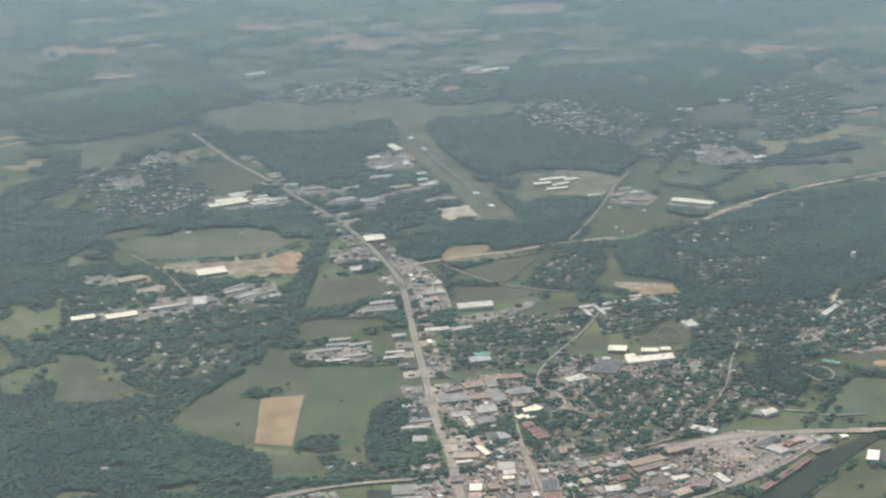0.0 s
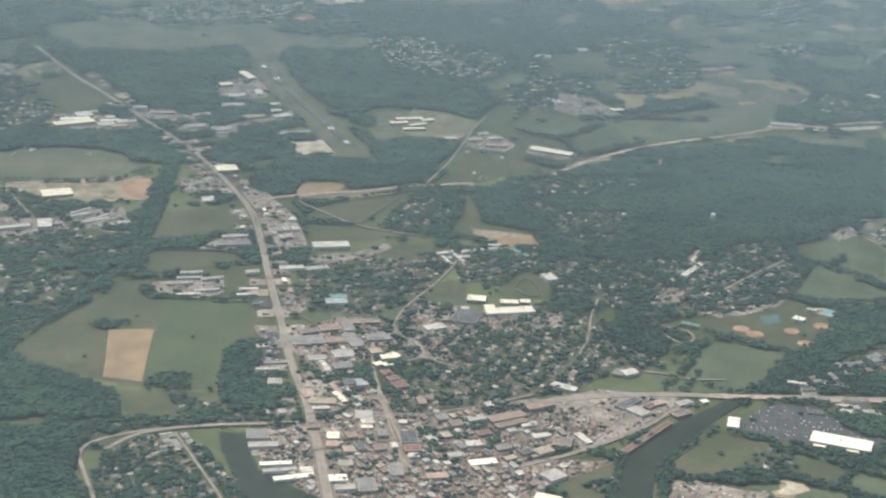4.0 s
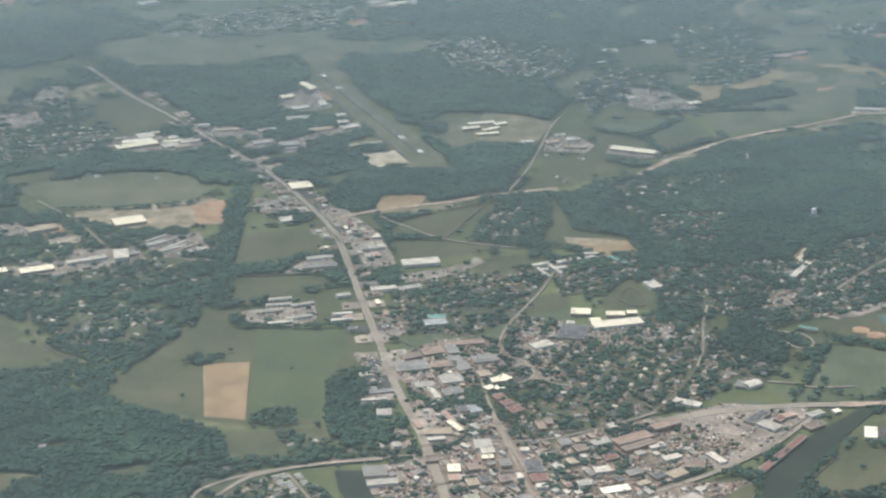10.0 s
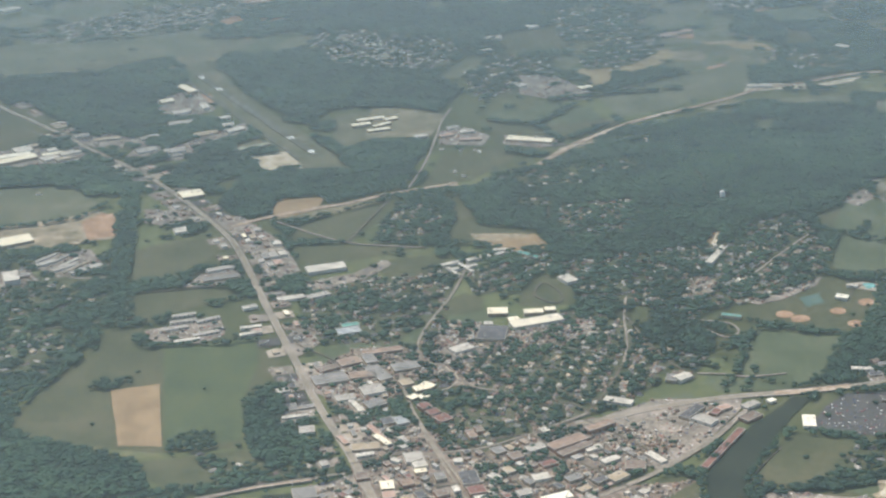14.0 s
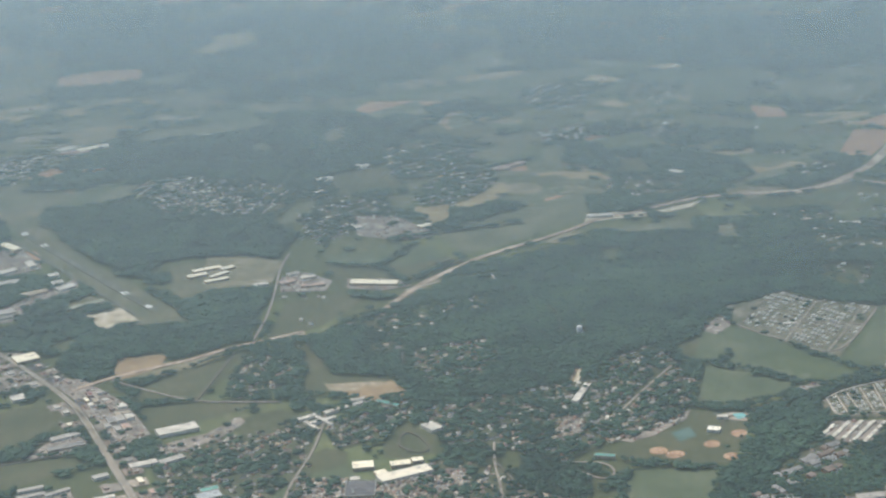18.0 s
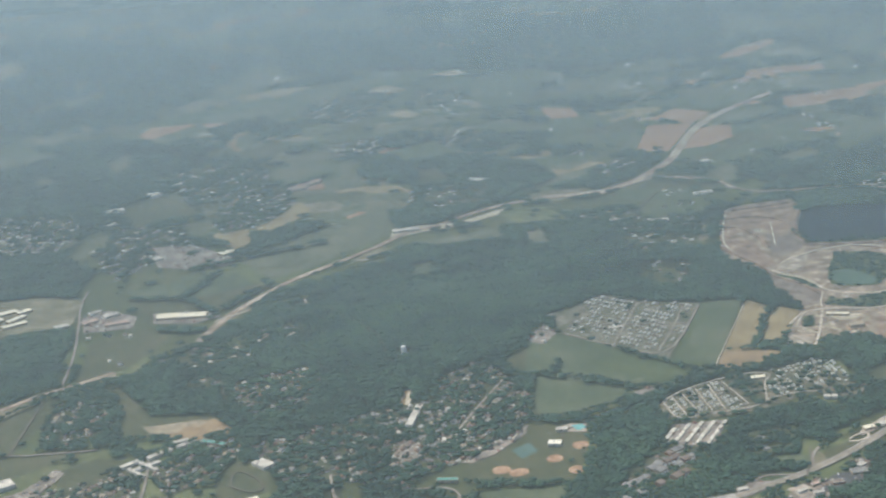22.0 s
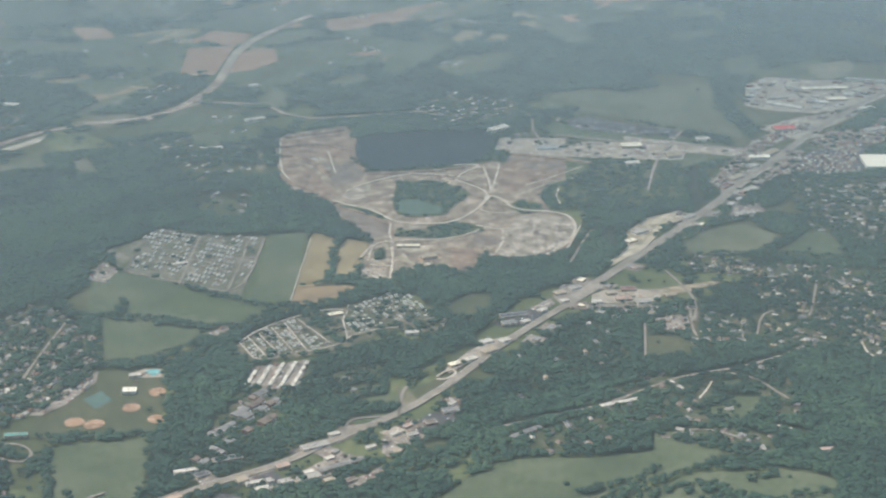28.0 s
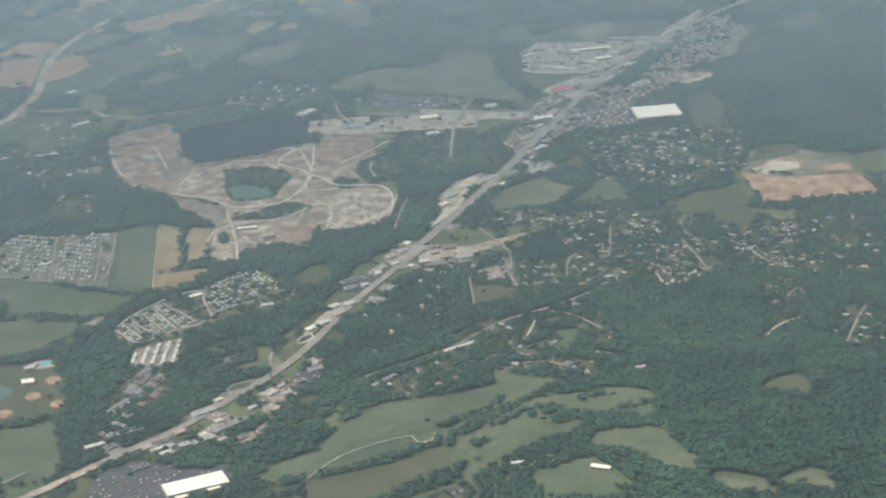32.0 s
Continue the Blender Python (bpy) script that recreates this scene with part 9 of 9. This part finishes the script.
def bench(pts, high, wide):
    """A quarry ledge: a steep face of broken stone below a flat top."""
    v, f = [], []
    rng = random.Random(int(pts[0][0]))
    line = steps(smoothed(pts), 14)
    for k, (x, y) in enumerate(line):
        ax, ay = line[max(0, k - 1)]
        bx, by = line[min(len(line) - 1, k + 1)]
        d = math.hypot(bx - ax, by - ay) or 1
        nx, ny = -(by - ay) / d, (bx - ax) / d
        for off, z in ((-wide * 0.6, 0.4), (-wide * 0.3, high + 1), (wide * 0.4, high * 0.95 + 1), (wide, 0.4)):
            o = off + rng.uniform(-1.5, 1.5)
            v.append((x + nx * o, y + ny * o, z + (rng.uniform(-0.6, 0.6) if z > 1 else 0)))
        if k:
            a = 4 * (k - 1)
            f += [(a + i, a + 4 + i, a + 5 + i, a + 1 + i) for i in range(3)]
    tagged(link("quarry_ledge", v, f, GROUND["quarrypink"]), "stepped ledge of pinkish broken quarry stone", "rock ledge", "ledges of the quarry")


def bridge(line, width, deck, spans):
    """A concrete road bridge on piers across the river."""
    ob = tagged(band("road_bridge", line, width, ROAD["concrete"], deck), "concrete highway bridge on piers across the river", "bridge")
    ax, ay = line[0]
    bx, by = line[-1]
    d = math.hypot(bx - ax, by - ay)
    ux, uy = (bx - ax) / d, (by - ay) / d
    for side in (-1, 1):
        off = side * (width / 2 - 0.3)
        band("railing", [(x - uy * off, y + ux * off) for x, y in line], 0.5, TRIM, deck + 1.0, ob)
        band("girder", [(x - uy * off * 0.9, y + ux * off * 0.9) for x, y in line], 0.8, WALL["pale"], deck - 0.62, ob)
    turn = math.atan2(uy, ux)
    for k in range(1, spans):
        px, py = ax + (bx - ax) * k / spans, ay + (by - ay) * k / spans
        c, s = math.cos(turn), math.sin(turn)
        v, f = box_mesh(-1, -width * 0.42, -1, 1, width * 0.42, deck - 0.6)
        link("pier", [(px + x * c - y * s, py + x * s + y * c, z) for x, y, z in v], f, WALL["pale"], ob)


# ---- clutter of the town: parked cars and sheds beyond counting ----
def mixed_paint(name, tones, rough):
    m = surface(name, [(0.3, 0.3, 0.3), (0.4, 0.4, 0.4)], 1, 6, rough=rough)
    t, b = m.node_tree, m.node_tree.nodes["Principled BSDF"]
    geo = next(n for n in t.nodes if n.type == "NEW_GEOMETRY")
    ramp = t.nodes.new("ShaderNodeValToRGB")
    ramp.color_ramp.interpolation = "CONSTANT"
    while len(ramp.color_ramp.elements) < len(tones):
        ramp.color_ramp.elements.new(0.5)
    for n, (e, c) in enumerate(zip(ramp.color_ramp.elements, tones)):
        e.position, e.color = n / len(tones), (*c, 1)
    t.links.new(geo.outputs["Random Per Island"], ramp.inputs[0]), t.links.new(ramp.outputs[0], b.inputs["Base Color"])
    return m


def clutter(name, areas, shape, margin, turn, material, words, cat, seed):
    """Small alike things strewn over areas, (outline, square metres for each), clear of roads and houses."""
    rng = np.random.default_rng(seed)
    v, f = np.array(shape[0], float), np.array([t for q in shape[1] for t in [(q[0], q[i], q[i + 1]) for i in range(1, len(q) - 1)]])
    spots = []
    for pts, each in areas:
        where, m = inside(pts)
        free = m & ~TAKEN[where]
        x, y = cx[where][free], cy[where][free]
        n = int(len(x) * CELL * CELL / each)
        if n:
            k = rng.integers(0, len(x), n)
            way = math.atan2(pts[1][1] - pts[0][1], pts[1][0] - pts[0][0])
            spots.append(np.stack([x[k] + rng.uniform(-margin, margin, n), y[k] + rng.uniform(-margin, margin, n), way + rng.integers(0, 2, n) * math.pi / 2 + rng.normal(0, turn, n), rng.uniform(0.75, 1.3, n)], 1))
    p = np.concatenate(spots)
    c, s, size = np.cos(p[:, 2])[:, None], np.sin(p[:, 2])[:, None], p[:, 3, None]
    out = np.stack([p[:, 0, None] + (v[:, 0] * c - v[:, 1] * s) * size, p[:, 1, None] + (v[:, 0] * s + v[:, 1] * c) * size, 2.6 + land(p[:, 0], p[:, 1])[:, None] + v[:, 2] * size], -1).reshape(-1, 3)
    tris = (f[None] + len(v) * np.arange(len(p))[:, None, None]).reshape(-1, 3)
    tagged(big(name, out, tris, material), words, cat, kind="stuff")


CAR_SHAPE = ([(-2.3, -0.9, 0), (2.3, -0.9, 0), (2.3, 0.9, 0), (-2.3, 0.9, 0), (-2.3, -0.9, 0.9), (2.3, -0.9, 0.8), (2.3, 0.9, 0.8), (-2.3, 0.9, 0.9), (-1.5, -0.7, 1.5), (0.6, -0.7, 1.5), (0.6, 0.7, 1.5), (-1.5, 0.7, 1.5)],
             [(0, 1, 5, 4), (1, 2, 6, 5), (2, 3, 7, 6), (3, 0, 4, 7), (4, 5, 9, 8), (5, 6, 10, 9), (6, 7, 11, 10), (7, 4, 8, 11), (8, 9, 10, 11)])
SHED_SHAPE = ([(x, y, z) for x, y, z in gable(7.5, 6, 3.2, 1.3, 0.0)[0][:6]] + [(x, y, -1) for x, y, z in gable(7.5, 6, 3.2, 1.3, 0.0)[0][:4]], [(0, 1, 5, 4), (2, 3, 4, 5), (3, 0, 4), (1, 2, 5), (0, 6, 7, 1), (1, 7, 8, 2), (2, 8, 9, 3), (3, 9, 6, 0)])
CAR_PAINTS = mixed_paint("parked_car_paints", [(0.75, 0.74, 0.7), (0.04, 0.04, 0.05), (0.25, 0.25, 0.26), (0.3, 0.05, 0.05), (0.06, 0.09, 0.2), (0.5, 0.46, 0.38), (0.8, 0.79, 0.76), (0.12, 0.12, 0.13)], 0.35)
SHED_ROOFS = mixed_paint("shed_roofs", [(0.46, 0.42, 0.35), (0.2, 0.17, 0.145), (0.3, 0.25, 0.2), (0.1, 0.09, 0.08), (0.3, 0.19, 0.15), (0.5, 0.47, 0.42), (0.24, 0.16, 0.12), (0.36, 0.28, 0.21)], 0.8)
clutter("parked_cars", [(p, {"asphaltlot": 190, "townlot": 150, "greylot": 200, "palelot": 330}[k]) for k, p in LOTS if k in ("asphaltlot", "townlot", "greylot", "palelot")], CAR_SHAPE, 3.5, 0.12, CAR_PAINTS, "many small cars parked on the paved lots", "cars", 3)
clutter("sheds", [(p, {"townlot": 160, "greylot": 1100}[k]) for k, p in LOTS if k in ("townlot", "greylot")] + [(p, 560) for p in YARDS], SHED_SHAPE, 3.0, 0.1, SHED_ROOFS, "many small sheds and annexes between the buildings", "sheds", 4)


water_tank(1366, 5114)
heaps([(2932, 4888), (3034, 4802), (2984, 4716), (2842, 4623), (2739, 4687), (2802, 4782)], 34, 'quarrypale', 5, 20, 1)
heaps([(2923, 4825), (2994, 4765), (2912, 4663), (2841, 4695)], 12, 'tailing', 5, 14, 6)
heaps([(2489, 4932), (2622, 4806), (2557, 4716), (2450, 4768)], 16, 'tailing', 4, 11, 2)
heaps([(2489, 4932), (2622, 4806), (2557, 4716), (2450, 4768)], 14, 'quarrypale', 4, 11, 3)
heaps([(3185, 5272), (3356, 5162), (3211, 5114), (3073, 5098)], 16, 'quarrypink', 5, 14, 4)
heaps([(2917, 5361), (3020, 5275), (3000, 5193), (2943, 5254)], 10, 'quarrypink', 5, 13, 5)
heaps([(2654, 5038), (2760, 4973), (2800, 4974), (2742, 4947)], 8, 'quarrypale', 4, 9, 7)
bench([(2556, 5566), (2562, 5451), (2576, 5351), (2567, 5272)], 7, 14)
bench([(2654, 5741), (2698, 5704), (2707, 5606), (2681, 5480)], 7, 15)
bench([(2762, 5880), (2859, 5865), (2955, 5851)], 7, 15)
bench([(2696, 5805), (2775, 5796), (2828, 5750), (2851, 5674)], 6, 14)
bench([(2775, 5448), (2860, 5396), (2955, 5357), (3059, 5330)], 6, 12)
bench([(2932, 5751), (2824, 5597), (2795, 5464)], 9, 14)
bench([(3250, 5358), (3328, 5263), (3402, 5151)], 5, 12)
bench([(2559, 5236), (2594, 5159), (2598, 5039)], 5, 10)
bench([(2703, 4684), (2751, 4629), (2821, 4597), (2924, 4642)], 4, 8)
bridge([(1206, 3940), (1253, 3939), (1300, 3941), (1350, 3945), (1386, 3949)], 26, 4, 6)
bridge([(-33, 3663), (19, 3675), (79, 3685), (132, 3691)], 12, 5, 4)


# ---- trees ----
def crowns(count, seed):
    """Unit crowns: uneven balls of twenty faces."""
    rng = np.random.default_rng(seed)
    g = (1 + 5 ** 0.5) / 2
    v = np.array([(-1, g, 0), (1, g, 0), (-1, -g, 0), (1, -g, 0), (0, -1, g), (0, 1, g), (0, -1, -g), (0, 1, -g), (g, 0, -1), (g, 0, 1), (-g, 0, -1), (-g, 0, 1)]) / math.sqrt(1 + g * g)
    f = np.array([(0, 11, 5), (0, 5, 1), (0, 1, 7), (0, 7, 10), (0, 10, 11), (1, 5, 9), (5, 11, 4), (11, 10, 2), (10, 7, 6), (7, 1, 8), (3, 9, 4), (3, 4, 2), (3, 2, 6), (3, 6, 8), (3, 8, 9), (4, 9, 5), (2, 4, 11), (6, 2, 10), (8, 6, 7), (9, 8, 1)])
    return v * rng.uniform(0.72, 1.22, (count, 12, 1)), f


SWELL = 15.0 * np.maximum(0, COVER - 0.5) * (0.6 * blotch(55, 21) + 0.4 * blotch(28, 22))


def grow():
    rng = np.random.default_rng(5)
    shapes, f = crowns(40, 3)
    f = f[[n for n, q in enumerate(f) if shapes[0][q][:, 2].mean() > -0.45]]
    places = []
    for y0, y1, gap, r0, r1, flat in ((2100, 4400, 9.6, 4.8, 8.4, 0.42), (4400, 5600, 11.0, 6.4, 10.5, 0.32), (5600, 7200, 13.5, 11.0, 17.0, 0.1), (7200, 12100, 25.0, 14.0, 23.0, 0.1), (11980, 18000, 70.0, 40.0, 62.0, 0.18)):
        gx, gy = np.meshgrid(np.arange(X0 + 1, X0 + NX * CELL - 1, gap), np.arange(y0, y1, gap))
        x, y = (gx + rng.uniform(-0.8, 0.8, gx.shape) * gap).ravel(), (gy + rng.uniform(-0.8, 0.8, gx.shape) * gap).ravel().clip(Y0, 18000)
        # the valley that the flight looks over
        keep = (x > -970 - 0.28 * (y - 3500)) & (x < 2800 + 1.5 * (y - 2590)) & (x < 6200 - 0.38 * (y - 5000)) & (y > 3130 - 0.62 * np.maximum(0, x - 1200))
        x, y = x[keep], y[keep]
        near = np.where(y < 12090, y, 24180 - y)
        i, j = ((near - Y0) / CELL).astype(int).clip(0, NY - 1), ((x - X0) / CELL).astype(int).clip(0, NX - 1)
        hold = rng.random(len(x)) < COVER[i, j]
        x, y = x[hold], y[hold]
        r = rng.uniform(r0, r1, len(x)) * np.where(rng.random(len(x)) < 0.3, 1.45, 1.0)
        places.append(np.stack([x, y, r, (1 - flat) * 6 + 0 * x, np.minimum(r * 1.05, 7.5) * flat * rng.uniform(0.8, 1.2, len(x))], 1))
    p = np.concatenate(places)
    part = ((p[:, 0] + 3000) // 2400).astype(int) * 10 + ((p[:, 1] - 2500) // 1600).astype(int)
    for k in np.unique(part):
        q = p[part == k]
        kind = rng.integers(0, len(shapes), len(q))
        spin = rng.uniform(0, 2 * math.pi, len(q))
        c, s = np.cos(spin)[:, None], np.sin(spin)[:, None]
        v = shapes[kind]
        x, y = v[..., 0] * c - v[..., 1] * s, v[..., 0] * s + v[..., 1] * c
        base = land(q[:, 0], q[:, 1]) + 1.5 + q[:, 3] + q[:, 4] * 0.6 + SWELL[((q[:, 1] - Y0) / CELL).astype(int).clip(0, NY - 1), ((q[:, 0] - X0) / CELL).astype(int).clip(0, NX - 1)]
        out = np.stack([q[:, 0, None] + x * q[:, 2, None], q[:, 1, None] + y * q[:, 2, None], base[:, None] + v[..., 2] * q[:, 4, None]], -1).reshape(-1, 3)
        tris = (f[None] + 12 * np.arange(len(q))[:, None, None]).reshape(-1, 3)
        tagged(big("woodland", out, tris, LEAF, True), "dense green summer woodland of broadleaf trees", "woodland", kind="stuff")
    return len(p)


def tree_proto(n):
    rng = np.random.default_rng(50 + n)
    shapes, f = crowns(16, 60 + n)
    v, t = [], []
    for k, s in enumerate(shapes):
        a, r, z = rng.uniform(0, 6.3), rng.uniform(0.4, 3.4), rng.uniform(4.0, 9.0)
        r *= 1 - 0.5 * max(0, (z - 6.5) / 3)
        size = rng.uniform(1.3, 2.3)
        v += [tuple(p) for p in s * size * (1, 1, 0.85) + (r * math.cos(a), r * math.sin(a), z)]
        t += [tuple(int(i) + 12 * k for i in q) for q in f]
    ring = lambda r, x, y, z: [(x + r * math.cos(b), y + r * math.sin(b), z) for b in np.arange(6) * math.pi / 3]
    def limb(pts):
        w = [q for r, x, y, z in pts for q in ring(r, x, y, z)]
        return w, [(6 * a + k, 6 * a + (k + 1) % 6, 6 * a + 6 + (k + 1) % 6, 6 * a + 6 + k) for a in range(len(pts) - 1) for k in range(6)]
    limbs = [limb([(0.45, 0, 0, -1), (0.32, 0, 0, 3), (0.15, 0.2, 0.1, 7)])] + [limb([(0.2, 0, 0, 2.6 + k), (0.08, 2.2 * math.cos(2.1 * k), 2.2 * math.sin(2.1 * k), 5 + k)]) for k in range(3)]
    ob = link("tree", *joined(*limbs), BARK)
    link("crown", v, t, TREELEAF, ob)
    return tagged(ob, "broadleaf garden tree with a full green crown", "tree", "garden trees")


def single_trees():
    made, rng, count = {}, random.Random(8), 0
    spots = sorted(SPOTS, key=lambda s: s[1] - 0.25 * s[0])
    for x, y, turn, n in spots[:300]:
        a = rng.uniform(0, 6.3)
        px, py = x + 13 * math.cos(a), y + 13 * math.sin(a)
        i, j = int((py - Y0) / CELL), int((px - X0) / CELL)
        if not (0 <= i < NY and 0 <= j < NX) or TAKEN[i, j] or count >= 150:
            continue
        count += 1
        k = rng.randrange(4)
        if k in made:
            copy_thing(made[k], at(px, py, rng.uniform(0, 360)))
        else:
            made[k] = tree_proto(k)
            made[k].matrix_world = at(px, py, 0)


single_trees()
grow()


# ---- painted haze: thin flat sheets, more opaque toward the far ranges ----
def haze(height, near, reach, most, east, north, share):
    """One of the like sheets whose opacity paints haze over what lies below."""
    m = bpy.data.materials.new("painted_haze")
    m.use_nodes = True
    t = m.node_tree
    t.nodes.remove(t.nodes["Principled BSDF"])
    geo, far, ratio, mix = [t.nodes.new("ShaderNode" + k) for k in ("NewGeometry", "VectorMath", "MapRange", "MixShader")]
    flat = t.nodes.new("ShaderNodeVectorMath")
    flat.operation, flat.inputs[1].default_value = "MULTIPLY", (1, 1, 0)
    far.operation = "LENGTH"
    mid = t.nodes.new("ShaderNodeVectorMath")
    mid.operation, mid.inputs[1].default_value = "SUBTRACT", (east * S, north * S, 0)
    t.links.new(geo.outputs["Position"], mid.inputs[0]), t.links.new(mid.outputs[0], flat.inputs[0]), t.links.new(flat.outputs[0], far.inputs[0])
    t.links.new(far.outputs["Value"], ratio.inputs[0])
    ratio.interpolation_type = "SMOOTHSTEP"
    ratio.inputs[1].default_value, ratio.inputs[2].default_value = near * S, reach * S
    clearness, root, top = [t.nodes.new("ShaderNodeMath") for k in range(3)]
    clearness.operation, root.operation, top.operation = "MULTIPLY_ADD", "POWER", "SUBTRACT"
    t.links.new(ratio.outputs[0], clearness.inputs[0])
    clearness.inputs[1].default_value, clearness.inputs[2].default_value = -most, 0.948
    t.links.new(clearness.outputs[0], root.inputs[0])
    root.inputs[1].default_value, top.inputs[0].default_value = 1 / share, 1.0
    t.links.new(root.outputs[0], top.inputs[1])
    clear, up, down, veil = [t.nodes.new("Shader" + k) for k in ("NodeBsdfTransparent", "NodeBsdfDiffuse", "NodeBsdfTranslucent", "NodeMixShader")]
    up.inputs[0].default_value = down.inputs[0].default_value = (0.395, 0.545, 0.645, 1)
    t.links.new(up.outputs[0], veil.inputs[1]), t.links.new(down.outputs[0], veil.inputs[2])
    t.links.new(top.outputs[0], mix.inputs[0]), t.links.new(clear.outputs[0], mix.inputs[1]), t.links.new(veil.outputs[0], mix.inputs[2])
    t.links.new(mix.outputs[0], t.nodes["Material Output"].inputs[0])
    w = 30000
    ob = link("haze_sheet", [(-w, -w, height), (w, -w, height), (w, w, height), (-w, w, height)], [(0, 1, 2, 3)], m)
    tagged(ob, "flat blue-grey sheet that paints haze over the valley", "haze", kind="structure")


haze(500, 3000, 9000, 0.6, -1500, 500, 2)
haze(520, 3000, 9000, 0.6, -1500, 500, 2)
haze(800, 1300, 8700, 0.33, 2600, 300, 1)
